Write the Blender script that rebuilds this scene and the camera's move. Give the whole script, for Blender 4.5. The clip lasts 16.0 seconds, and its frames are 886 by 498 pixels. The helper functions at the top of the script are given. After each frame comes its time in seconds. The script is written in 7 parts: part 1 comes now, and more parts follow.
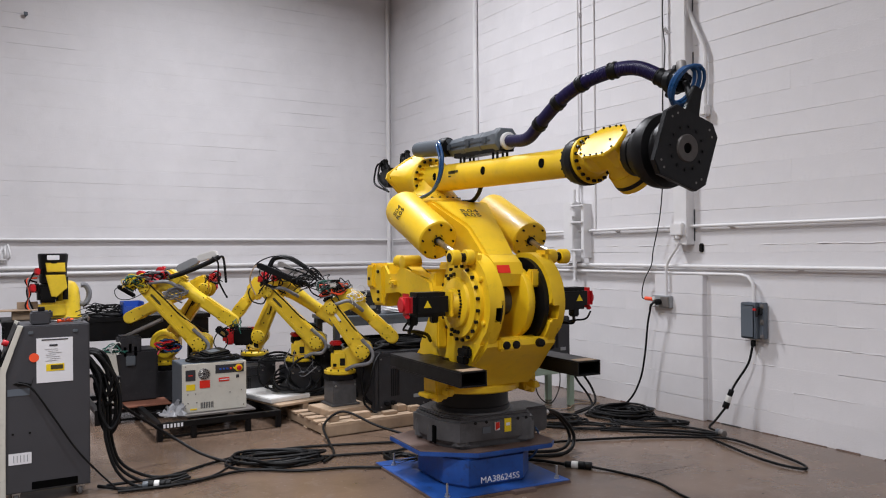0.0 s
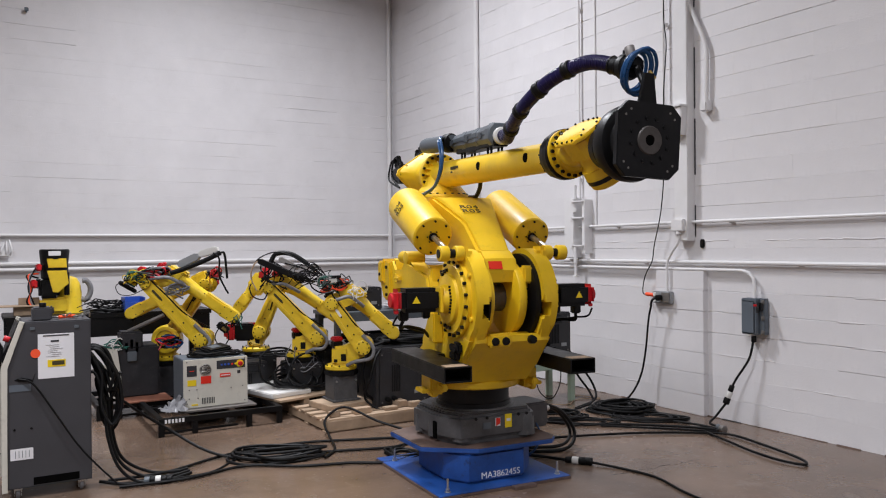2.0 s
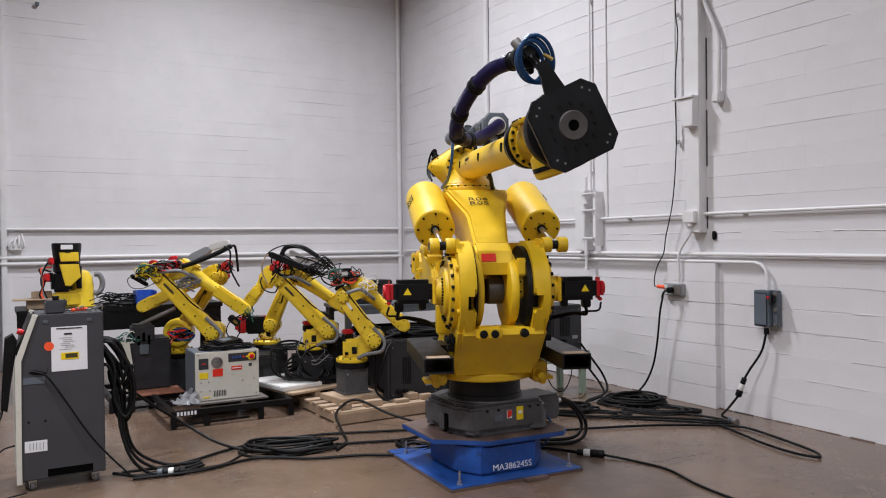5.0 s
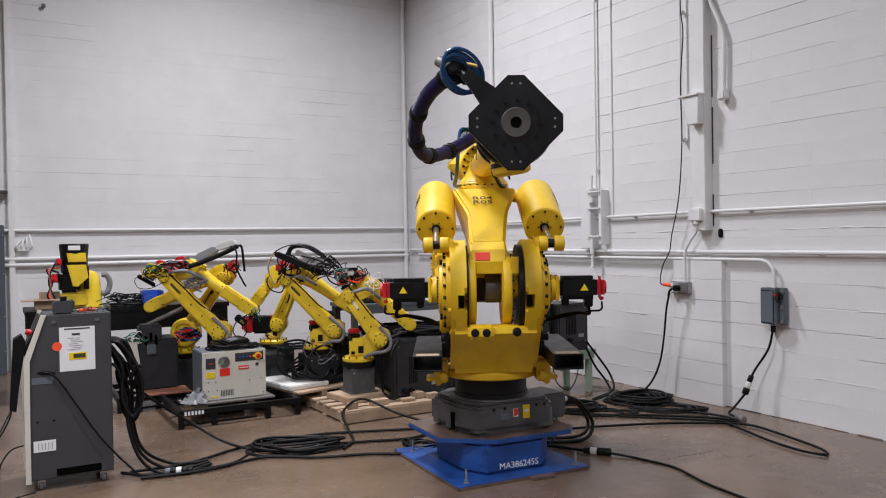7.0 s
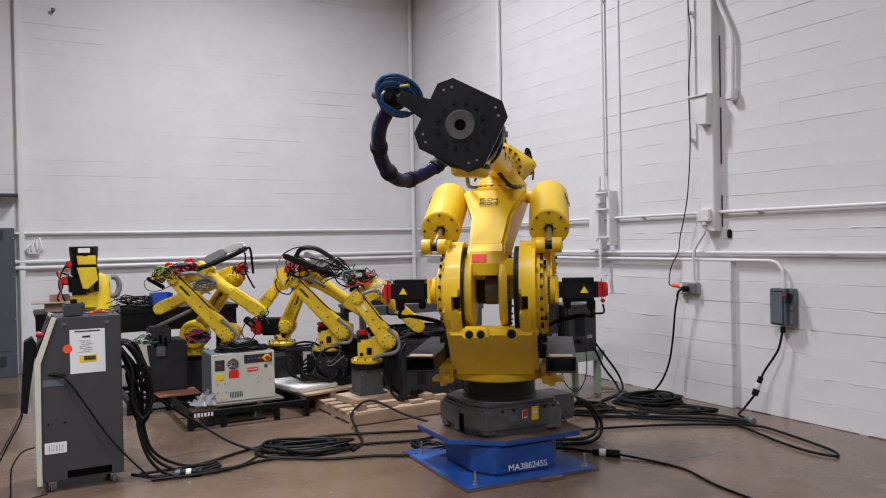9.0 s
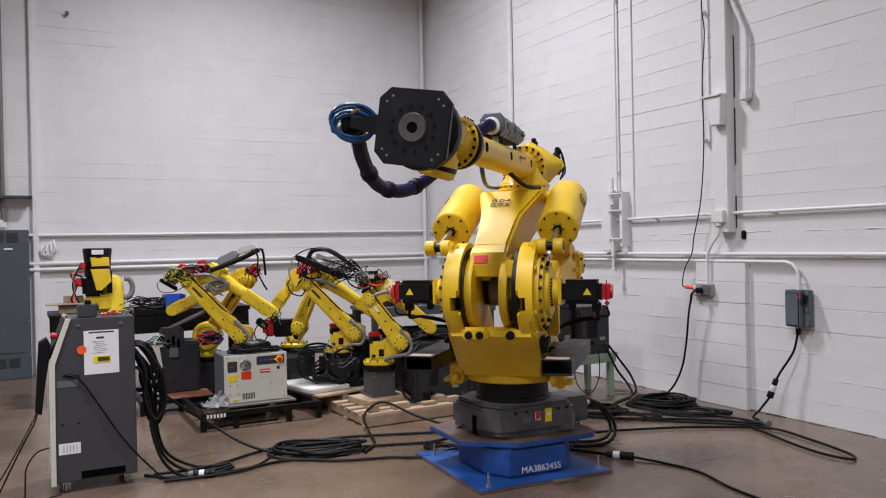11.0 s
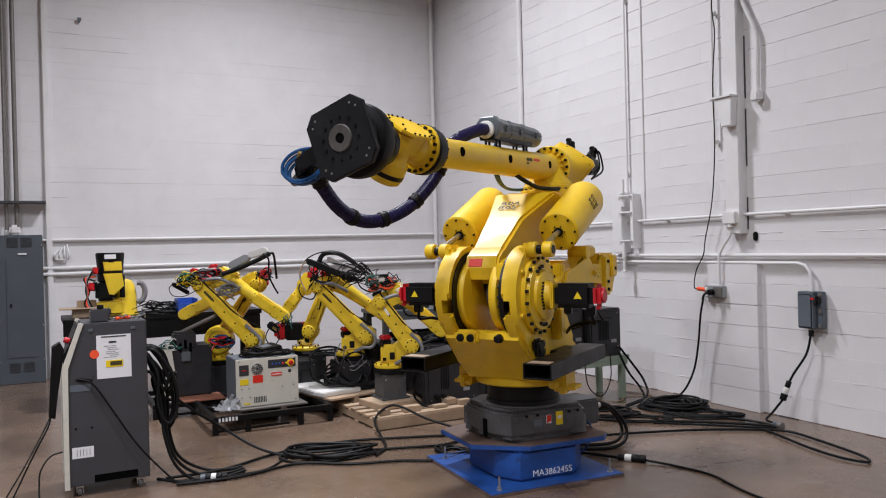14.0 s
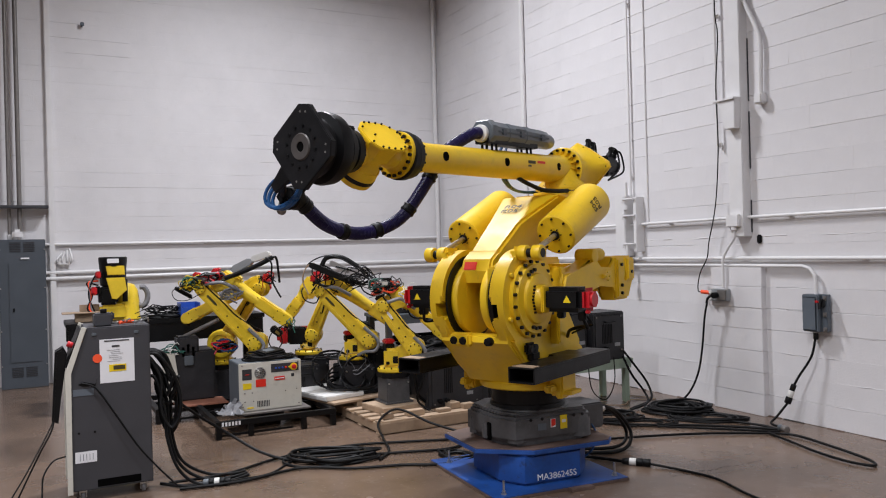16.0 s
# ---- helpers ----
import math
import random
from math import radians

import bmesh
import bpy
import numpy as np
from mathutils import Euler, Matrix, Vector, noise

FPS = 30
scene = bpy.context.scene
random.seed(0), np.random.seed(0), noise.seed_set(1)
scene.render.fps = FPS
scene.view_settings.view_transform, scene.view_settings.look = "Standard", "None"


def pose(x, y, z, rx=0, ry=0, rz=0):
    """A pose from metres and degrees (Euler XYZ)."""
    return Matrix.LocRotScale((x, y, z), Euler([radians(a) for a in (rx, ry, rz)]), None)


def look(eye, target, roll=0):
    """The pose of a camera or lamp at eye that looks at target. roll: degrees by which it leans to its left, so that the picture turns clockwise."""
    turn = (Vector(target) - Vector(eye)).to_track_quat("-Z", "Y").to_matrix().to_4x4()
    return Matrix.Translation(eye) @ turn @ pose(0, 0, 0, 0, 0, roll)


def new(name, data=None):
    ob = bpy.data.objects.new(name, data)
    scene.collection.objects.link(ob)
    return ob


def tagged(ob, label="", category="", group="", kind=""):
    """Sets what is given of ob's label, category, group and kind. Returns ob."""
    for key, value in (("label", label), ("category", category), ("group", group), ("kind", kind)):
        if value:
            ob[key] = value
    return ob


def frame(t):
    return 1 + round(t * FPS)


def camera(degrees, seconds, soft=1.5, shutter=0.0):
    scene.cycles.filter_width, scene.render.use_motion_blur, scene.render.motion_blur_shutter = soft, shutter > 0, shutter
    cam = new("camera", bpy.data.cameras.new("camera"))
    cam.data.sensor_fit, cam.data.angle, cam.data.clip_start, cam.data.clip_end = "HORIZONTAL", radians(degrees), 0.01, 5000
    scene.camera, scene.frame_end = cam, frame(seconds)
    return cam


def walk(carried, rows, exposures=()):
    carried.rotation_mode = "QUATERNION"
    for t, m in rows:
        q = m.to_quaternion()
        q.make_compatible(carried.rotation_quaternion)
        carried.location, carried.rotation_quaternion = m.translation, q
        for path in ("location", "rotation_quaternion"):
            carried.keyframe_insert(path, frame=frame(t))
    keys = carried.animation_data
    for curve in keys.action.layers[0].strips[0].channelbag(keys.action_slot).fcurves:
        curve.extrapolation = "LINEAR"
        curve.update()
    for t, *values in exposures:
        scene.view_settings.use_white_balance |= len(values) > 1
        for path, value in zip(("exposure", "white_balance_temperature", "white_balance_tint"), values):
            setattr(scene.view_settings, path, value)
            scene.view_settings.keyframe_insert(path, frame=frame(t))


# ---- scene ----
cam = camera(58.98, 16.0, 1.1)


def aimed(x, y, z, heading, rise, lean):
    """Camera pose from a compass heading off +y, a rise above level and a lean to the right."""
    h, r = radians(heading), radians(rise)
    way = Vector((math.sin(h) * math.cos(r), math.cos(h) * math.cos(r), math.sin(r)))
    eye = Vector((x, y, z))
    return look(eye, eye + way, -lean)


PATH = [
    (0, 0.003, -0.004, 1.654, 30.953, 0.2, 0.476),
    (0.5, 0.009, -0.009, 1.661, 30.968, 0.1, 0.496),
    (1, 0.007, -0.009, 1.658, 30.967, 0.039, 0.516),
    (1.5, 0.005, -0.006, 1.658, 30.903, -0.056, 0.45),
    (2, 0.007, -0.009, 1.659, 30.846, -0.145, 0.482),
    (2.5, 0.004, -0.002, 1.648, 30.796, -0.14, 0.475),
    (3, 0.003, 0.002, 1.652, 30.676, -0.308, 0.453),
    (3.5, 0.008, 0.001, 1.649, 30.52, -0.368, 0.534),
    (4, 0.001, 0.007, 1.651, 30.408, -0.501, 0.515),
    (6.5, 0.002, 0.007, 1.649, 29.815, -0.68, 0.891),
    (7, 0, 0, 1.65, 29.73, -0.677, 0.911),
    (7.5, 0, -0.003, 1.644, 29.673, -0.637, 0.985),
    (8, -0.004, -0.012, 1.656, 29.521, -0.673, 0.992),
    (8.5, -0.004, -0.007, 1.654, 29.352, -0.624, 1.059),
    (9, -0.005, -0.001, 1.653, 29.17, -0.575, 1.092),
    (11.5, -0.011, 0.021, 1.645, 28.188, -0.383, 1.123),
    (12, -0.005, 0.018, 1.65, 27.975, -0.404, 1.119),
    (12.5, -0.003, 0.017, 1.647, 27.805, -0.413, 1.183),
    (13, -0.003, 0.018, 1.647, 27.771, -0.328, 1.259),
    (13.5, 0, 0.013, 1.648, 27.636, -0.288, 1.33),
    (14, -0.002, 0.012, 1.653, 27.562, -0.222, 1.425),
    (14.5, -0.009, 0.019, 1.649, 27.586, -0.147, 1.498),
    (15, -0.009, 0.021, 1.652, 27.512, -0.117, 1.55),
    (15.5, -0.01, 0.029, 1.646, 27.512, 0.019, 1.573),
    (16, -0.007, 0.029, 1.649, 27.433, 0.069, 1.536),
]
walk(cam, [(row[0], aimed(*row[1:])) for row in PATH])


# ---- world, lamps and exposure ----
world = bpy.data.worlds.new("world")
scene.world = world
world.use_nodes = True
world.node_tree.nodes["Background"].inputs[0].default_value = (0.75, 0.78, 0.85, 1)
world.node_tree.nodes["Background"].inputs[1].default_value = 0.08
scene.view_settings.exposure = 0.0

XR, YB, XL, YF, ZC = 6.1, 11.83, -8.5, -8.0, 8.6
DROP = 1.55   # how far the lights hang below the ceiling
# Overhead lamps out of view; spots and watts tuned to the walls' brightness.
LAMPS = [(2.75, 7.9, 335), (0.6, 2.6, 162), (-2.4, 4.0, 270), (-3.0, -1.5, 250), (1.4, -3.5, 180)]
for lx, ly, watts in LAMPS:
    lamp = bpy.data.lights.new("high_bay_lamp", "AREA")
    lamp.shape, lamp.size, lamp.size_y, lamp.energy, lamp.color = "RECTANGLE", 1.2, 0.5, watts, (0.905, 0.92, 0.985)
    lamp.spread = radians(150)
    ob = new("high_bay_lamp", lamp)
    ob.matrix_basis = pose(lx, ly, ZC - DROP - 0.06)


# ---- materials ----
def material(name, colour, rough=0.5, metal=0.0, vary=0.12, scale=6.0, bump=0.0, grain=60.0, stain=None, amount=0.35, coat=0.0, island=False, each=0.0, spec=0.5):
    """Principled surface with colour drift at two scales, gloss drift, fine relief and stains of their own shape."""
    m = bpy.data.materials.new(name)
    m.use_nodes = True
    nt = m.node_tree
    b = nt.nodes["Principled BSDF"]
    tc = nt.nodes.new("ShaderNodeTexCoord")

    def noise_at(s, detail, rough_):
        n = nt.nodes.new("ShaderNodeTexNoise")
        n.inputs["Scale"].default_value, n.inputs["Detail"].default_value, n.inputs["Roughness"].default_value = s, detail, rough_
        nt.links.new(tc.outputs["Object"], n.inputs["Vector"])
        return n

    def mix(kind, fac, a, c):
        x = nt.nodes.new("ShaderNodeMix")
        x.data_type, x.blend_type = "RGBA", kind
        for sock, v in ((x.inputs["Factor"], fac), (x.inputs["A"], a), (x.inputs["B"], c)):
            if hasattr(v, "is_linked"):
                nt.links.new(v, sock)
            else:
                sock.default_value = v
        return x.outputs["Result"]

    def ramp(fac, lo, hi, a=0.0, c=1.0):
        r = nt.nodes.new("ShaderNodeMapRange")
        nt.links.new(fac, r.inputs["Value"])
        for k, v in zip(("From Min", "From Max", "To Min", "To Max"), (lo, hi, a, c)):
            r.inputs[k].default_value = v
        return r.outputs["Result"]

    big, fine = noise_at(scale, 4, 0.6), noise_at(grain, 3, 0.7)
    col = (*colour, 1)
    dark = (*[c * (1 - vary) for c in colour], 1)
    lite = (*[min(1, c * (1 + vary)) for c in colour], 1)
    out = mix("MIX", ramp(big.outputs["Fac"], 0.3, 0.7), dark, lite)
    out = mix("MIX", ramp(fine.outputs["Fac"], 0.35, 0.65, 0, 0.35), out, col)
    if stain:
        spots = noise_at(scale * 2.7, 8, 0.72)
        out = mix("MIX", ramp(spots.outputs["Fac"], 0.56, 0.7, 0, amount), out, (*stain, 1))
    if each:
        info = nt.nodes.new("ShaderNodeObjectInfo") if not island else nt.nodes.new("ShaderNodeNewGeometry")
        rnd = info.outputs["Random"] if not island else info.outputs["Random Per Island"]
        out = mix("MULTIPLY", 1.0, out, mix("MIX", rnd, (1 - each,) * 3 + (1,), (1, 1, 1, 1)))
    nt.links.new(out, b.inputs["Base Color"])
    nt.links.new(ramp(big.outputs["Fac"], 0.3, 0.7, rough * 0.85, min(1, rough * 1.15)), b.inputs["Roughness"])
    b.inputs["Metallic"].default_value = metal
    b.inputs["Specular IOR Level"].default_value = spec
    if coat:
        b.inputs["Coat Weight"].default_value, b.inputs["Coat Roughness"].default_value = coat, 0.12
    if bump:
        bn = nt.nodes.new("ShaderNodeBump")
        bn.inputs["Strength"].default_value, bn.inputs["Distance"].default_value = bump, 0.01
        nt.links.new(fine.outputs["Fac"], bn.inputs["Height"])
        nt.links.new(bn.outputs["Normal"], b.inputs["Normal"])
    return m


YELLOW = material("yellow_enamel", (0.80, 0.515, 0.012), 0.46, vary=0.09, scale=5, grain=140, bump=0.03, stain=(0.42, 0.27, 0.03), amount=0.3, coat=0.08)
SMALL_YELLOW = material("worn_yellow_enamel", (0.80, 0.56, 0.030), 0.32, vary=0.1, scale=9, grain=140, bump=0.03, stain=(0.30, 0.20, 0.05), amount=0.3, coat=0.2)
BLACK = material("black_satin_paint", (0.0045, 0.0045, 0.005), 0.42, vary=0.2, scale=8, grain=120, bump=0.04, spec=0.25)
PLATE_BLACK = material("black_oxide_steel", (0.0075, 0.0075, 0.0085), 0.42, vary=0.4, scale=7, grain=40, bump=0.10, stain=(0.012, 0.012, 0.013), amount=0.6, spec=0.25)
# Near-black that stands for the shade inside holes and slots.
HOLE_SHADE = material("hole_shade", (0.002, 0.002, 0.002), 0.9, vary=0.1, spec=0.05)
CAST = material("charcoal_cast_iron", (0.078, 0.078, 0.082), 0.42, vary=0.35, scale=9, grain=90, bump=0.14, stain=(0.17, 0.165, 0.16), amount=0.35)
DARK_UNIT = material("near_black_powder_coat", (0.020, 0.020, 0.023), 0.45, vary=0.3, scale=7, grain=120, bump=0.08, stain=(0.06, 0.058, 0.055), amount=0.4)
RUBBER = material("black_cable_rubber", (0.004, 0.004, 0.0045), 0.5, vary=0.2, scale=20, grain=200, spec=0.22)
HOSE = material("navy_corrugated_hose", (0.015, 0.011, 0.058), 0.36, vary=0.15, scale=20, grain=200, spec=0.35)
BLUE = material("blue_enamel", (0.014, 0.070, 0.285), 0.42, vary=0.35, scale=5, grain=60, bump=0.08, stain=(0.022, 0.034, 0.085), amount=0.9)
BLUE_HOSE = material("blue_air_hose", (0.010, 0.06, 0.17), 0.3, vary=0.1, scale=30)
RUST = material("brown_bare_steel", (0.13, 0.085, 0.07), 0.6, vary=0.3, scale=9, grain=90, bump=0.1, stain=(0.06, 0.035, 0.03), amount=0.6)
STEEL = material("bright_steel", (0.55, 0.54, 0.52), 0.3, metal=0.9, vary=0.1, scale=20)
DULL_STEEL = material("dull_machined_steel", (0.20, 0.185, 0.175), 0.45, metal=0.4, vary=0.15, scale=20)
BRASS = material("brass", (0.42, 0.29, 0.09), 0.35, metal=0.8, vary=0.1)
HUB = material("worn_hub_steel", (0.07, 0.062, 0.058), 0.45, metal=0.2, vary=0.2, scale=30)
RUSTY = material("red_rusty_sheet", (0.26, 0.105, 0.065), 0.6, vary=0.3, scale=12, grain=90, bump=0.1, stain=(0.10, 0.05, 0.04), amount=0.5)
RED = material("red_plastic", (0.55, 0.012, 0.02), 0.38, vary=0.1, scale=12)
RED_PAPER = material("red_sticker", (0.75, 0.025, 0.01), 0.5, vary=0.05)
ORANGE = material("orange_sticker", (0.95, 0.10, 0.03), 0.5, vary=0.05)
YELLOW_PAPER = material("yellow_sticker", (0.85, 0.62, 0.01), 0.5, vary=0.05)
PAPER = material("white_paper", (0.78, 0.78, 0.80), 0.7, vary=0.04)
INK = material("dark_print", (0.03, 0.03, 0.035), 0.6, vary=0.1)
TEXT_DARK = material("stencil_ink", (0.05, 0.04, 0.01), 0.6, vary=0.2)
SLATE_TUBE = material("slate_plastic", (0.06, 0.07, 0.08), 0.42, vary=0.15, scale=10, grain=120, bump=0.04)
GREY_TUBE = material("blue_grey_plastic", (0.100, 0.116, 0.132), 0.4, vary=0.12, scale=10, grain=120, bump=0.04)
CABINET = material("dark_grey_powder_coat", (0.045, 0.045, 0.051), 0.55, vary=0.1, scale=5, grain=300, bump=0.06)
CREAM = material("cream_painted_steel", (0.62, 0.60, 0.53), 0.45, vary=0.06, scale=6, grain=300, bump=0.03, stain=(0.35, 0.33, 0.28), amount=0.25)
PANEL_DARK = material("slate_panel_enamel", (0.066, 0.078, 0.094), 0.5, vary=0.08, scale=4, grain=250, bump=0.03)
PANEL_GREY = material("grey_panel_enamel", (0.105, 0.125, 0.15), 0.5, vary=0.08, scale=4, grain=250, bump=0.03)
WALL_MAT = material("white_painted_block", (0.73, 0.715, 0.725), 0.55, vary=0.05, scale=2.2, grain=48, bump=0.2, stain=(0.62, 0.60, 0.60), amount=0.25, each=0.025)
WALL_BACK = material("white_painted_joint", (0.60, 0.585, 0.59), 0.7, vary=0.06, scale=1.5, grain=45, bump=0.1)
PIPE_MAT = material("white_painted_conduit", (0.74, 0.73, 0.73), 0.4, vary=0.04, scale=5, grain=100, bump=0.03)
GREEN = material("pale_green_enamel", (0.36, 0.46, 0.36), 0.5, vary=0.1, scale=6, stain=(0.2, 0.24, 0.19), amount=0.3)
WOOD = material("raw_pine", (0.45, 0.325, 0.22), 0.7, vary=0.18, scale=7, grain=60, bump=0.1, stain=(0.3, 0.18, 0.1), amount=0.35, each=0.25)
BOARD = material("white_melamine", (0.72, 0.71, 0.69), 0.5, vary=0.05, scale=5, stain=(0.5, 0.47, 0.42), amount=0.3)
BLUE_BIN = material("blue_plastic", (0.02, 0.08, 0.42), 0.4, vary=0.1)
WIRE = material("coloured_wire_sheath", (0.16, 0.17, 0.17), 0.4, vary=0.9, scale=30)
OUTLET_GREY = material("grey_cast_outlet", (0.30, 0.31, 0.32), 0.4, vary=0.1)
GREY_HOSE = material("grey_braided_sleeve", (0.19, 0.19, 0.2), 0.4, vary=0.2, scale=40)
WHITE_PLASTIC = material("white_plastic", (0.72, 0.71, 0.68), 0.4, vary=0.05)
BOARD_GREEN = material("circuit_board", (0.02, 0.12, 0.09), 0.45, vary=0.6, scale=60)


def concrete_floor():
    """Sealed brown concrete: broad tone drift, pale scuffs, dark oil marks, uneven gloss."""
    m = material("sealed_concrete", (0.150, 0.100, 0.071), 0.25, vary=0.40, scale=1.1, grain=11, bump=0.04, stain=(0.215, 0.17, 0.14), amount=0.6)
    nt = m.node_tree
    b = nt.nodes["Principled BSDF"]
    tc = next(n for n in nt.nodes if n.type == "TEX_COORD")
    src = b.inputs["Base Color"].links[0].from_socket
    for scale, lo, hi, colour, amount in ((0.55, 0.55, 0.68, (0.065, 0.044, 0.034, 1), 0.55), (26.0, 0.60, 0.72, (0.32, 0.27, 0.24, 1), 0.40), (4.5, 0.60, 0.75, (0.05, 0.036, 0.03, 1), 0.5)):
        n = nt.nodes.new("ShaderNodeTexNoise")
        n.inputs["Scale"].default_value, n.inputs["Detail"].default_value, n.inputs["Roughness"].default_value = scale, 6, 0.65
        nt.links.new(tc.outputs["Object"], n.inputs["Vector"])
        r = nt.nodes.new("ShaderNodeMapRange")
        nt.links.new(n.outputs["Fac"], r.inputs["Value"])
        for k, v in zip(("From Min", "From Max", "To Min", "To Max"), (lo, hi, 0, amount)):
            r.inputs[k].default_value = v
        x = nt.nodes.new("ShaderNodeMix")
        x.data_type = "RGBA"
        nt.links.new(r.outputs["Result"], x.inputs["Factor"])
        nt.links.new(src, x.inputs["A"])
        x.inputs["B"].default_value = colour
        src = x.outputs["Result"]
    nt.links.new(src, b.inputs["Base Color"])
    return m


FLOOR_MAT = concrete_floor()


# ---- mesh helpers ----
def part(name, bm, mat, parent=None, label="", smooth=30):
    """Links a bmesh as one mesh object under a thing or under a part."""
    me = bpy.data.meshes.new(name)
    bmesh.ops.recalc_face_normals(bm, faces=bm.faces)
    bm.to_mesh(me)
    bm.free()
    for mm in (mat if isinstance(mat, (list, tuple)) else [mat]):
        me.materials.append(mm)
    if smooth:
        me.shade_smooth()
        me.set_sharp_from_angle(angle=radians(smooth))
    ob = new(name, me)
    if parent:
        ob.parent = parent
    if label:
        ob["label"] = label
    if name in ("bolts", "screws", "plate_holes", "rear_bolts", "cover_screws", "chips", "hasps", "clips", "loose_leads", "cable_glands", "sheets", "plugs", "rear_pockets"):
        ob["kind"] = "stuff"
    return ob


def thing(name, label, category, m=None, group="", kind=""):
    ob = new(name)
    ob.empty_display_size = 0.1
    if m is not None:
        ob.matrix_basis = m
    return tagged(ob, label, category, group, kind)


def B():
    return bmesh.new()


def box(bm, c, s, bev=0.0, m=None, seg=2, mat=0):
    """Box with centre c and size s, its edges rounded by bev."""
    r = bmesh.ops.create_cube(bm, size=1.0)
    vs = r["verts"]
    t = Matrix.Translation(c) @ Matrix.Diagonal((*s, 1))
    bmesh.ops.transform(bm, matrix=t if m is None else m @ t, verts=vs)
    fs = list({f for v in vs for f in v.link_faces})
    for f in fs:
        f.material_index = mat
    if bev:
        es = list({e for v in vs for e in v.link_edges})
        out = bmesh.ops.bevel(bm, geom=es, offset=bev, segments=seg, affect="EDGES", clamp_overlap=True)
        for f in out["faces"]:
            f.material_index = mat
    return bm


def frame_of(p0, p1):
    d = (Vector(p1) - Vector(p0))
    return Matrix.Translation(p0) @ d.to_track_quat("Z", "Y").to_matrix().to_4x4(), d.length


def lathe(bm, p0, p1, profile, seg=28, mat=0):
    """Turned body about the line p0 to p1: profile of (share of the way, radius); closed at both ends."""
    m, ln = frame_of(p0, p1)
    rings = []
    for h, r in profile:
        rings.append([bm.verts.new(m @ Vector((r * math.cos(2 * math.pi * k / seg), r * math.sin(2 * math.pi * k / seg), h * ln))) for k in range(seg)])
    for a, b in zip(rings, rings[1:]):
        for k in range(seg):
            f = bm.faces.new((a[k], a[(k + 1) % seg], b[(k + 1) % seg], b[k]))
            f.material_index = mat
    for ring in (rings[0][::-1], rings[-1]):
        f = bm.faces.new(ring)
        f.material_index = mat
    return bm


def cyl(bm, p0, p1, r, r1=None, seg=24, bev=0.0, mat=0):
    r1 = r if r1 is None else r1
    ln = (Vector(p1) - Vector(p0)).length
    if bev:
        b = bev / ln
        prof = [(0, r - bev), (b * 0.3, r - bev * 0.3), (b, r), (1 - b, r1), (1 - b * 0.3, r1 - bev * 0.3), (1, r1 - bev)]
    else:
        prof = [(0, r), (1, r1)]
    return lathe(bm, p0, p1, prof, seg, mat)


def ring_bolts(bm, centre, axis, radius, count, r, h, start=0.0, span=360.0, seg=6, mat=0):
    """Bolt heads on a circle."""
    c, a = Vector(centre), Vector(axis).normalized()
    m = a.to_track_quat("Z", "Y").to_matrix()
    for k in range(count):
        an = radians(start + span * k / count)
        p = c + m @ Vector((radius * math.cos(an), radius * math.sin(an), 0))
        cyl(bm, p, p + a * h, r, seg=seg, mat=mat)
    return bm


def prism(bm, poly, axis, lo, hi, bev=0.0, mat=0):
    """Extrudes a 2D outline along x, y or z from lo to hi. Outline axes: x: (y, z); y: (x, z); z: (x, y)."""
    def at(p, h):
        return {"x": (h, p[0], p[1]), "y": (p[0], h, p[1]), "z": (p[0], p[1], h)}[axis]
    a = [bm.verts.new(at(p, lo)) for p in poly]
    b = [bm.verts.new(at(p, hi)) for p in poly]
    fs = [bm.faces.new(a[::-1]), bm.faces.new(b)]
    n = len(poly)
    for k in range(n):
        fs.append(bm.faces.new((a[k], a[(k + 1) % n], b[(k + 1) % n], b[k])))
    for f in fs:
        f.material_index = mat
    if bev:
        es = list({e for f in fs[:2] for e in f.edges})
        out = bmesh.ops.bevel(bm, geom=es, offset=bev, segments=2, affect="EDGES", clamp_overlap=True)
        for f in out["faces"]:
            f.material_index = mat
    return bm


def smooth_path(pts, step=6):
    """Catmull-Rom through the points."""
    ps = [Vector(p) for p in pts]
    ps = [ps[0] * 2 - ps[1]] + ps + [ps[-1] * 2 - ps[-2]]
    out = []
    for i in range(1, len(ps) - 2):
        p0, p1, p2, p3 = ps[i - 1:i + 3]
        for k in range(step):
            t = k / step
            out.append(0.5 * (2 * p1 + (p2 - p0) * t + (2 * p0 - 5 * p1 + 4 * p2 - p3) * t * t + (3 * p1 - p0 - 3 * p2 + p3) * t ** 3))
    out.append(ps[-2])
    return out


def tube(bm, pts, r, seg=8, step=6, mat=0, curve=True):
    """A round cable or pipe along the points."""
    ps = smooth_path(pts, step) if curve else [Vector(p) for p in pts]
    rings, up = [], Vector((0.13, 0.21, 1)).normalized()
    for i, p in enumerate(ps):
        d = (ps[min(i + 1, len(ps) - 1)] - ps[max(i - 1, 0)]).normalized()
        s = d.cross(up)
        if s.length < 0.05:
            s = d.cross(Vector((1, 0, 0)))
        s.normalize()
        u = s.cross(d).normalized()
        up = u
        rings.append([bm.verts.new(p + r * (math.cos(2 * math.pi * k / seg) * s + math.sin(2 * math.pi * k / seg) * u)) for k in range(seg)])
    for a, b in zip(rings, rings[1:]):
        for k in range(seg):
            bm.faces.new((a[k], a[(k + 1) % seg], b[(k + 1) % seg], b[k])).material_index = mat
    bm.faces.new(rings[0][::-1]).material_index = mat
    bm.faces.new(rings[-1]).material_index = mat
    return bm


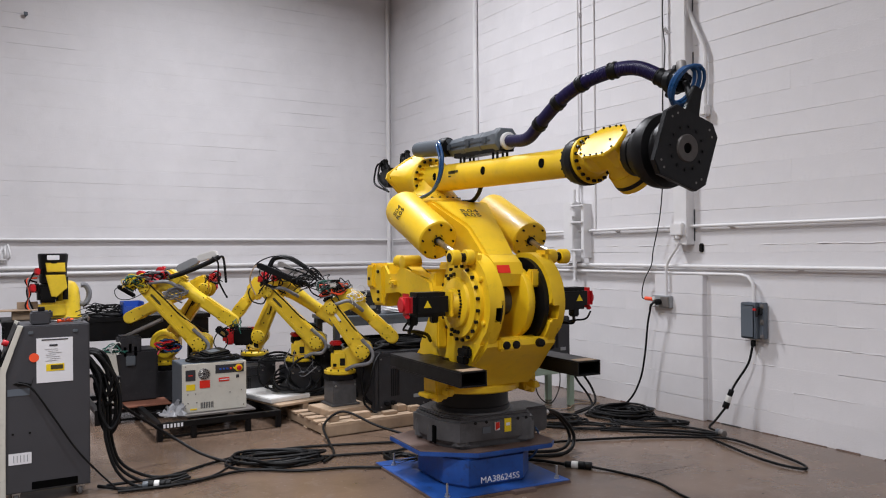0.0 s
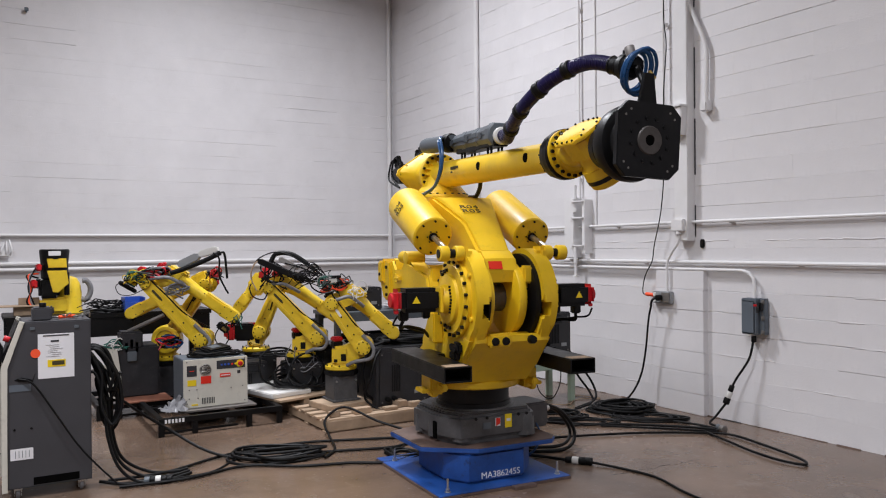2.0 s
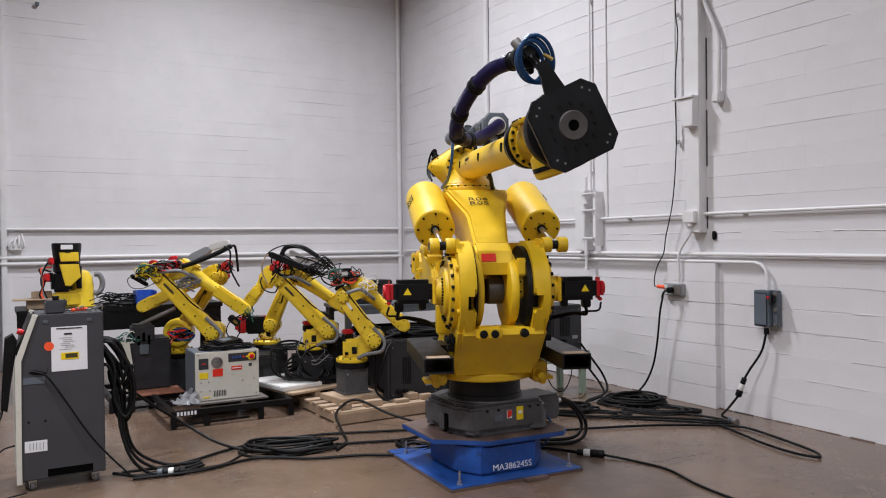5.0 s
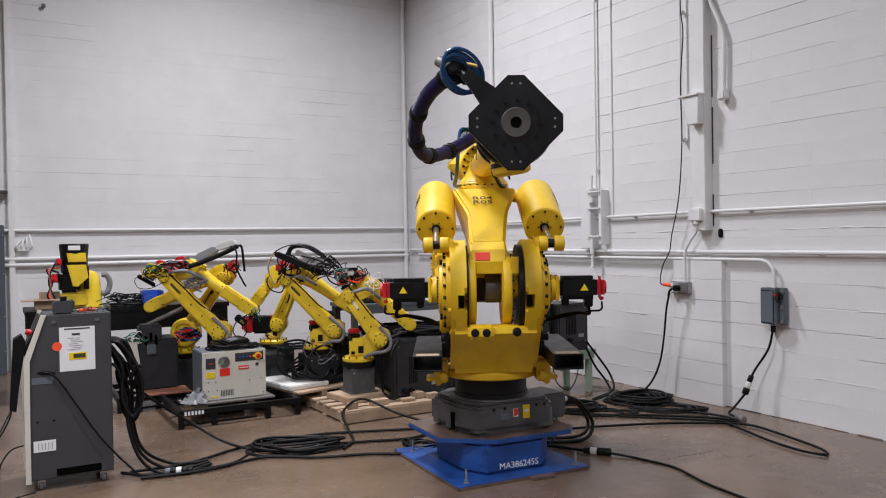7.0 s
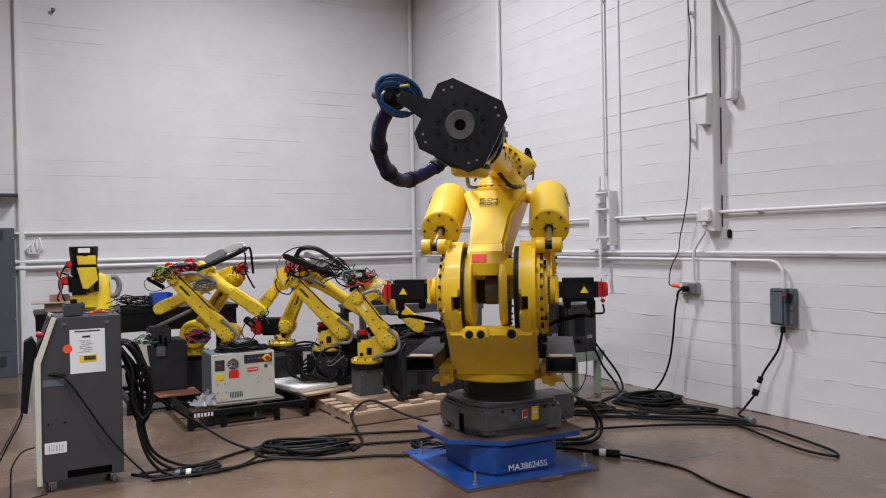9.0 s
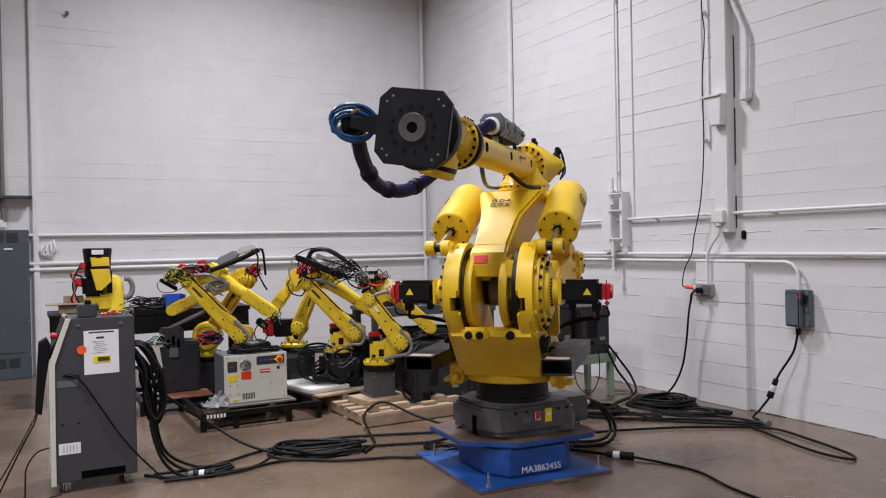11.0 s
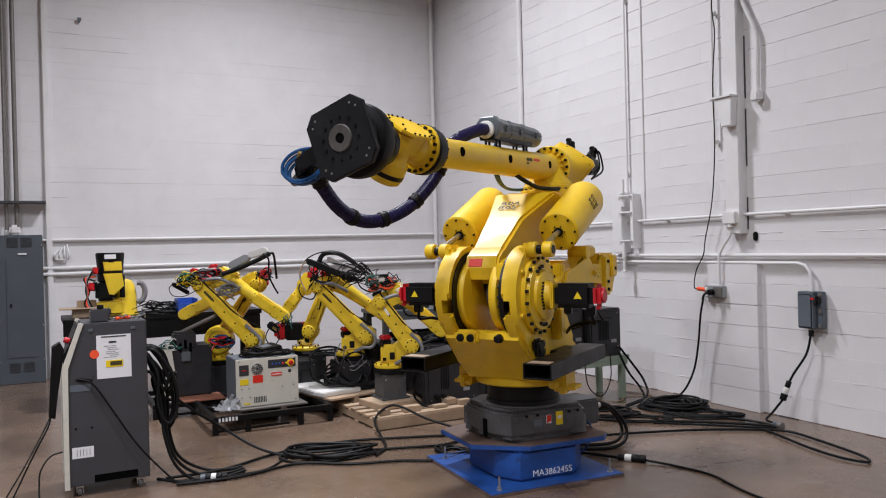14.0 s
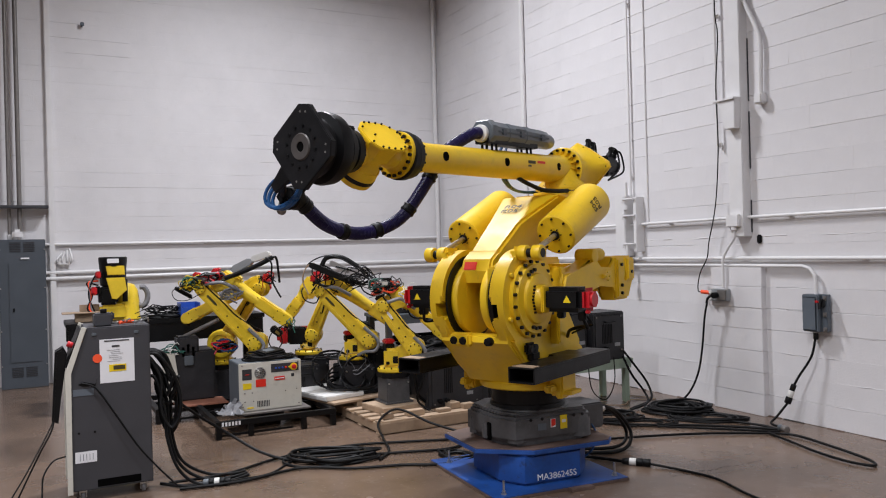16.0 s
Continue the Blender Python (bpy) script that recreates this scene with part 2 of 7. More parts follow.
def lettering(name, body, size, m, mat, parent, label="", stretch=1.0):
    """Thin raised characters in the built-in font, turned to a mesh."""
    cu = bpy.data.curves.new(name, "FONT")
    cu.body, cu.size, cu.extrude, cu.align_x, cu.align_y = body, size, 0.0012, "CENTER", "CENTER"
    tmp = new(name, cu)
    me = bpy.data.meshes.new_from_object(tmp.evaluated_get(bpy.context.evaluated_depsgraph_get()))
    bpy.data.objects.remove(tmp)
    me.materials.append(mat)
    ob = new(name, me)
    ob.matrix_basis = m @ Matrix.Diagonal((stretch, 1, 1, 1))
    if parent:
        ob.parent = parent
    if label:
        ob["label"] = label
    return ob


rng = random.Random(7)


def slab(bm, poly, y_in, y_out, bev):
    """Outline (x, z) from y_in to y_out, rounded along its y_out face alone."""
    a = [bm.verts.new((x, y_in, z)) for x, z in poly]
    b = [bm.verts.new((x, y_out, z)) for x, z in poly]
    n = len(poly)
    bm.faces.new(a[::-1])
    face = bm.faces.new(b)
    for k in range(n):
        bm.faces.new((a[k], a[(k + 1) % n], b[(k + 1) % n], b[k]))
    bmesh.ops.bevel(bm, geom=list(face.edges), offset=bev, segments=3, affect="EDGES", clamp_overlap=True)


# ---- the hall ----
def hall():
    bm = B()
    box(bm, ((XL + XR) / 2, (YF + YB) / 2, -0.1), (XR - XL + 0.8, YB - YF + 0.8, 0.2))
    tagged(part("floor", bm, FLOOR_MAT, smooth=0), "brown sealed concrete floor with stains and scuffs", "floor", kind="structure")
    # Unseen ceiling, added to carry the lamps and close the hall.
    bm = B()
    box(bm, ((XL + XR) / 2, (YF + YB) / 2, ZC + 0.1), (XR - XL + 0.8, YB - YF + 0.8, 0.2))
    tagged(part("ceiling", bm, WALL_BACK, smooth=0), "unseen ceiling of the hall, assumed plain white", "ceiling", kind="structure")
    walls = {}
    # South and west walls are out of view, added to enclose the room.
    for name, c, s in (("wall_north", ((XL + XR) / 2, YB + 0.11, ZC / 2), (XR - XL + 0.4, 0.2, ZC)),
                       ("wall_east", (XR + 0.11, (YF + YB) / 2, ZC / 2), (0.2, YB - YF, ZC)),
                       ("wall_south", ((XL + XR) / 2, YF - 0.1, ZC / 2), (XR - XL + 0.4, 0.2, ZC)),
                       ("wall_west", (XL - 0.1, (YF + YB) / 2, ZC / 2), (0.2, YB - YF, ZC))):
        bm = B()
        box(bm, c, s)
        walls[name] = tagged(part(name, bm, WALL_BACK, smooth=0), "white painted concrete block wall", "wall", kind="structure")
    return walls


WALLS = hall()


def unseen_bays():
    # Assumed housings added round the lamps; none of them is in view.
    for lx, ly, _ in LAMPS:
        root = thing("high_bay_light", "assumed white steel fixture for an unseen overhead lamp", "ceiling light", pose(lx, ly, ZC), "high bay lights")
        bm = B()
        box(bm, (0, 0, 0.04 - DROP), (1.3, 0.6, 0.1), 0.02)
        part("housing", bm, PIPE_MAT, root)
        for sx in (-0.5, 0.5):
            bm = B()
            cyl(bm, (sx, 0, 0.08 - DROP), (sx, 0, 0), 0.012, seg=8)
            part("hanger", bm, STEEL, root)


unseen_bays()


# ---- the big robot: x forward, y to its left, origin on the floor under the turning axis ----
ROBOT_AT = pose(3.157, 4.849, 0)
TURN = [(0, -93.0), (0.5, -93.5), (1, -95.1), (1.5, -97.2), (2, -99.3), (2.5, -101.45), (3, -103.55), (3.5, -105.6), (4, -107.7), (5, -111.65), (6, -115.55),
        (6.5, -117.5), (7, -119.45), (7.5, -121.45), (8, -123.4), (8.5, -125.35), (9, -127.35), (10, -131.3), (11, -135.25), (11.5, -137.2), (12, -139.2), (12.5, -141.2),
        (13, -143.15), (13.5, -145.1), (14, -147.0), (14.5, -148.95), (15, -150.85), (15.5, -152.9), (16, -154.8)]
ELBOW = Vector((-0.42, 0, 2.235))   # the arm pitches about this axis
J2 = (0.41, 1.31)


def arm_pitch(turn):
    u = (-93.9 - turn) / 61.0
    return 1.6 - 1.3 * u + 0.95 * u * u


def wrist_roll(turn):
    return 48.0 * (turn + 124.4) / 30.5


def tool_roll(turn):
    return 45.0 + 2.35 * (-119.75 - turn)


def octagon(h, c):
    return [(h, -c), (h, c), (c, h), (-c, h), (-h, c), (-h, -c), (-c, -h), (c, -h)]


def circle(cx, cz, r, a0, a1, n):
    return [(cx + r * math.cos(radians(a0 + (a1 - a0) * k / n)), cz + r * math.sin(radians(a0 + (a1 - a0) * k / n))) for k in range(n + 1)]


def pedestal():
    root = thing("pedestal", "blue painted steel robot pedestal bolted to the floor", "pedestal", pose(3.168, 4.872, 0, 0, 0, -3.8))
    bm = B()
    box(bm, (-0.015, 0.035, 0.0095), (1.052, 1.102, 0.019), 0.002)
    part("base_plate", bm, RUST, root, "brown bare steel plate edge")
    bm = B()
    box(bm, (-0.015, 0.035, 0.022), (1.044, 1.094, 0.006), 0.002)
    part("painted_face", bm, BLUE, root)
    bm = B()
    prism(bm, [(0.36, -0.2), (0.36, 0.2), (0.2, 0.36), (-0.2, 0.36), (-0.35, 0.2), (-0.35, -0.2), (-0.24, -0.375), (0.2, -0.375)], "z", 0.025, 0.238, 0.02)
    part("column", bm, BLUE, root)
    bm = B()
    top = [(0.50, -0.33), (0.50, 0.25), (0.25, 0.44), (-0.30, 0.44), (-0.51, 0.36), (-0.51, -0.165), (-0.18, -0.405), (0.43, -0.405)]
    prism(bm, top, "z", 0.238, 0.270, 0.004)
    part("top_plate_rim", bm, BLUE, root)
    bm = B()
    prism(bm, [(x * 0.99, y * 0.99) for x, y in top], "z", 0.270, 0.275)
    part("top_plate", bm, RUST, root, "bare brown steel top plate")
    for sx in (-1, 1):
        for sy in (-1, 1):
            bm = B()
            x, y = sx * 0.442, sy * 0.442
            cyl(bm, (x, y, 0.025), (x, y, 0.028), 0.022, seg=14)
            cyl(bm, (x, y, 0.028), (x, y, 0.046), 0.016, seg=6)
            cyl(bm, (x, y, 0.046), (x, y, 0.115), 0.0075, seg=8)
            part("anchor_bolt", bm, STEEL, root, "bright steel anchor bolt")
    lettering("stencil", "MA386245S", 0.062, pose(0.01, -0.3775, 0.072, 90, 0, 0), PAPER, root, "white stencilled characters MA386245S", 1.05)
    bm = B()
    box(bm, (0.1, -0.52, 0.011), (0.18, 0.09, 0.022), 0.003)
    part("shim_block", bm, RUST, root)


def robot_base(root):
    bm = B()
    turn = pose(0.011, 0.023, 0, 0, 0, -3.8)
    poly = [(0.33, -0.31), (0.37, -0.22), (0.37, 0.22), (0.2, 0.37), (-0.2, 0.37), (-0.37, 0.24), (-0.35, -0.15), (-0.27, -0.31)]
    prism(bm, poly, "z", 0.31, 0.48, 0.02)
    base = part("base_casting", bm, CAST, root, "charcoal cast iron base housing")
    base.matrix_basis = turn
    bm = B()
    prism(bm, [(x * 0.92, y * 0.95) for x, y in poly], "z", 0.478, 0.505, 0.012)
    lathe(bm, (0, 0, 0.50), (0, 0, 0.52), [(0, 0.305), (0.6, 0.30), (1, 0.285)], 40)
    part("casting_top", bm, CAST, base)
    bm = B()
    prism(bm, [(x * 0.90, y * 0.90) for x, y in poly], "z", 0.275, 0.315, 0.003)
    part("casting_foot", bm, CAST, base)
    for x, y, r, z1 in ((-0.225, -0.235, 0.062, 0.45), (-0.325, -0.0, 0.04, 0.42), (0.285, -0.25, 0.075, 0.465), (-0.33, 0.19, 0.045, 0.43)):
        bm = B()
        lathe(bm, (x, y, 0.30), (x, y, z1), [(0, r * 1.08), (0.1, r * 1.04), (0.7, r), (0.9, r * 0.9), (1, r * 0.6)], 20)
        part("cast_boss", bm, CAST, base)
    for x in (-0.15, -0.06, 0.20, 0.27):
        bm = B()
        cyl(bm, (x, -0.309, 0.455), (x, -0.316, 0.455), 0.011, seg=12)
        part("plug_screw", bm, BLACK, base)
    # Black block on the casting paints the shade of a slot.
    bm = B()
    box(bm, (-0.358, -0.085, 0.36), (0.012, 0.05, 0.12), 0.003)
    part("casting_slot", bm, HOLE_SHADE, base)
    for a in (45,):
        bm = B()
        m = pose(0, 0, 0, 0, 0, a)
        box(bm, (0.36, 0, 0.385), (0.16, 0.24, 0.2), 0.03, m)
        box(bm, (0.40, 0, 0.298), (0.15, 0.28, 0.046), 0.01, m)
        part("mounting_foot", bm, CAST, base)
    bm = B()
    lathe(bm, (0, 0, 0.515), (0, 0, 0.665), [(0, 0.275), (0.2, 0.27), (0.22, 0.262), (1, 0.262)], 40)
    part("bearing_ring", bm, BLACK, root)
    bm = B()
    box(bm, (0.47, 0.02, 0.38), (0.26, 0.28, 0.19), 0.012)
    box(bm, (0.605, 0.02, 0.38), (0.02, 0.24, 0.15), 0.004)
    conn = part("connector_box", bm, CAST, root, "charcoal cable connection box")
    bm = B()
    for y in (0.06, 0.12, 0.18):
        cyl(bm, (0.61, y - 0.10, 0.40), (0.67, y - 0.10, 0.40), 0.02, seg=14)
    part("cable_glands", bm, STEEL, conn)
    for name, y, w, h, mat, lab in (("data_plate", -0.06, 0.064, 0.045, PANEL_GREY, "silver grey data plate"), ("warning_sticker", 0.028, 0.04, 0.058, PAPER, "red and white warning sticker"), ("yellow_warning_sticker", 0.115, 0.055, 0.095, YELLOW_PAPER, "yellow warning sticker")):
        bm = B()
        box(bm, (y, -0.312, 0.40 if y < 0 else 0.418), (w, 0.006, h), 0, turn)
        part(name, bm, mat, root, lab)
    bm = B()
    box(bm, (0.115, -0.316, 0.425), (0.032, 0.003, 0.02), 0, turn)
    part("sticker_print", bm, PAPER, root)
    bm = B()
    prism(bm, [(0.012, 0.39), (0.046, 0.405), (0.046, 0.446), (0.012, 0.446)], "y", -0.3165, -0.3135)
    part("sticker_triangle", bm, RED_PAPER, root).matrix_basis = turn


def carousel(root):
    """The turning body with its two side towers."""
    made = []
    bm = B()
    lathe(bm, (0, 0, 0.66), (0, 0, 0.72), [(0, 0.335), (0.15, 0.345), (0.75, 0.345), (1, 0.335)], 44)
    ring = part("turning_flange", bm, YELLOW, root)
    made.append(ring)
    for sy in (-1, 1):
        bm = B()
        box(bm, (0.12, sy * 0.365, 0.705), (0.20, 0.10, 0.15), 0.012)
        box(bm, (0.17, sy * 0.385, 0.645), (0.11, 0.05, 0.06), 0.01)
        box(bm, (0.12, sy * 0.355, 0.79), (0.11, 0.07, 0.06), 0.012)
        box(bm, (0.12, sy * 0.41, 0.655), (0.15, 0.12, 0.028), 0.006)
        box(bm, (0.27, sy * 0.35, 0.69), (0.1, 0.05, 0.05), 0.01)
        made.append(part("stop_lug", bm, YELLOW, root))
    # front wall and floor of the yoke
    bm = B()
    prism(bm, [(-0.34, 0.72), (0.34, 0.72), (0.44, 0.84), (0.66, 1.03), (0.655, 1.07), (0.55, 1.08), (0.30, 1.02), (-0.2, 1.0), (-0.36, 0.9)], "y", -0.298, 0.298, 0.045)
    body = part("yoke_body", bm, YELLOW, root)
    made.append(body)
    bm = B()
    box(bm, (0.655, -0.10, 1.045), (0.07, 0.17, 0.09), 0.016)
    part("bump_stop_bracket", bm, YELLOW, body)
    for y in (-0.14, -0.065, 0.135):
        bm = B()
        cyl(bm, (0.66, y, 1.04), (0.705, y, 1.04), 0.03, 0.026, seg=18, bev=0.005)
        part("rubber_buffer", bm, RUBBER, body, "black rubber buffer")
    for sy in (-1, 1):
        bm = B()
        poly = [(-0.30, 0.74), (0.34, 0.74), (0.48, 0.88), (0.665, 1.06)] + circle(J2[0], J2[1], 0.335, -32, 158, 22) + [(-0.05, 1.22), (-0.30, 0.98)]
        slab(bm, poly, sy * 0.248, sy * 0.295, 0.032)
        foot = [(-0.30, 0.74), (0.34, 0.74), (0.48, 0.88), (0.665, 1.06)]
        arc = circle(J2[0], J2[1], 0.335, -32, -19.5, 3) + [(0.60, 1.20), (0.60, 1.29)] + circle(J2[0], J2[1], 0.335, -3.4, 158, 20)
        slab(bm, foot + arc + [(-0.05, 1.22), (-0.30, 0.98)], sy * 0.248, sy * 0.19, 0.018)
        tower = part("side_tower", bm, YELLOW, root)
        made.append(tower)
        # Added black sheet stands in for the slot's dark depth.
        bm = B()
        box(bm, (0.604, sy * 0.2185, 1.245), (0.006, 0.055, 0.086))
        part("slot_liner", bm, BLACK, tower)
        for a, q in ((35, 0.285), (150, 0.29), (200, 0.28), (335, 0.285)):
            bm = B()
            c = (J2[0] + q * math.cos(radians(a)), sy * 0.292, J2[1] + q * math.sin(radians(a)))
            cyl(bm, c, (c[0], sy * 0.312, c[2]), 0.017, seg=14, bev=0.003)
            part("cast_boss", bm, YELLOW, tower)
        bm = B()
        box(bm, (0.47, sy * 0.318, 0.985), (0.11, 0.05, 0.075), 0.016)
        cyl(bm, (0.45, sy * 0.34, 0.99), (0.45, sy * 0.36, 0.99), 0.024, seg=12)
        cyl(bm, (0.50, sy * 0.34, 0.985), (0.50, sy * 0.36, 0.985), 0.024, seg=12)
        part("side_buffer", bm, RUBBER, tower, "black rubber side buffer")
        bm = B()
        lathe(bm, (J2[0], sy * 0.295, J2[1]), (J2[0], sy * 0.375, J2[1]), [(0, 0.262), (0.35, 0.262), (0.4, 0.235), (0.62, 0.23), (0.66, 0.17), (0.9, 0.165), (1, 0.15)], 40)
        part("reducer_cover", bm, YELLOW, tower)
        bm = B()
        ring_bolts(bm, (J2[0], sy * 0.323, J2[1]), (0, sy, 0), 0.249, 20, 0.0125, 0.020, start=9)
        for a in (100, 112, 124, 250, 262, 274):
            q = (J2[0] + 0.195 * math.cos(radians(a)) * (1 if sy > 0 else -1) * -1, sy * 0.343, J2[1] + 0.195 * math.sin(radians(a)))
            cyl(bm, q, (q[0], q[1] + sy * 0.022, q[2]), 0.013, seg=6)
        for k in range(9):
            q = (J2[0] + 0.105 - 0.006 * abs(k - 4), sy * 0.372, J2[1] - 0.085 + 0.0212 * k)
            cyl(bm, q, (q[0], q[1] + sy * 0.014, q[2]), 0.0085, seg=6)
        part("bolts", bm, BLACK, tower, "black socket bolts")
        bm = B()
        box(bm, (J2[0] - 0.30, sy * 0.33, J2[1] - 0.22), (0.1, 0.08, 0.22), 0.012)
        box(bm, (J2[0] - 0.33, sy * 0.33, J2[1] + 0.1), (0.08, 0.08, 0.2), 0.012)
        part("side_flange", bm, YELLOW, tower)
        # clevis on which the balancer rod works
        bm = B()
        box(bm, (0.50, sy * 0.285, 1.60), (0.17, 0.09, 0.12), 0.03)
        cyl(bm, (0.53, sy * 0.30, 1.615), (0.53, sy * 0.36, 1.615), 0.052, seg=26, bev=0.006)
        cyl(bm, (0.53, sy * 0.405, 1.615), (0.53, sy * 0.47, 1.615), 0.052, seg=26, bev=0.006)
        part("clevis", bm, YELLOW, tower)
        bm = B()
        cyl(bm, (0.53, sy * 0.30, 1.615), (0.53, sy * 0.474, 1.615), 0.03, seg=18)
        part("clevis_pin", bm, BLACK, tower)
        # servo motor on the tower
        bm = B()
        a, b = sorted((sy * 0.44, sy * 0.705))
        box(bm, (J2[0], (a + b) / 2, J2[1]), (0.16, b - a, 0.16), 0.028)
        box(bm, (J2[0] - 0.05, sy * 0.66, J2[1] - 0.105), (0.06, 0.06, 0.07), 0.008)
        box(bm, (J2[0] - 0.05, sy * 0.50, J2[1] - 0.10), (0.05, 0.05, 0.06), 0.008)
        motor = part("servo_motor", bm, BLACK, root, "black servo motor with red end cap")
        made.append(motor)
        bm = B()
        a, b = sorted((sy * 0.705, sy * 0.755))
        box(bm, (J2[0], (a + b) / 2, J2[1]), (0.15, b - a, 0.15), 0.03)
        cyl(bm, (J2[0], sy * 0.75, J2[1]), (J2[0], sy * 0.77, J2[1]), 0.045, seg=18)
        box(bm, (J2[0] + 0.03, sy * 0.735, J2[1] - 0.075), (0.03, 0.03, 0.025), 0.006)
        part("end_cap", bm, RED, motor, "red encoder cap")
        bm = B()
        box(bm, (J2[0], sy * 0.432, J2[1]), (0.175, 0.024, 0.175), 0.008)
        lathe(bm, (J2[0], sy * 0.37, J2[1]), (J2[0], sy * 0.43, J2[1]), [(0, 0.10), (0.5, 0.095), (1, 0.08)], 28)
        part("motor_flange", bm, YELLOW, motor)
        bm = B()
        prism(bm, [(sy * 0.585, J2[1] - 0.018), (sy * 0.64, J2[1] - 0.018), (sy * 0.6125, J2[1] + 0.028)], "x", J2[0] + 0.0795, J2[0] + 0.0825)
        part("warning_triangle", bm, YELLOW_PAPER, motor, "yellow warning triangle sticker")
        bm = B()
        tube(bm, [(J2[0] - 0.05, sy * 0.66, 1.175), (J2[0] - 0.08, sy * 0.67, 1.12), (J2[0] - 0.16, sy * 0.6, 1.12), (J2[0] - 0.26, sy * 0.45, 1.08), (J2[0] - 0.38, sy * 0.36, 1.02)], 0.012)
        tube(bm, [(J2[0] + 0.05, sy * 0.735, 1.21), (J2[0] - 0.02, sy * 0.74, 1.15), (J2[0] - 0.12, sy * 0.66, 1.13), (J2[0] - 0.34, sy * 0.42, 1.05)], 0.007)
        part("motor_cable", bm, RUBBER, motor)
        # fork pocket
        bm = B()
        for c, s in (((0.27, sy * 0.45, 0.905), (1.06, 0.19, 0.01)), ((0.27, sy * 0.45, 0.815), (1.06, 0.19, 0.01)), ((0.27, sy * 0.45 - 0.09, 0.86), (1.06, 0.01, 0.08)), ((0.27, sy * 0.45 + 0.09, 0.86), (1.06, 0.01, 0.08))):
            box(bm, c, s, 0.002, seg=1)
        tube_ob = part("fork_pocket", bm, BLACK, root, "black rectangular steel fork pocket")
        made.append(tube_ob)
        bm = B()
        box(bm, (0.74, sy * 0.45, 0.911), (0.09, 0.15, 0.003))
        part("wear_strip", bm, WOOD, tube_ob)
        bm = B()
        box(bm, (0.05, sy * 0.33, 0.86), (0.3, 0.09, 0.1), 0.01)
        part("pocket_mount", bm, BLACK, tube_ob)
        bm = B()
        box(bm, (0.42, sy * 0.31, 0.93), (0.1, 0.06, 0.06), 0.01)
        part("pocket_mount", bm, BLACK, tube_ob)
        tube_ob.matrix_basis = pose(-0.035, 0, 0.058)
        motor.matrix_basis = pose(0, -sy * 0.065, 0.014)
    # rear frame with the third drive
    bm = B()
    for sy in (-1, 1):
        prism(bm, [(0.16, 1.32), (0.10, 1.46), (-0.12, 1.47), (-0.30, 1.55), (-0.40, 1.555), (-0.43, 1.47), (-0.62, 1.46), (-0.66, 1.56), (-0.70, 1.57), (-1.0, 1.565), (-1.015, 1.36), (-0.93, 1.225), (-0.70, 1.225), (-0.66, 1.35), (-0.42, 1.37), (-0.1, 1.27)], "y", min(sy * 0.25, sy * 0.40), max(sy * 0.25, sy * 0.40), 0.02)
        prism(bm, [(-0.86, 1.37), (-0.98, 1.37), (-0.98, 1.55), (-0.86, 1.55)], "y", min(sy * 0.385, sy * 0.43), max(sy * 0.385, sy * 0.43), 0.014)
        prism(bm, [(-0.68, 1.24), (-0.80, 1.24), (-0.80, 1.55), (-0.68, 1.55)], "y", min(sy * 0.385, sy * 0.425), max(sy * 0.385, sy * 0.425), 0.014)
        box(bm, (-0.50, sy * 0.39, 1.42), (0.16, 0.07, 0.09), 0.03)
        cyl(bm, (-0.36, sy * 0.25, 1.575), (-0.36, sy * 0.40, 1.575), 0.055, seg=22, bev=0.01)
        cyl(bm, (-0.36, sy * 0.34, 1.575), (-0.50, sy * 0.37, 1.585), 0.048, seg=20, bev=0.01)
    box(bm, (-0.82, 0, 1.40), (0.2, 0.52, 0.22), 0.025)
    rear = part("rear_frame", bm, YELLOW, root)
    made.append(rear)
    bm = B()
    for sy in (-1, 1):
        box(bm, (-0.83, sy * 0.401, 1.46), (0.05, 0.012, 0.12), 0.004)
        ring_bolts(bm, (-0.50, sy * 0.425, 1.42), (0, sy, 0), 0.03, 4, 0.008, 0.01)
    part("rear_pockets", bm, SMALL_YELLOW, rear)
    bm = B()
    for sy in (-1, 1):
        for q in ((-0.92, 1.44), (-0.74, 1.50), (-0.74, 1.34), (-0.74, 1.28)):
            cyl(bm, (q[0], sy * 0.42, q[1]), (q[0], sy * 0.44, q[1]), 0.013, seg=8)
    part("rear_bolts", bm, BLACK, rear)
    return made


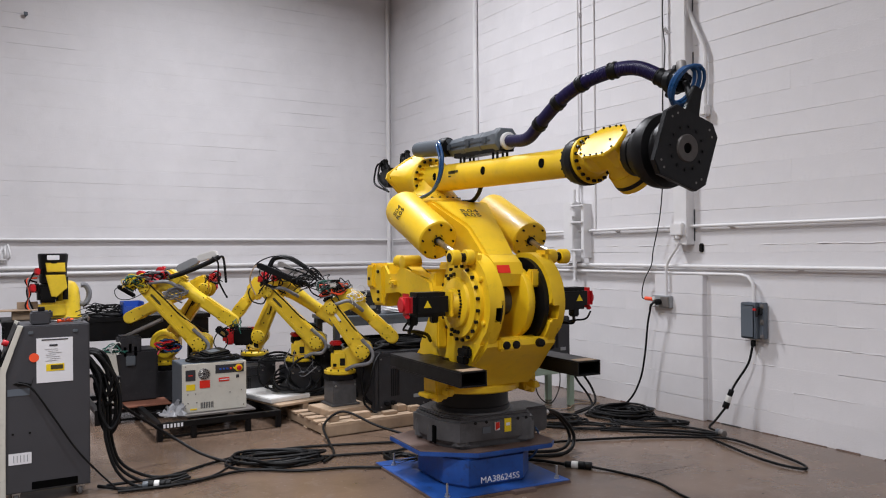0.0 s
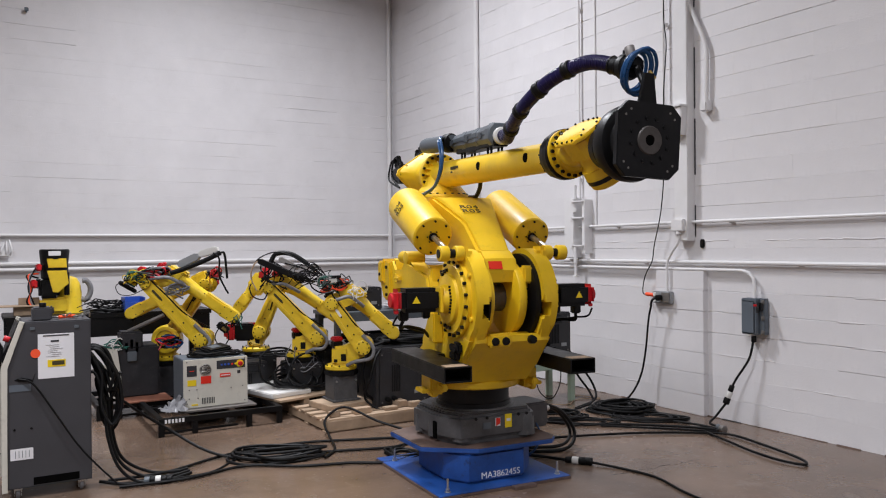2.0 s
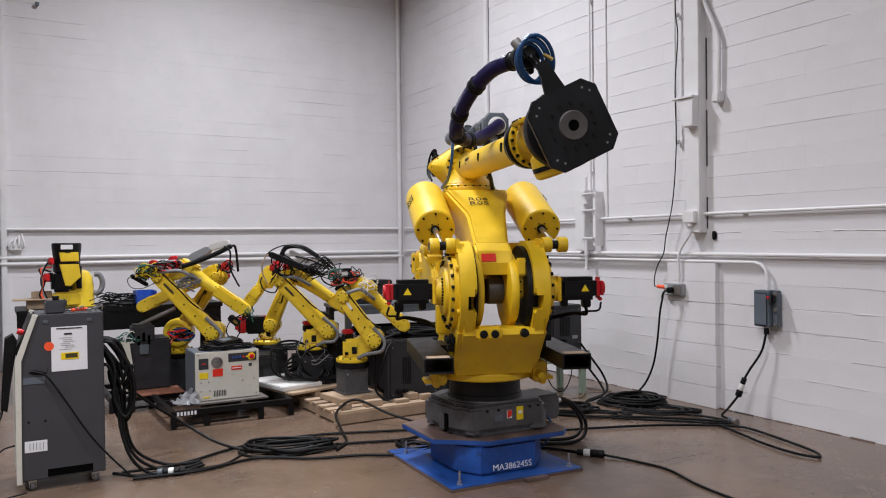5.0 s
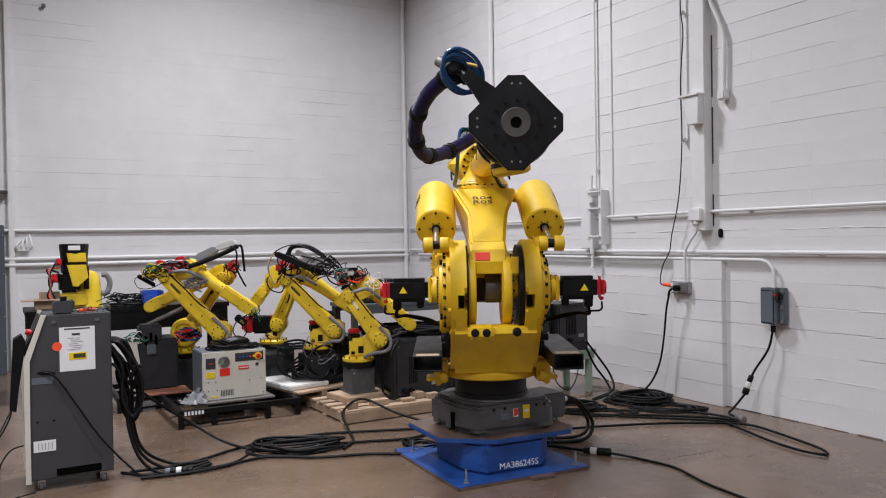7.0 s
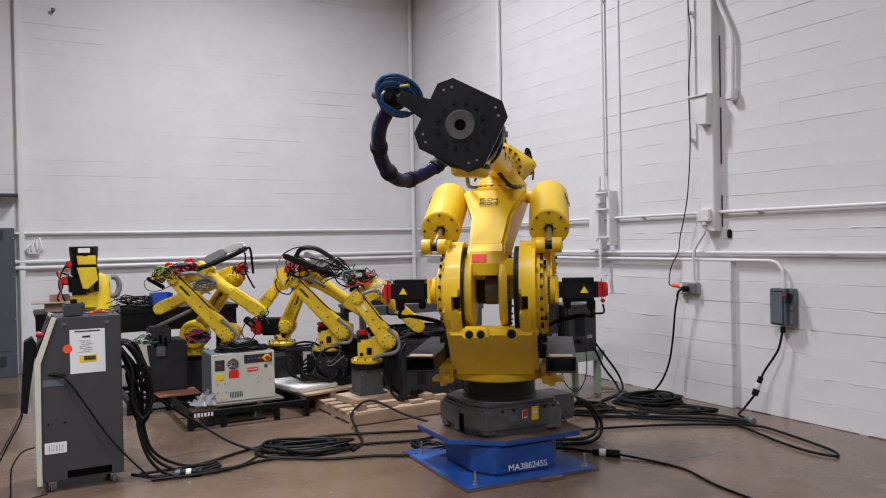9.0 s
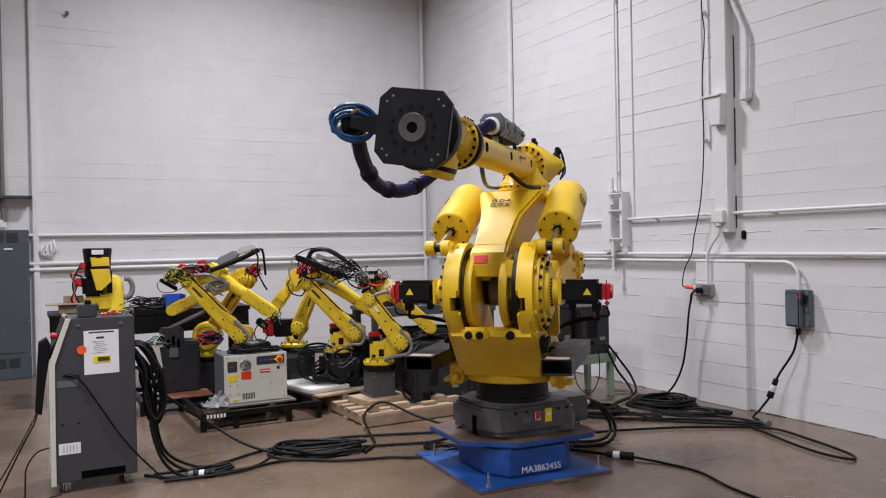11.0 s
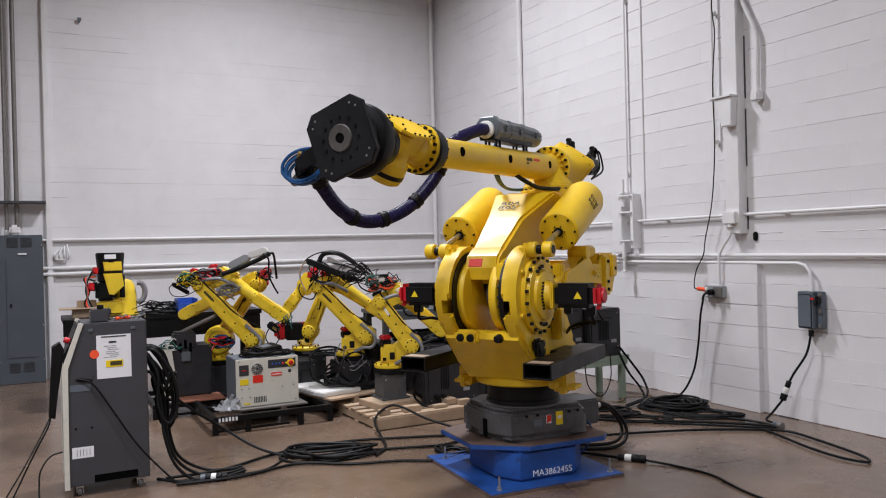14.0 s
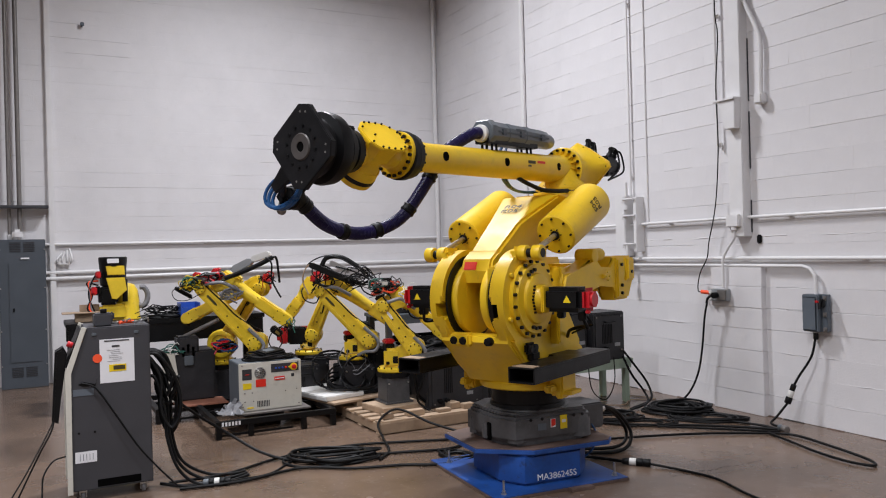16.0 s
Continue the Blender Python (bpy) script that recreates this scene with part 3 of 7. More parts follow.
def link_arm(root):
    """The lower arm that leans back from the yoke to the elbow."""
    made = []
    oy = -0.035
    bm = B()
    for sy in (-1, 1):
        cyl(bm, (J2[0], oy + sy * 0.088, J2[1]), (J2[0], oy + sy * 0.15, J2[1]), 0.255, seg=44, bev=0.016)
    hub = part("link_hub", bm, YELLOW, root)
    made.append(hub)
    bm = B()
    for sy in (-1, 1):
        ring_bolts(bm, (J2[0], oy + sy * 0.15, J2[1]), (0, sy, 0), 0.232, 22, 0.008, 0.012)
    part("bolts", bm, BLACK, hub)
    bm = B()
    cyl(bm, (J2[0] - 0.04, oy - 0.02, J2[1] - 0.0), (J2[0] - 0.04, oy + 0.09, J2[1] - 0.0), 0.10, seg=32, bev=0.01)
    # Added black back wall: the mouth's shaded interior put into colour.
    part("inner_drum", bm, CAST, hub, "dull bare metal drum inside the link")
    bm = B()
    prism(bm, [(0.30, 1.45), (0.40, 1.45), (0.30, 1.22), (0.2, 1.2), (0.18, 1.4)], "y", oy - 0.09, oy + 0.09)
    part("inner_wall", bm, BLACK, hub)
    for sy in (-1, 1):
        bm = B()
        cyl(bm, (J2[0], sy * 0.165 + oy * 0.3, J2[1]), (J2[0], sy * 0.189, J2[1]), 0.30, seg=40)
        part("seal_disc", bm, BLACK, hub, "black seal disc")
    bm = B()
    # lower block with the label, hollow at its foot
    prism(bm, [(0.56, 1.42), (0.575, 1.50), (0.545, 1.58), (0.475, 1.63), (0.20, 1.67), (0.15, 1.45), (0.30, 1.3), (0.42, 1.44)], "y", oy - 0.125, oy + 0.125, 0.016)
    for sy in (-1, 1):
        prism(bm, [(0.56, 1.30), (0.575, 1.50), (0.3, 1.55), (0.25, 1.3)], "y", oy + sy * 0.106 - 0.02, oy + sy * 0.106 + 0.02, 0.01)
    lower = part("link_foot", bm, YELLOW, root)
    made.append(lower)
    bm = B()
    box(bm, (0.565, oy - 0.042, 1.535), (0.004, 0.098, 0.056), 0, Matrix.Translation((0.565, 0, 1.535)) @ pose(0, 0, 0, 0, -23, 0) @ Matrix.Translation((-0.565, 0, -1.535)))
    part("red_label", bm, RED_PAPER, lower, "red rectangular label")
    bm = B()
    box(bm, (0.60, 0.135, 1.47), (0.07, 0.07, 0.12), 0.012)
    box(bm, (0.56, 0.135, 1.36), (0.06, 0.05, 0.2), 0.012)
    part("stop_ear", bm, YELLOW, lower)
    # leaning box beam, widening upwards
    bm = B()
    lo = [(0.475, oy - 0.12, 1.62), (0.475, oy + 0.12, 1.62), (0.16, oy + 0.12, 1.42), (0.16, oy - 0.12, 1.42)]
    md = [(0.22, oy - 0.125, 1.84), (0.22, oy + 0.16, 1.84), (-0.14, oy + 0.16, 1.62), (-0.14, oy - 0.125, 1.62)]
    hi = [(-0.14, -0.265, 2.035), (-0.14, 0.235, 2.035), (-0.72, 0.215, 1.95), (-0.72, -0.245, 1.95)]
    rings = [[bm.verts.new(p) for p in ring] for ring in (lo, md, hi)]
    for a, b in zip(rings, rings[1:]):
        for k in range(4):
            bm.faces.new((a[k], a[(k + 1) % 4], b[(k + 1) % 4], b[k]))
    bm.faces.new(rings[0][::-1])
    bm.faces.new(rings[2])
    bmesh.ops.bevel(bm, geom=list(bm.edges), offset=0.022, segments=2, affect="EDGES", clamp_overlap=True)
    beam = part("link_beam", bm, YELLOW, root)
    made.append(beam)
    face = Matrix.Translation((0.075, -0.045, 1.931)) @ pose(0, 0, 0, 0, 31.5, 0) @ pose(0, 0, 0, 0, 0, 90)
    lettering("stencil", "R04\nR05", 0.062, face @ pose(0, 0.0, 0.004), TEXT_DARK, beam, "dark stencilled characters R04 R05", 1.5)
    # elbow trunnion on the beam
    bm = B()
    box(bm, (-0.46, -0.02, 2.015), (0.44, 0.40, 0.06), 0.015)
    cyl(bm, (-0.56, 0.0, 1.99), (-0.56, 0.0, 2.075), 0.205, seg=44, bev=0.008)
    trun = part("elbow_seat", bm, YELLOW, root)
    made.append(trun)
    bm = B()
    ring_bolts(bm, (-0.56, 0, 2.072), (0, 0, 1), 0.19, 20, 0.010, 0.012)
    part("bolts", bm, BLACK, trun)
    # balancers
    for sy in (-1, 1):
        y = sy * 0.385
        d = Vector((-0.90, 0, 0.40)).normalized()
        p = Vector((0.205, y, 1.73))
        bm = B()
        lathe(bm, p, p + d * 0.62, [(0, 0.132), (0.012, 0.143), (0.95, 0.147), (0.98, 0.142), (1, 0.13)], 48)
        cylob = part("balancer_cylinder", bm, YELLOW, root)
        made.append(cylob)
        bm = B()
        ring_bolts(bm, p, -d, 0.118, 8, 0.008, 0.012)
        ring_bolts(bm, p, -d, 0.043, 6, 0.005, 0.008)
        cyl(bm, p - d * 0.002, p - d * 0.012, 0.033, seg=20)
        part("bolts", bm, BLACK, cylob)
        bm = B()
        cyl(bm, p, (0.53, y, 1.615), 0.019, seg=18)
        part("piston_rod", bm, STEEL, cylob, "bright steel piston rod")
        side = Matrix.Translation(p + d * 0.42) @ Matrix(((d.x, 0, 0, 0), (0, 1, 0, 0), (d.z, 0, 1, 0), (0, 0, 0, 1)))
        across = Vector((0, sy, 0))
        up = d.cross(across) * (1 if sy > 0 else -1)
        out = (across * 0.93 + Vector((0.13, 0, 0.35))).normalized()
        tx = d.cross(out).normalized()
        ty = out.cross(tx)
        lm = Matrix((tx, ty, out)).transposed().to_4x4()
        lm.translation = p + d * 0.40 + out * 0.147
        lettering("stencil", "S04\nR05", 0.062, lm @ pose(0, 0, 0, 0, 0, 180 if sy > 0 else 0), TEXT_DARK, cylob, "dark stencilled characters S04 R05", 1.0)
        bm = B()
        cyl(bm, p + d * 0.55, (-0.42, sy * 0.22, 1.99), 0.05, seg=18)
        part("trunnion_pin", bm, YELLOW, cylob)
    return made


def fore_arm(root):
    """The long upper arm with elbow housing, drive motors, conduit tube and cable loops; its parts are laid out about the elbow."""
    made = []
    z = 0.0
    bm = B()
    lathe(bm, (-0.62, 0, z), (1.30, 0, z), [(0, 0.128), (0.035, 0.112), (0.09, 0.104), (0.5, 0.097), (0.92, 0.090), (0.96, 0.10), (1, 0.112)], 40)
    tubeob = part("arm_tube", bm, YELLOW, root)
    made.append(tubeob)
    for x, r in ((-0.385, 0.1015), (0.335, 0.0965), (1.03, 0.0915)):
        for sy in (-1, 1):
            bm = B()
            # Black plug in place of a hollow: the hole's shade as colour.
            cyl(bm, (x, sy * (r - 0.02), z + 0.006), (x, sy * (r + 0.002), z + 0.006), 0.029, seg=20)
            part("core_hole", bm, HOLE_SHADE, tubeob)
    for sy, rot in ((-1, 0), (1, 180)):
        lm = pose(-0.05, sy * 0.1005, z + 0.022, 90, 0, rot)
        bm = B()
        box(bm, (0.075 if sy > 0 else -0.02, 0.004, 0), (0.11, 0.018, 0.002), 0, lm)
        part("model_mark", bm, RED_PAPER if sy > 0 else TEXT_DARK, tubeob)
        bm = B()
        box(bm, (-0.06, 0.0, 0), (0.10, 0.022, 0.002), 0, lm)
        part("printed_mark", bm, TEXT_DARK, tubeob)
        bm = B()
        box(bm, (-0.09, -0.028, 0), (0.04, 0.012, 0.002), 0, lm)
        part("printed_mark", bm, TEXT_DARK, tubeob)
    # elbow: round flange in front, five-sided motor plate behind, joined by a cast neck
    rear_rim = [(0.0, 0.235), (0.10, 0.18), (0.27, 0.06), (0.285, 0.015), (0.16, -0.115), (0.10, -0.145), (0, -0.15)]
    rear_rim += [(-y, q) for y, q in rear_rim[-2:0:-1]]

    def rim_at(angle):
        """Where a ray from the axis meets the rear plate's outline."""
        d = Vector((math.sin(angle), math.cos(angle)))
        for (y0, q0), (y1, q1) in zip(rear_rim, rear_rim[1:] + rear_rim[:1]):
            e = Vector((y1 - y0, q1 - q0))
            den = d.x * e.y - d.y * e.x
            if abs(den) < 1e-9:
                continue
            k = (y0 * e.y - q0 * e.x) / den
            m_ = (y0 * d.y - q0 * d.x) / den
            if k > 0 and -1e-6 <= m_ <= 1 + 1e-6:
                return d * k
        return d * 0.15

    bm = B()
    rings = []
    for x, mixed, grow in ((-0.625, 0.0, 1.0), (-0.70, 0.05, 0.90), (-0.78, 0.35, 0.88), (-0.86, 0.85, 0.95), (-0.885, 1.0, 0.97)):
        ring = []
        for k in range(40):
            a = 2 * math.pi * k / 40
            p = Vector((math.sin(a), math.cos(a))) * 0.165
            p = p.lerp(rim_at(a), mixed) * grow
            ring.append(bm.verts.new((x, p.x, z + p.y)))
        rings.append(ring)
    for a, b in zip(rings, rings[1:]):
        for k in range(40):
            bm.faces.new((a[k], a[(k + 1) % 40], b[(k + 1) % 40], b[k]))
    bm.faces.new(rings[0][::-1])
    bm.faces.new(rings[-1])
    lathe(bm, (-0.60, 0, z - 0.165), (-0.60, 0, z), [(0, 0.20), (0.2, 0.195), (0.5, 0.15), (1, 0.12)], 36)
    housing = part("elbow_housing", bm, YELLOW, root)
    made.append(housing)
    bm = B()
    prism(bm, [(y, z + q) for y, q in rear_rim], "x", -0.925, -0.885, 0.008)
    part("motor_plate", bm, YELLOW, housing)
    bm = B()
    lathe(bm, (-0.655, 0, z), (-0.61, 0, z), [(0, 0.172), (0.15, 0.178), (0.85, 0.178), (1, 0.170)], 44)
    part("elbow_flange", bm, YELLOW, housing)
    for k in range(18):
        bm = B()
        a = radians(20 * k + 10)
        box(bm, (-0.585, 0, 0.128), (0.055, 0.011, 0.036), 0.004, Matrix.Translation((0, 0, z)) @ pose(0, 0, 0, math.degrees(a), 0, 0))
        part("flange_rib", bm, YELLOW, housing)
    bm = B()
    ring_bolts(bm, (-0.612, 0, z), (1, 0, 0), 0.157, 18, 0.0115, 0.018)
    for sy in (-1, 1):
        for y, q in ((0.06, 0.185), (0.20, 0.09), (0.25, 0.02), (0.13, -0.09)):
            cyl(bm, (-0.885, sy * y, z + q), (-0.872, sy * y, z + q), 0.009, seg=8)
    ring_bolts(bm, (-0.60, 0, z - 0.14), (0, 0, 1), 0.182, 20, 0.010, 0.014)
    part("bolts", bm, BLACK, housing)
    bm = B()
    lathe(bm, (-0.60, 0, z - 0.172), (-0.60, 0, z - 0.14), [(0, 0.205), (0.8, 0.205), (1, 0.198)], 40)
    part("trunnion_flange", bm, YELLOW, housing)
    for y, zz, ln, sz in ((-0.165, 0.03, 0.23, 0.15), (0.165, 0.03, 0.23, 0.15), (0.0, 0.12, 0.21, 0.14)):
        bm = B()
        box(bm, (-0.925 - ln / 2, y, z + zz), (ln, sz, sz), 0.024)
        box(bm, (-0.925 - 0.03, y, z + zz), (0.05, sz + 0.014, sz + 0.014), 0.01)
        mot = part("wrist_motor", bm, BLACK, root, "black servo motor of the wrist")
        made.append(mot)
        bm = B()
        box(bm, (-0.925 - ln - 0.025, y, z + zz), (0.06, sz * 0.8, sz * 0.8), 0.02)
        part("end_cap", bm, RUBBER, mot, "black encoder cap")
        for dx, up in ((0.07, 0.085), (-0.01, 0.065)):
            bm = B()
            c = Vector((-0.925 - ln + dx, y * 1.08, z + zz + sz * 0.42))
            tip = c + Vector((-0.03, y * 0.12, up))
            cyl(bm, c, c.lerp(tip, 0.55), 0.026, seg=14, bev=0.004)
            cyl(bm, c.lerp(tip, 0.5), tip, 0.019, seg=12, bev=0.004)
            box(bm, tip, (0.05, 0.04, 0.035), 0.008)
            tube(bm, [tip, tip + Vector((-0.04, y * 0.1, 0.0)), tip + Vector((-0.055, y * 0.2, -0.06)), tip + Vector((-0.02, y * 0.3, -0.17)), (-0.93, y * 1.5, z - 0.12 + zz)], 0.008, 8)
            part("plug", bm, RUBBER, mot)
    # black flange ring near the wrist
    bm = B()
    lathe(bm, (1.285, 0, z), (1.385, 0, z), [(0, 0.115), (0.05, 0.136), (0.45, 0.140), (0.5, 0.133), (0.55, 0.147), (0.95, 0.147), (1, 0.14)], 44)
    bearing = part("wrist_bearing", bm, BLACK, root)
    made.append(bearing)
    bm = B()
    ring_bolts(bm, (1.285, 0, z), (-1, 0, 0), 0.126, 16, 0.008, 0.01)
    part("bolts", bm, RUBBER, bearing)
    # moulded guide tube on top: two half shells with clips on a black channel
    bm = B()
    eight = [(0.075, -0.03), (0.075, 0.03), (0.045, 0.066), (-0.045, 0.066), (-0.075, 0.03), (-0.075, -0.03), (-0.045, -0.066), (0.045, -0.066)]
    rings = []
    for x, k in ((-0.36, 0.55), (-0.33, 0.82), (-0.24, 0.92), (-0.05, 0.97), (-0.045, 1.03), (0.02, 1.03), (0.025, 0.99), (0.2, 1.0), (0.205, 1.05), (0.25, 1.05), (0.255, 1.0), (0.40, 1.04), (0.43, 1.16), (0.48, 1.16), (0.49, 1.02)):
        rings.append([bm.verts.new((x, y * k, z + 0.215 + q * k)) for y, q in eight])
    for a, b in zip(rings, rings[1:]):
        for k in range(8):
            bm.faces.new((a[k], a[(k + 1) % 8], b[(k + 1) % 8], b[k]))
    bm.faces.new(rings[0][::-1])
    bm.faces.new(rings[-1])
    bmesh.ops.bevel(bm, geom=[e for e in bm.edges if len(e.link_faces) == 2 and e.calc_face_angle(0) > 0.5], offset=0.006, segments=2, affect="EDGES", clamp_overlap=True)
    cond = part("hose_tube", bm, GREY_TUBE, root, "blue-grey moulded hose guide tube")
    made.append(cond)
    for sy in (-1, 1):
        for x in (-0.20, 0.09, 0.33):
            bm = B()
            box(bm, (x, sy * 0.078, z + 0.215), (0.05, 0.014, 0.045), 0.004)
            part("clip", bm, SLATE_TUBE, cond)
        bm = B()
        box(bm, (0.07, sy * 0.076, z + 0.215), (0.72, 0.012, 0.012), 0.003)
        part("seam_lip", bm, SLATE_TUBE, cond)
        bm = B()
        box(bm, (0.10, sy * 0.070, z + 0.242), (0.13, 0.012, 0.022), 0.002)
        part("moulded_mark", bm, SLATE_TUBE, cond)
    bm = B()
    lathe(bm, (-0.66, -0.13, z + 0.235), (-0.22, -0.06, z + 0.225), [(0, 0.03), (0.05, 0.055), (0.15, 0.062), (0.8, 0.064), (0.92, 0.07), (1, 0.06)], 20)
    part("rear_hose_cover", bm, GREY_TUBE, cond)
    bm = B()
    lathe(bm, (-0.30, -0.075, z + 0.225), (-0.22, -0.06, z + 0.225), [(0, 0.066), (0.2, 0.074), (0.8, 0.074), (1, 0.066)], 20)
    part("strap_band", bm, RUBBER, cond)
    bm = B()
    box(bm, (0.17, 0, z + 0.138), (0.66, 0.10, 0.014), 0.003)
    for y in (-0.05, 0.05):
        box(bm, (0.17, y, z + 0.15), (0.66, 0.008, 0.035), 0.002)
    part("channel", bm, BLACK, cond)
    for x in (-0.08, 0.38):
        for dx in (0.0, 0.055):
            for y in (-0.04, 0.04):
                bm = B()
                cyl(bm, (x + dx, y, z + 0.07), (x + dx, y, z + 0.14), 0.009, seg=8)
                part("tube_bracket", bm, BLACK, cond)
    bm = B()
    cyl(bm, (0.49, 0, z + 0.2), (0.525, 0, z + 0.2), 0.06, seg=24, bev=0.008)
    part("hose_collar", bm, WHITE_PLASTIC, cond, "white hose collar")
    for y in (-0.215,):
        bm = B()
        tube(bm, [(-0.24, -0.13, z + 0.26), (-0.14, -0.19, z + 0.24), (-0.05, -0.21, z + 0.13), (-0.05, -0.22, z + 0.0), (-0.15, -0.23, z - 0.11), (-0.34, -0.24, z - 0.16), (-0.56, -0.21, z - 0.165), (-0.70, -0.1, z - 0.15)], 0.0115, 10)
        part("air_hose", bm, BLUE_HOSE, cond, "blue air hose looped beside the elbow")
        bm = B()
        tube(bm, [(-0.27, -0.13, z + 0.26), (-0.18, -0.19, z + 0.22), (-0.10, -0.205, z + 0.11), (-0.10, -0.215, z - 0.02), (-0.21, -0.225, z - 0.13), (-0.42, -0.22, z - 0.165), (-0.66, -0.1, z - 0.15)], 0.010, 10)
        part("air_hose", bm, BLUE_HOSE, cond, "blue air hose looped beside the elbow")
    bm = B()
    tube(bm, [(0.1, 0.03, z - 0.09), (0.02, 0.06, z - 0.13), (-0.12, 0.1, z - 0.175), (-0.26, 0.14, z - 0.185), (-0.4, 0.16, z - 0.18)], 0.016, 10)
    part("cable_sleeve", bm, RUBBER, cond)
    # place the elbow at the local origin
    return made


def wrist(root):
    """Wrist body; rolls about the arm's axis."""
    bm = B()
    lathe(bm, (1.455, 0, 0), (1.56, 0, 0), [(0, 0.17), (0.24, 0.17), (0.28, 0.125), (0.6, 0.10), (1, 0.085)], 36)
    lathe(bm, (1.56, 0, 0), (1.94, 0, 0), [(0, 0.085), (0.6, 0.085), (0.75, 0.10), (1, 0.115)], 28)
    prism(bm, [(1.57, -0.07), (1.64, -0.115), (1.80, -0.115), (1.86, -0.07), (1.86, 0.07), (1.80, 0.115), (1.64, 0.115), (1.57, 0.07)], "z", -0.02, 0.127, 0.015)
    lathe(bm, (1.725, 0, -0.11), (1.725, 0, 0.0), [(0, 0.13), (0.25, 0.112), (1, 0.10)], 28)
    for sy in (-1, 1):
        lathe(bm, (1.585, sy * 0.03, 0.03), (1.60, sy * 0.125, -0.01), [(0, 0.09), (0.5, 0.085), (0.85, 0.06), (1, 0.03)], 18)
    body = part("wrist_body", bm, YELLOW, root)
    bm = B()
    prism(bm, [(1.525, -0.09), (1.625, -0.155), (1.825, -0.155), (1.895, -0.08), (1.895, 0.08), (1.825, 0.155), (1.625, 0.155), (1.525, 0.09)], "z", 0.125, 0.15, 0.006)
    cover = part("wrist_cover", bm, YELLOW, body)
    bm = B()
    for x, y in ((1.545, -0.06), (1.585, -0.11), (1.645, -0.14), (1.705, -0.142), (1.765, -0.142), (1.815, -0.135), (1.865, -0.08), (1.8, 0), (1.865, 0.08), (1.815, 0.135), (1.765, 0.142), (1.705, 0.142), (1.645, 0.14), (1.585, 0.11), (1.545, 0.06), (1.540, 0)):
        cyl(bm, (x, y, 0.15), (x, y, 0.16), 0.008, seg=6)
    ring_bolts(bm, (1.485, 0, 0), (1, 0, 0), 0.152, 18, 0.013, 0.02)
    part("bolts", bm, BLACK, body)
    bm = B()
    lathe(bm, (1.725, 0, -0.10), (1.725, 0, -0.165), [(0, 0.135), (1, 0.14)], 32)
    lathe(bm, (1.725, 0, -0.195), (1.725, 0, -0.245), [(0, 0.14), (0.7, 0.135), (1, 0.11)], 32)
    part("wrist_cap", bm, YELLOW, body)
    bm = B()
    lathe(bm, (1.725, 0, -0.165), (1.725, 0, -0.195), [(0, 0.143), (1, 0.143)], 32)
    part("cap_band", bm, BLACK, body)
    return [body]


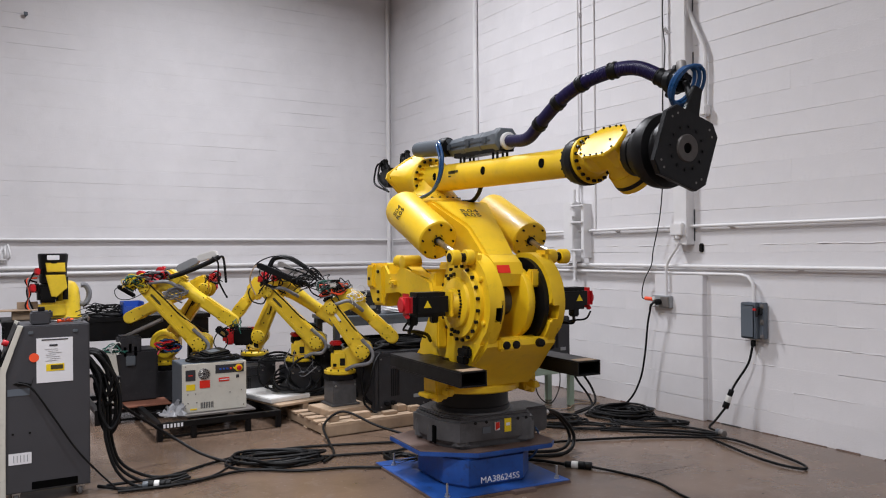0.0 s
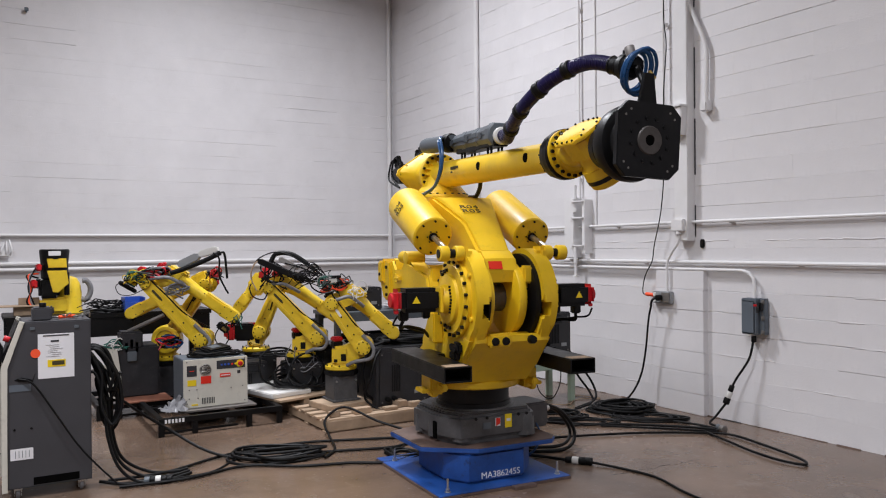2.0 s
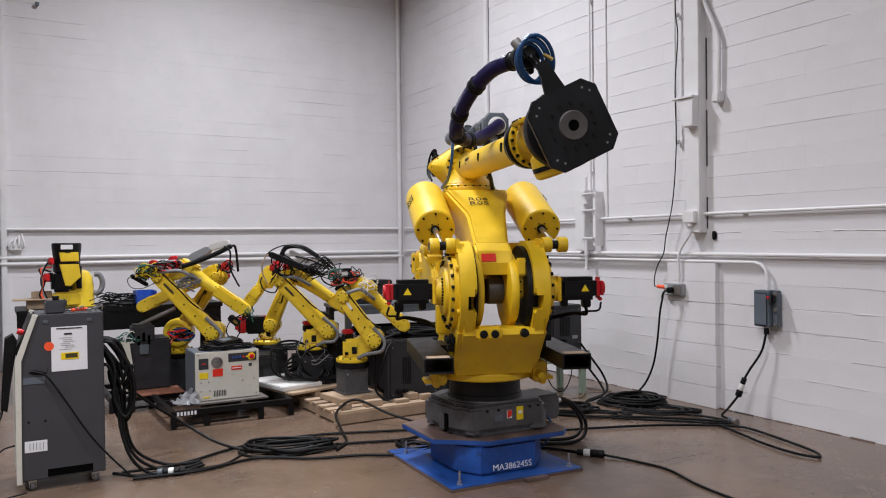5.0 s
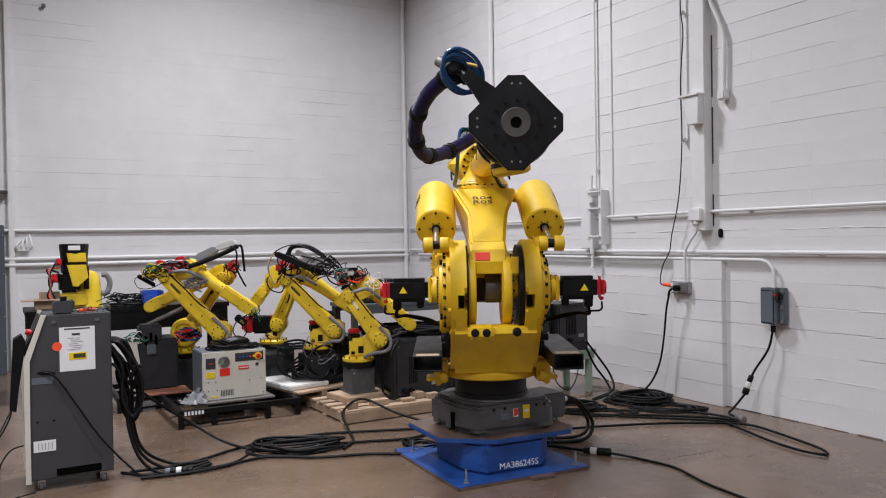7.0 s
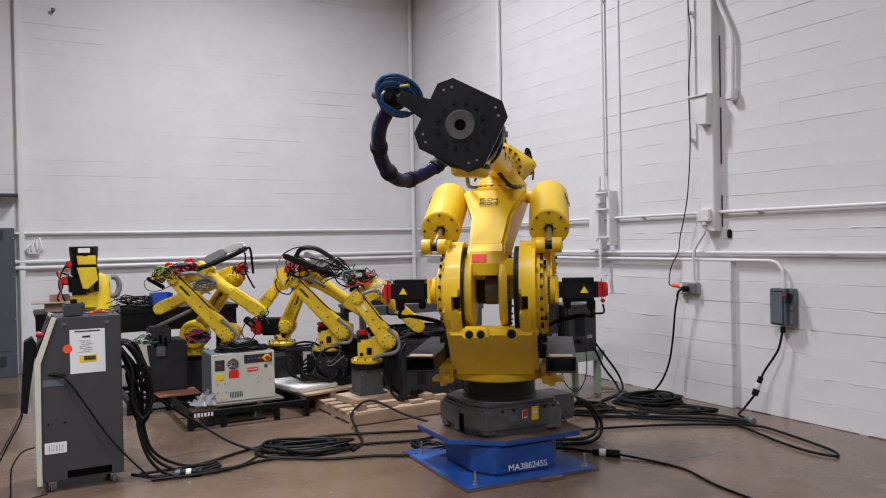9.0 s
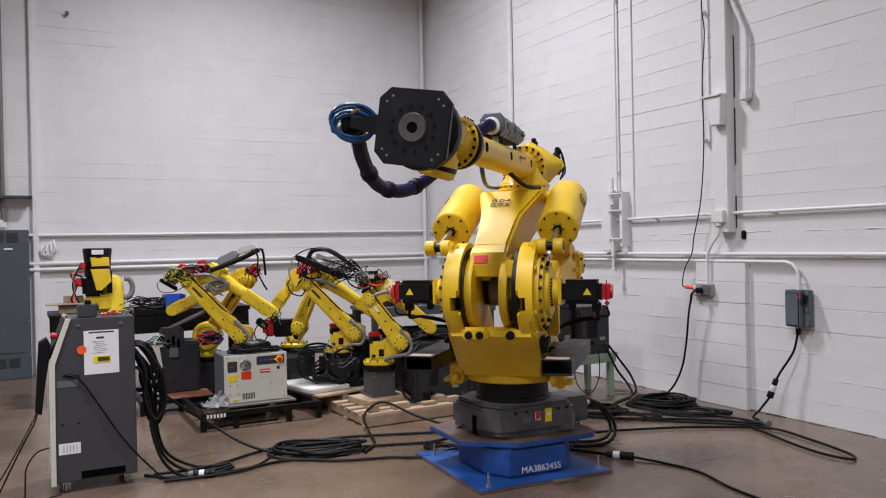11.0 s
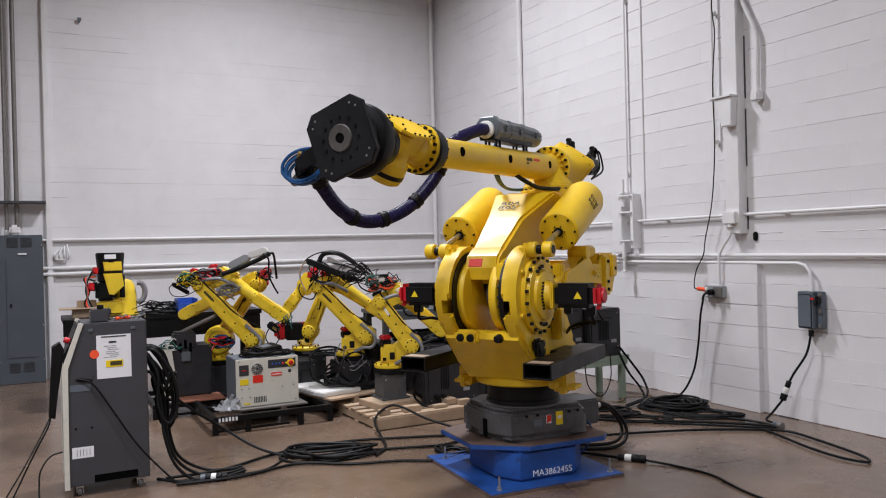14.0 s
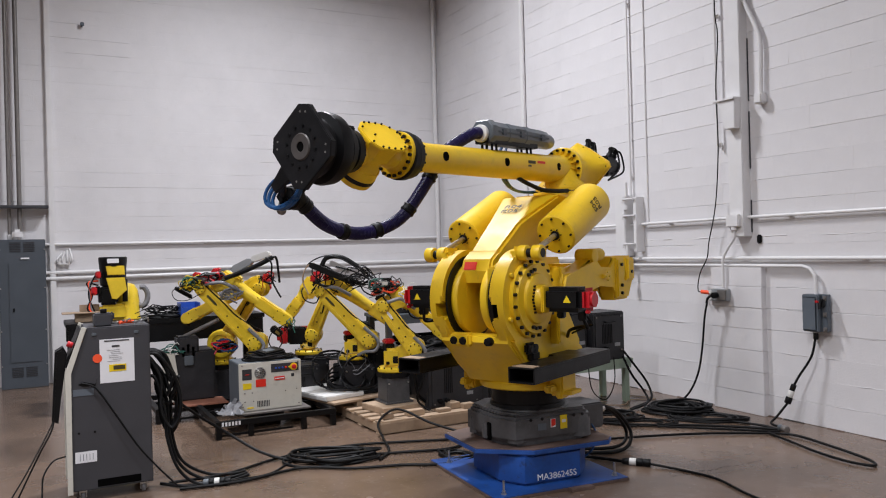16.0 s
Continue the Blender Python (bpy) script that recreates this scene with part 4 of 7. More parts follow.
def tool(root):
    """Black tool flange and plate with the hose bracket; turns about the arm's axis."""
    bm = B()
    lathe(bm, (1.775, 0, 0), (2.115, 0, 0), [(0, 0.09), (0.03, 0.118), (0.16, 0.122), (0.18, 0.105), (0.24, 0.105), (0.27, 0.142), (0.38, 0.148), (0.40, 0.130), (0.45, 0.130), (0.48, 0.176), (0.52, 0.19), (0.66, 0.196), (0.74, 0.19), (0.77, 0.15), (0.84, 0.145), (0.86, 0.165), (1, 0.165)], 48)
    flange = part("tool_flange", bm, BLACK, root)
    bm = B()
    ring_bolts(bm, (1.786, 0, 0), (-1, 0, 0), 0.104, 10, 0.009, 0.012)
    ring_bolts(bm, (1.867, 0, 0), (-1, 0, 0), 0.128, 14, 0.008, 0.012)
    part("bolts", bm, RUBBER, flange)
    for a in (35, 215):
        bm = B()
        box(bm, (1.835, 0, 0.125), (0.06, 0.06, 0.03), 0.008, pose(0, 0, 0, a, 0, 0))
        part("flange_lug", bm, BLACK, flange)
    h, c = 0.182, 0.128
    bm = B()
    prism(bm, [(h, -c), (h, c), (c, h), (-c, h), (-h, c), (-h, -c), (-c, -h), (c, -h)], "x", 2.115, 2.15, 0.004)
    plate = part("tool_plate", bm, PLATE_BLACK, root, "black eight-sided steel tool plate")
    bm = B()
    ring_bolts(bm, (2.15, 0, 0), (1, 0, 0), 0.108, 12, 0.0095, 0.007, start=12)
    part("bolts", bm, BLACK, plate)
    bm = B()
    for sy in (-1, 1):
        for sz in (-1, 1):
            for k in (0.03, 0.06):
                y, zz = sy * (h - k), sz * (h - (0.09 - k))
                cyl(bm, (2.15, y * 0.93, zz * 0.93), (2.1508, y * 0.93, zz * 0.93), 0.006, seg=12)
    part("plate_holes", bm, DULL_STEEL, plate)
    bm = B()
    for r0, r1, x0, x1 in ((0.071, 0.066, 2.15, 2.158), (0.066, 0.027, 2.158, 2.156), (0.027, 0.026, 2.156, 2.1512)):
        n = 40
        lo = [bm.verts.new((x0, r0 * math.cos(6.28319 * k / n), r0 * math.sin(6.28319 * k / n))) for k in range(n)]
        hi = [bm.verts.new((x1, r1 * math.cos(6.28319 * k / n), r1 * math.sin(6.28319 * k / n))) for k in range(n)]
        for k in range(n):
            bm.faces.new((lo[k], lo[(k + 1) % n], hi[(k + 1) % n], hi[k]))
    bmesh.ops.remove_doubles(bm, verts=list(bm.verts), dist=1e-5)
    bmesh.ops.recalc_face_normals(bm, faces=list(bm.faces))
    hub = part("tool_hub", bm, HUB, plate, "bare machined steel hub with a bore")
    # Black disc closes the shallow hub and paints the bore's dark depth.
    bm = B()
    cyl(bm, (2.1495, 0, 0), (2.1515, 0, 0), 0.0262, seg=28)
    part("bore", bm, HOLE_SHADE, hub)
    # bracket up to the hose clamp
    bm = B()
    prism(bm, [(-0.055, 0.165), (0.055, 0.165), (0.034, 0.27), (0.028, 0.33), (-0.028, 0.33), (-0.034, 0.27)], "x", 2.10, 2.125, 0.003)
    tube(bm, [(2.10, 0, 0.26), (2.05, 0, 0.33), (2.0, 0, 0.40)], 0.018, 10)
    box(bm, (1.98, 0, 0.40), (0.1, 0.07, 0.05), 0.01)
    part("hose_bracket", bm, BLACK, plate)
    bm = B()
    lathe(bm, (1.90, 0, 0.40), (2.0, 0, 0.385), [(0, 0.05), (0.1, 0.068), (0.5, 0.068), (0.55, 0.058), (0.9, 0.058), (1, 0.05)], 24)
    box(bm, (1.915, 0, 0.465), (0.035, 0.03, 0.05), 0.006)
    box(bm, (1.915, 0.0, 0.335), (0.035, 0.03, 0.05), 0.006)
    part("hose_clamp", bm, RUBBER, plate)
    for k in range(4):
        bm = B()
        r = 0.088 + 0.007 * k
        ctr = Vector((2.02 + 0.012 * (k % 2), 0.012 * k - 0.02, 0.355))
        pts = [ctr + Vector((r * 0.9 * math.cos(a) * 0.45, r * math.sin(a) * 0.75, r * math.cos(a))) for a in [2 * math.pi * j / 12 for j in range(12)]]
        tube(bm, pts + [pts[0]], 0.0095, 8, 3)
        part("hose_loop", bm, BLUE_HOSE, plate, "coiled blue air hoses")
    bm = B()
    cyl(bm, (2.05, 0.05, 0.36), (2.07, 0.07, 0.32), 0.0095, seg=10)
    part("brass_fitting", bm, BRASS, plate, "brass hose fitting")
    bm = B()
    cyl(bm, (2.0, -0.02, 0.42), (1.98, -0.03, 0.485), 0.026, seg=14, bev=0.005)
    part("fitting", bm, DULL_STEEL, plate, "steel hose fitting")
    return [flange, plate]


HOSE_PIECES, HOSE_LENGTH = 40, 1.66
# the hose's way round the arm at six turns of the robot, between its guide tube and its clamp
HOSE_WAYS = {
    -93.9: [(0.83, -0.05, 2.38), (1.05, -0.07, 2.48), (1.27, -0.07, 2.58), (1.5, -0.04, 2.64), (1.73, 0.04, 2.65)],
    -106: [(0.79, -0.17, 2.31), (1.01, -0.3, 2.31), (1.26, -0.37, 2.37), (1.47, -0.31, 2.51), (1.69, -0.21, 2.61)],
    -119.75: [(0.74, -0.18, 2.28), (0.95, -0.33, 2.18), (1.2, -0.45, 2.15), (1.45, -0.49, 2.26), (1.70, -0.42, 2.39)],
    -127.5: [(0.76, -0.18, 2.24), (0.93, -0.37, 2.08), (1.17, -0.48, 2.02), (1.43, -0.53, 2.1), (1.69, -0.49, 2.25)],
    -147: [(0.85, -0.08, 2.31), (0.97, -0.15, 2.08), (1.15, -0.25, 1.89), (1.39, -0.36, 1.81), (1.66, -0.38, 1.88)],
    -154.9: [(0.83, -0.08, 2.28), (0.99, -0.13, 2.05), (1.13, -0.22, 1.85), (1.37, -0.31, 1.765), (1.65, -0.33, 1.81)],
}


def hose_curve(turn):
    """Centre line of the dress hose in the space of the turned robot, for one turn of the robot."""
    arm = arm_matrix(turn)
    th = radians(tool_roll(turn))
    out = Vector((0, -math.sin(th), math.cos(th)))
    p0 = arm @ Vector((0.53 + 0.42, 0, 0.2))
    p3 = arm @ (Vector((1.90 + 0.42, 0, 0)) + out * 0.40)
    keys = sorted(HOSE_WAYS, reverse=True)
    turn = min(max(turn, keys[-1]), keys[0])
    i = max(k for k in range(len(keys) - 1) if turn <= keys[k])
    u = (keys[i] - turn) / (keys[i] - keys[i + 1])
    u = u * 0.5 + u * u * (3 - 2 * u) * 0.5
    mid = [Vector(a).lerp(Vector(b), u) for a, b in zip(HOSE_WAYS[keys[i]], HOSE_WAYS[keys[i + 1]])]
    pts = smooth_path([p0, p0 + Vector((0.06, -0.01, -0.01))] + mid + [p3], 16)
    lens = [(b - a).length for a, b in zip(pts, pts[1:])]
    res, want, acc = [pts[0]], sum(lens) / HOSE_PIECES, 0.0
    for a, b, d in zip(pts, pts[1:], lens):
        while len(res) < HOSE_PIECES and acc + d >= want * len(res) - 1e-9:
            res.append(a.lerp(b, (want * len(res) - acc) / d))
        acc += d
    res.append(pts[-1])
    return res


def arm_matrix(turn):
    """Arm pose in the space of the turned robot: origin at the elbow axis, arm along x."""
    lift = Vector((0, 0, -0.004 + 0.024 * (-93.9 - turn) / 61.0))
    return Matrix.Translation(ELBOW + lift) @ pose(0, 0, 0, 0, arm_pitch(turn), 0)


def hose(root):
    ln = HOSE_LENGTH / HOSE_PIECES
    meshes = []
    for kind in ("ribbed", "collar"):
        bm = B()
        if kind == "ribbed":
            prof = [(-0.18, 0.032)]
            for k in range(4):
                prof += [(k / 4 + 0.02, 0.041), (k / 4 + 0.13, 0.041), (k / 4 + 0.17, 0.037), (k / 4 + 0.23, 0.037)]
            prof += [(1.18, 0.032)]
        else:
            prof = [(-0.18, 0.040), (-0.1, 0.047), (0.12, 0.050), (0.16, 0.046), (0.8, 0.046), (0.84, 0.050), (1.1, 0.047), (1.18, 0.040)]
        lathe(bm, (0, 0, 0), (0, 0, ln), prof, 20)
        meshes.append((bm, kind))
    obs = []
    data = {}
    for bm, kind in meshes:
        ob = part("hose_segment" if kind == "ribbed" else "hose_clip", bm, HOSE if kind == "ribbed" else RUBBER, root, "navy ribbed hose" if kind == "ribbed" else "black hose clip")
        data[kind] = ob
    used = set()
    for k in range(HOSE_PIECES):
        kind = "collar" if k in (12, 18, 24, 30, 38, 39) else "ribbed"
        if kind in used:
            ob = data[kind].copy()
            scene.collection.objects.link(ob)
        else:
            ob = data[kind]
            used.add(kind)
        obs.append(ob)
    return obs


pedestal()
ROBOT = thing("industrial_robot", "large yellow six-axis industrial robot on a blue pedestal, swinging round", "robot", ROBOT_AT)
robot_base(ROBOT)
TURNING = carousel(ROBOT) + link_arm(ROBOT)
ARM = fore_arm(ROBOT)
WRIST = wrist(ROBOT)
TOOL = tool(ROBOT)
HOSES = hose(ROBOT)
for ob in WRIST:
    for o in (ob, *ob.children_recursive):
        o.data.transform(Matrix.Translation((1.385, 0, 0)) @ Matrix.Diagonal((0.87, 0.75, 0.86, 1)) @ Matrix.Translation((-1.455, 0, 0)))
for ob in ARM + WRIST + TOOL:
    ob.data.transform(Matrix.Translation((0.42, 0, 0)))
    for ch in ob.children_recursive:
        if ch.matrix_basis == Matrix.Identity(4):
            ch.data.transform(Matrix.Translation((0.42, 0, 0)))
        else:
            ch.matrix_basis = Matrix.Translation((0.42, 0, 0)) @ ch.matrix_basis


# ---- pipes, columns and boxes on the walls ----
def east_wall_fittings():
    x0 = XR - 0.045
    # block pilaster and steel column
    root = thing("pilaster", "white painted block pilaster with chipped lower edges", "pilaster", kind="structure")
    for k in range(7):
        bm = B()
        w = 0.62 + rng.uniform(-0.008, 0.008)
        box(bm, (XR - 0.02 + rng.uniform(-0.004, 0.002), 5.50, 0.2032 * (k + 0.5)), (0.09, w, 0.2032 - 0.001 * (k % 3)), 0.004)
        part("block", bm, WALL_MAT, root)
    col = thing("steel_column", "white painted steel column on the block wall", "column", kind="structure")
    bm = B()
    box(bm, (XR - 0.05, 5.425, 5.15), (0.12, 0.172, 6.9), 0.006)
    part("column_face", bm, PIPE_MAT, col)
    # Dark strips on the wall face stand for the shade in the open joint.
    bm = B()
    for z0, z1 in ((1.74, 2.05), (2.35, 2.9), (3.0, 3.6), (4.0, 5.2), (5.6, 8.0)):
        box(bm, (XR - 0.006, 5.332, (z0 + z1) / 2), (0.012, 0.010, z1 - z0))
    part("column_joint", bm, CABINET, col, "open joint beside the column, its shade drawn as dark strips")
    bm = B()
    prism(bm, [(5.34, 3.01), (5.54, 3.01), (5.53, 2.96), (5.47, 2.735), (5.35, 2.735)], "x", XR - 0.19, XR - 0.11, 0.006)
    box(bm, (XR - 0.15, 5.468, 3.022), (0.12, 0.265, 0.022), 0.004)
    part("beam_seat", bm, PIPE_MAT, col, "white welded bracket")
    bm = B()
    box(bm, (XR - 0.12, 5.445, 1.855), (0.07, 0.155, 0.12), 0.008)
    cyl(bm, (XR - 0.12, 5.445, 1.80), (XR - 0.12, 5.445, 1.765), 0.03, seg=14)
    part("junction_box", bm, PIPE_MAT, col)
    # Black block on the wall stands for the shade inside a hole.
    bm = B()
    box(bm, (XR - 0.012, 5.245, 1.672), (0.03, 0.05, 0.085), 0.01)
    part("hole", bm, RUBBER, col)

    def pipe(name, pts, r, label, mat=PIPE_MAT, straps=(), curve=False):
        root = thing(name, label, "conduit", kind="structure")
        bm = B()
        tube(bm, pts, r, 10, 5, curve=curve)
        run = part("run", bm, mat, root)
        for s in straps:
            bm = B()
            box(bm, s, (0.03, 0.045, 0.042), 0.008)
            part("strap", bm, mat, root)
        return root

    pipe("upper_conduit", [(x0, 11.7, 1.86), (x0, 5.50, 1.885)], 0.015, "white painted electrical conduit along the wall", straps=[(XR - 0.02, y, 1.875) for y in (6.4, 7.8, 9.4)])
    pipe("upper_conduit", [(x0, 5.34, 1.885), (x0, -7.5, 1.885)], 0.016, "white painted electrical conduit along the wall", straps=[(XR - 0.02, y, 1.885) for y in (4.9, 3.0, 1.0)])
    pipe("lower_conduit", [(x0, 11.7, 1.49), (x0, -7.5, 1.49)], 0.019, "thick white painted conduit along the wall", straps=[(XR - 0.02, y, 1.49) for y in (6.0, 4.2, 8.4)])
    pipe("lower_conduit", [(x0 - 0.01, 11.40, 1.42), (x0 - 0.01, 5.0, 1.42), (x0 - 0.01, 4.75, 1.42), (x0 - 0.01, 4.68, 1.40), (x0 - 0.01, 4.635, 1.35), (x0 - 0.01, 4.62, 1.28), (x0 - 0.01, 4.62, 1.17)], 0.016, "white painted conduit bending down to a switch")
    pipe("vertical_conduit", [(x0, 9.17, ZC), (x0, 9.17, 1.9)], 0.035, "thick white painted vertical pipe on the wall", straps=[(XR - 0.02, 9.17, z) for z in (3.0, 5.0)])
    pipe("vertical_conduit", [(x0, 7.0, ZC), (x0, 7.0, 2.20)], 0.014, "thin white painted vertical pipe on the wall", straps=[(XR - 0.02, 7.0, z) for z in (2.42, 4.4)])
    pipe("vertical_conduit", [(XR - 0.012, 6.76, ZC), (XR - 0.012, 6.76, 1.9)], 0.012, "thin white painted vertical pipe on the wall")
    pipe("vertical_conduit", [(x0 - 0.02, 5.68, ZC), (x0 - 0.02, 5.68, 2.62)], 0.014, "thin white painted vertical pipe on the wall", straps=[(XR - 0.03, 5.67, z) for z in (2.62, 3.9)])
    pipe("bent_conduit", [(XR - 0.1, 5.40, 4.6), (XR - 0.07, 5.36, 4.1), (x0, 5.30, 3.9), (x0, 5.19, 3.66), (x0, 5.15, 3.5), (x0, 5.155, 3.2), (x0, 5.16, 3.03)], 0.022, "white painted bent conduit ending in a box", curve=True)
    bm = B()
    box(bm, (XR - 0.05, 5.16, 2.99), (0.09, 0.09, 0.1), 0.012)
    tagged(part("conduit_box", bm, PIPE_MAT), "small white painted conduit end box", "junction box")
    pipe("bent_conduit", [(XR - 0.12, 5.445, 1.77), (XR - 0.11, 5.46, 1.69), (XR - 0.10, 5.56, 1.58), (XR - 0.10, 5.615, 1.48), (XR - 0.10, 5.62, 1.34), (XR - 0.10, 5.62, 1.2)], 0.014, "white painted bent conduit from a junction box", curve=True)
    # sprinkler-like lever cabinet
    root = thing("disconnect_rail", "white painted narrow switch box with operating rod", "switch box")
    bm = B()
    box(bm, (XR - 0.07, 7.09, 1.87), (0.14, 0.17, 0.70), 0.008)
    part("housing", bm, PIPE_MAT, root)
    bm = B()
    box(bm, (XR - 0.06, 6.86, 1.88), (0.12, 0.05, 0.62), 0.004)
    part("side_channel", bm, PIPE_MAT, root)
    for z in (2.17, 1.98, 1.66):
        bm = B()
        box(bm, (XR - 0.13, 6.95, z), (0.04, 0.20, 0.022), 0.006)
        cyl(bm, (XR - 0.13, 7.04, z - 0.03), (XR - 0.13, 7.04, z + 0.03), 0.02, seg=12)
        part("lever", bm, PIPE_MAT, root)
    bm = B()
    cyl(bm, (XR - 0.13, 6.985, 1.66), (XR - 0.13, 6.985, 1.30), 0.016, seg=12)
    rod = part("operating_rod", bm, PIPE_MAT, root)
    for name, z0, z1, r in (("grip", 1.60, 1.46, 0.024), ("rod_foot", 1.32, 1.30, 0.035), ("upper_rod", 2.2, 2.36, 0.02), ("rod_collar", 2.1, 2.05, 0.03)):
        bm = B()
        cyl(bm, (XR - 0.13, 6.985, z0), (XR - 0.13, 6.985, z1), r, seg=12)
        part(name, bm, PIPE_MAT, rod)
    # broken lips of mortar under the bond course
    root = thing("mortar_ridge", "uneven painted mortar lips along the block wall", "mortar", kind="structure")
    y = 11.6
    while y > 0:
        ln = rng.uniform(0.25, 0.9)
        pts, q = [], y
        while q > y - ln:
            pts.append((XR - 0.003 + rng.uniform(-0.003, 0.004), q, 1.70 + rng.uniform(-0.004, 0.004)))
            q -= rng.uniform(0.03, 0.09)
        bm = B()
        tube(bm, pts, rng.uniform(0.003, 0.006), 6, 2)
        part("lip", bm, WALL_MAT, root)
        y -= ln + rng.uniform(0.0, 0.3)
    root = thing("paint_lips", "thick dried paint lips along the lower block joints", "paint", kind="structure")
    for row in range(1, 7):
        y = 8.6
        while y > 2.4:
            ln = rng.uniform(0.08, 0.7)
            pts, q = [], y
            while q > y - ln:
                pts.append((XR - 0.004 + rng.uniform(-0.002, 0.002), q, 0.2032 * row + rng.uniform(-0.004, 0.003)))
                q -= rng.uniform(0.03, 0.08)
            if len(pts) > 2 and not 5.1 < y - ln / 2 < 5.9:
                bm = B()
                tube(bm, pts, rng.uniform(0.002, 0.0045), 5, 2)
                part("lip", bm, WALL_MAT, root)
            y -= ln + rng.uniform(0.1, 0.9)
    # Raised dark crumbs: debris, and the shade of the wall-to-floor gap as colour.
    root = thing("wall_foot_gap", "dark crumbs along the wall foot, standing in for its shaded gap", "gap", kind="structure")
    y = 9.0
    while y > 1.5:
        ln = rng.uniform(0.03, 0.22)
        bm = B()
        box(bm, (XR - 0.012 - rng.uniform(0, 0.008), y - ln / 2, 0.003), (0.016, ln, rng.uniform(0.005, 0.014)), 0.002, None, 1)
        part("crumb", bm, RUST if rng.random() < 0.5 else INK, root)
        y -= ln + rng.uniform(0.0, 0.25)


def north_wall_fittings():
    y0 = YB - 0.045

    def run(pts, r, label, straps=()):
        root = thing("north_conduit", label, "conduit", kind="structure")
        bm = B()
        tube(bm, pts, r, 10, 5, curve=False)
        part("run", bm, PIPE_MAT, root)
        for s in straps:
            bm = B()
            box(bm, s, (0.05, 0.04, 0.06), 0.008)
            part("strap", bm, PIPE_MAT, root)

    run([(XL + 0.5, y0, 1.862), (6.0, y0, 1.862)], 0.02, "white painted conduit along the back wall", [(x, YB - 0.02, 1.862) for x in (0.35, 2.4, 4.2, 5.7)])
    run([(XL + 0.5, y0, 1.482), (6.05, y0, 1.482)], 0.026, "white painted conduit along the back wall", [(x, YB - 0.02, 1.482) for x in (0.45, 2.5, 4.5)])
    run([(XL + 0.5, y0 - 0.01, 1.402), (6.05, y0 - 0.01, 1.402)], 0.026, "white painted conduit along the back wall")
    bm = B()
    box(bm, (0.185, YB - 0.03, ZC / 2), (0.075, 0.07, ZC), 0.008)
    tagged(part("wall_strip", bm, PIPE_MAT), "white painted vertical strip on the back wall", "trim", kind="structure")
    bm = B()
    cyl(bm, (6.01, YB - 0.045, 0), (6.01, YB - 0.045, ZC), 0.034, seg=14)
    tagged(part("corner_pipe", bm, PIPE_MAT), "white painted downpipe in the corner of the hall", "pipe", kind="structure")
    bm = B()
    box(bm, (0.31, YB - 0.04, 1.63), (0.16, 0.08, 0.14), 0.03)
    for k in range(4):
        tube(bm, [(0.25 + 0.05 * k, YB - 0.06, 1.6), (0.24 + 0.06 * k, YB - 0.09, 1.66), (0.3 + 0.03 * k, YB - 0.05, 1.74 + 0.02 * k)], 0.014, 6)
    tagged(part("pipe_clamp", bm, PIPE_MAT), "white painted pipe clamp on the back wall", "pipe clamp")
    bm = B()
    cyl(bm, (0.62, YB + 0.01, 4.85), (0.62, YB - 0.06, 4.85), 0.012, seg=8)
    box(bm, (0.62, YB - 0.06, 4.87), (0.05, 0.02, 0.05), 0.006)
    tagged(part("wall_hook", bm, PANEL_GREY), "small grey steel hook high on the back wall", "hook")
    # electrical panel
    root = thing("electrical_panel", "tall grey steel electrical panel against the back wall", "electrical panel")
    bm = B()
    box(bm, (-0.17, YB - 0.14, 0.965), (0.54, 0.27, 1.93), 0.008)
    part("enclosure", bm, PANEL_DARK, root)
    bm = B()
    box(bm, (-0.15, YB - 0.279, 0.98), (0.36, 0.012, 1.28), 0.004)
    door = part("panel_door", bm, PANEL_DARK, root)
    bm = B()
    box(bm, (-0.28, YB - 0.291, 1.02), (0.02, 0.012, 0.05), 0.003)
    part("latch", bm, BLACK, door)
    bm = B()
    box(bm, (-0.14, YB - 0.287, 1.685), (0.1, 0.004, 0.02))
    part("name_plate", bm, PAPER, root)
    for z0 in (1.78, 0.16):
        for k in range(6):
            for x in (-0.25, -0.09):
                bm = B()
                box(bm, (x, YB - 0.279, z0 + 0.022 * k), (0.13, 0.012, 0.009), 0.002, Matrix.Identity(4))
                part("louvre", bm, CABINET, root)
    bm = B()
    for sx in (-0.425, 0.085):
        for z in (0.3, 0.75, 1.3, 1.8):
            cyl(bm, (sx, YB - 0.276, z), (sx, YB - 0.285, z), 0.008, seg=8)
    part("cover_screws", bm, STEEL, root)
    for x, r in ((-0.31, 0.022), (-0.19, 0.028)):
        c = thing("riser_conduit", "grey steel riser conduit above the electrical panel", "conduit", group="riser conduits")
        bm = B()
        cyl(bm, (x, YB - 0.13, 1.93), (x, YB - 0.13, ZC), r, seg=14)
        part("pipe", bm, DULL_STEEL, c)
        bm = B()
        cyl(bm, (x, YB - 0.13, 1.93), (x, YB - 0.13, 2.0), r * 1.5, seg=14, bev=0.005)
        part("locknut", bm, PIPE_MAT, c)
    # Dark level bar, one metre long, above the electrical panel.
    bm = B()
    box(bm, (-0.35, YB - 0.14, 2.36), (1.0, 0.22, 0.035), 0.004)
    tagged(part("strut_channel", bm, CABINET), "dark level bar on the back wall", "strut")
    bm = B()
    box(bm, (-0.22, YB - 0.2, 2.0), (0.12, 0.1, 0.13), 0.03)
    tagged(part("white_wrapping", bm, PIPE_MAT), "crumpled white wrapping over conduit fittings", "wrapping")


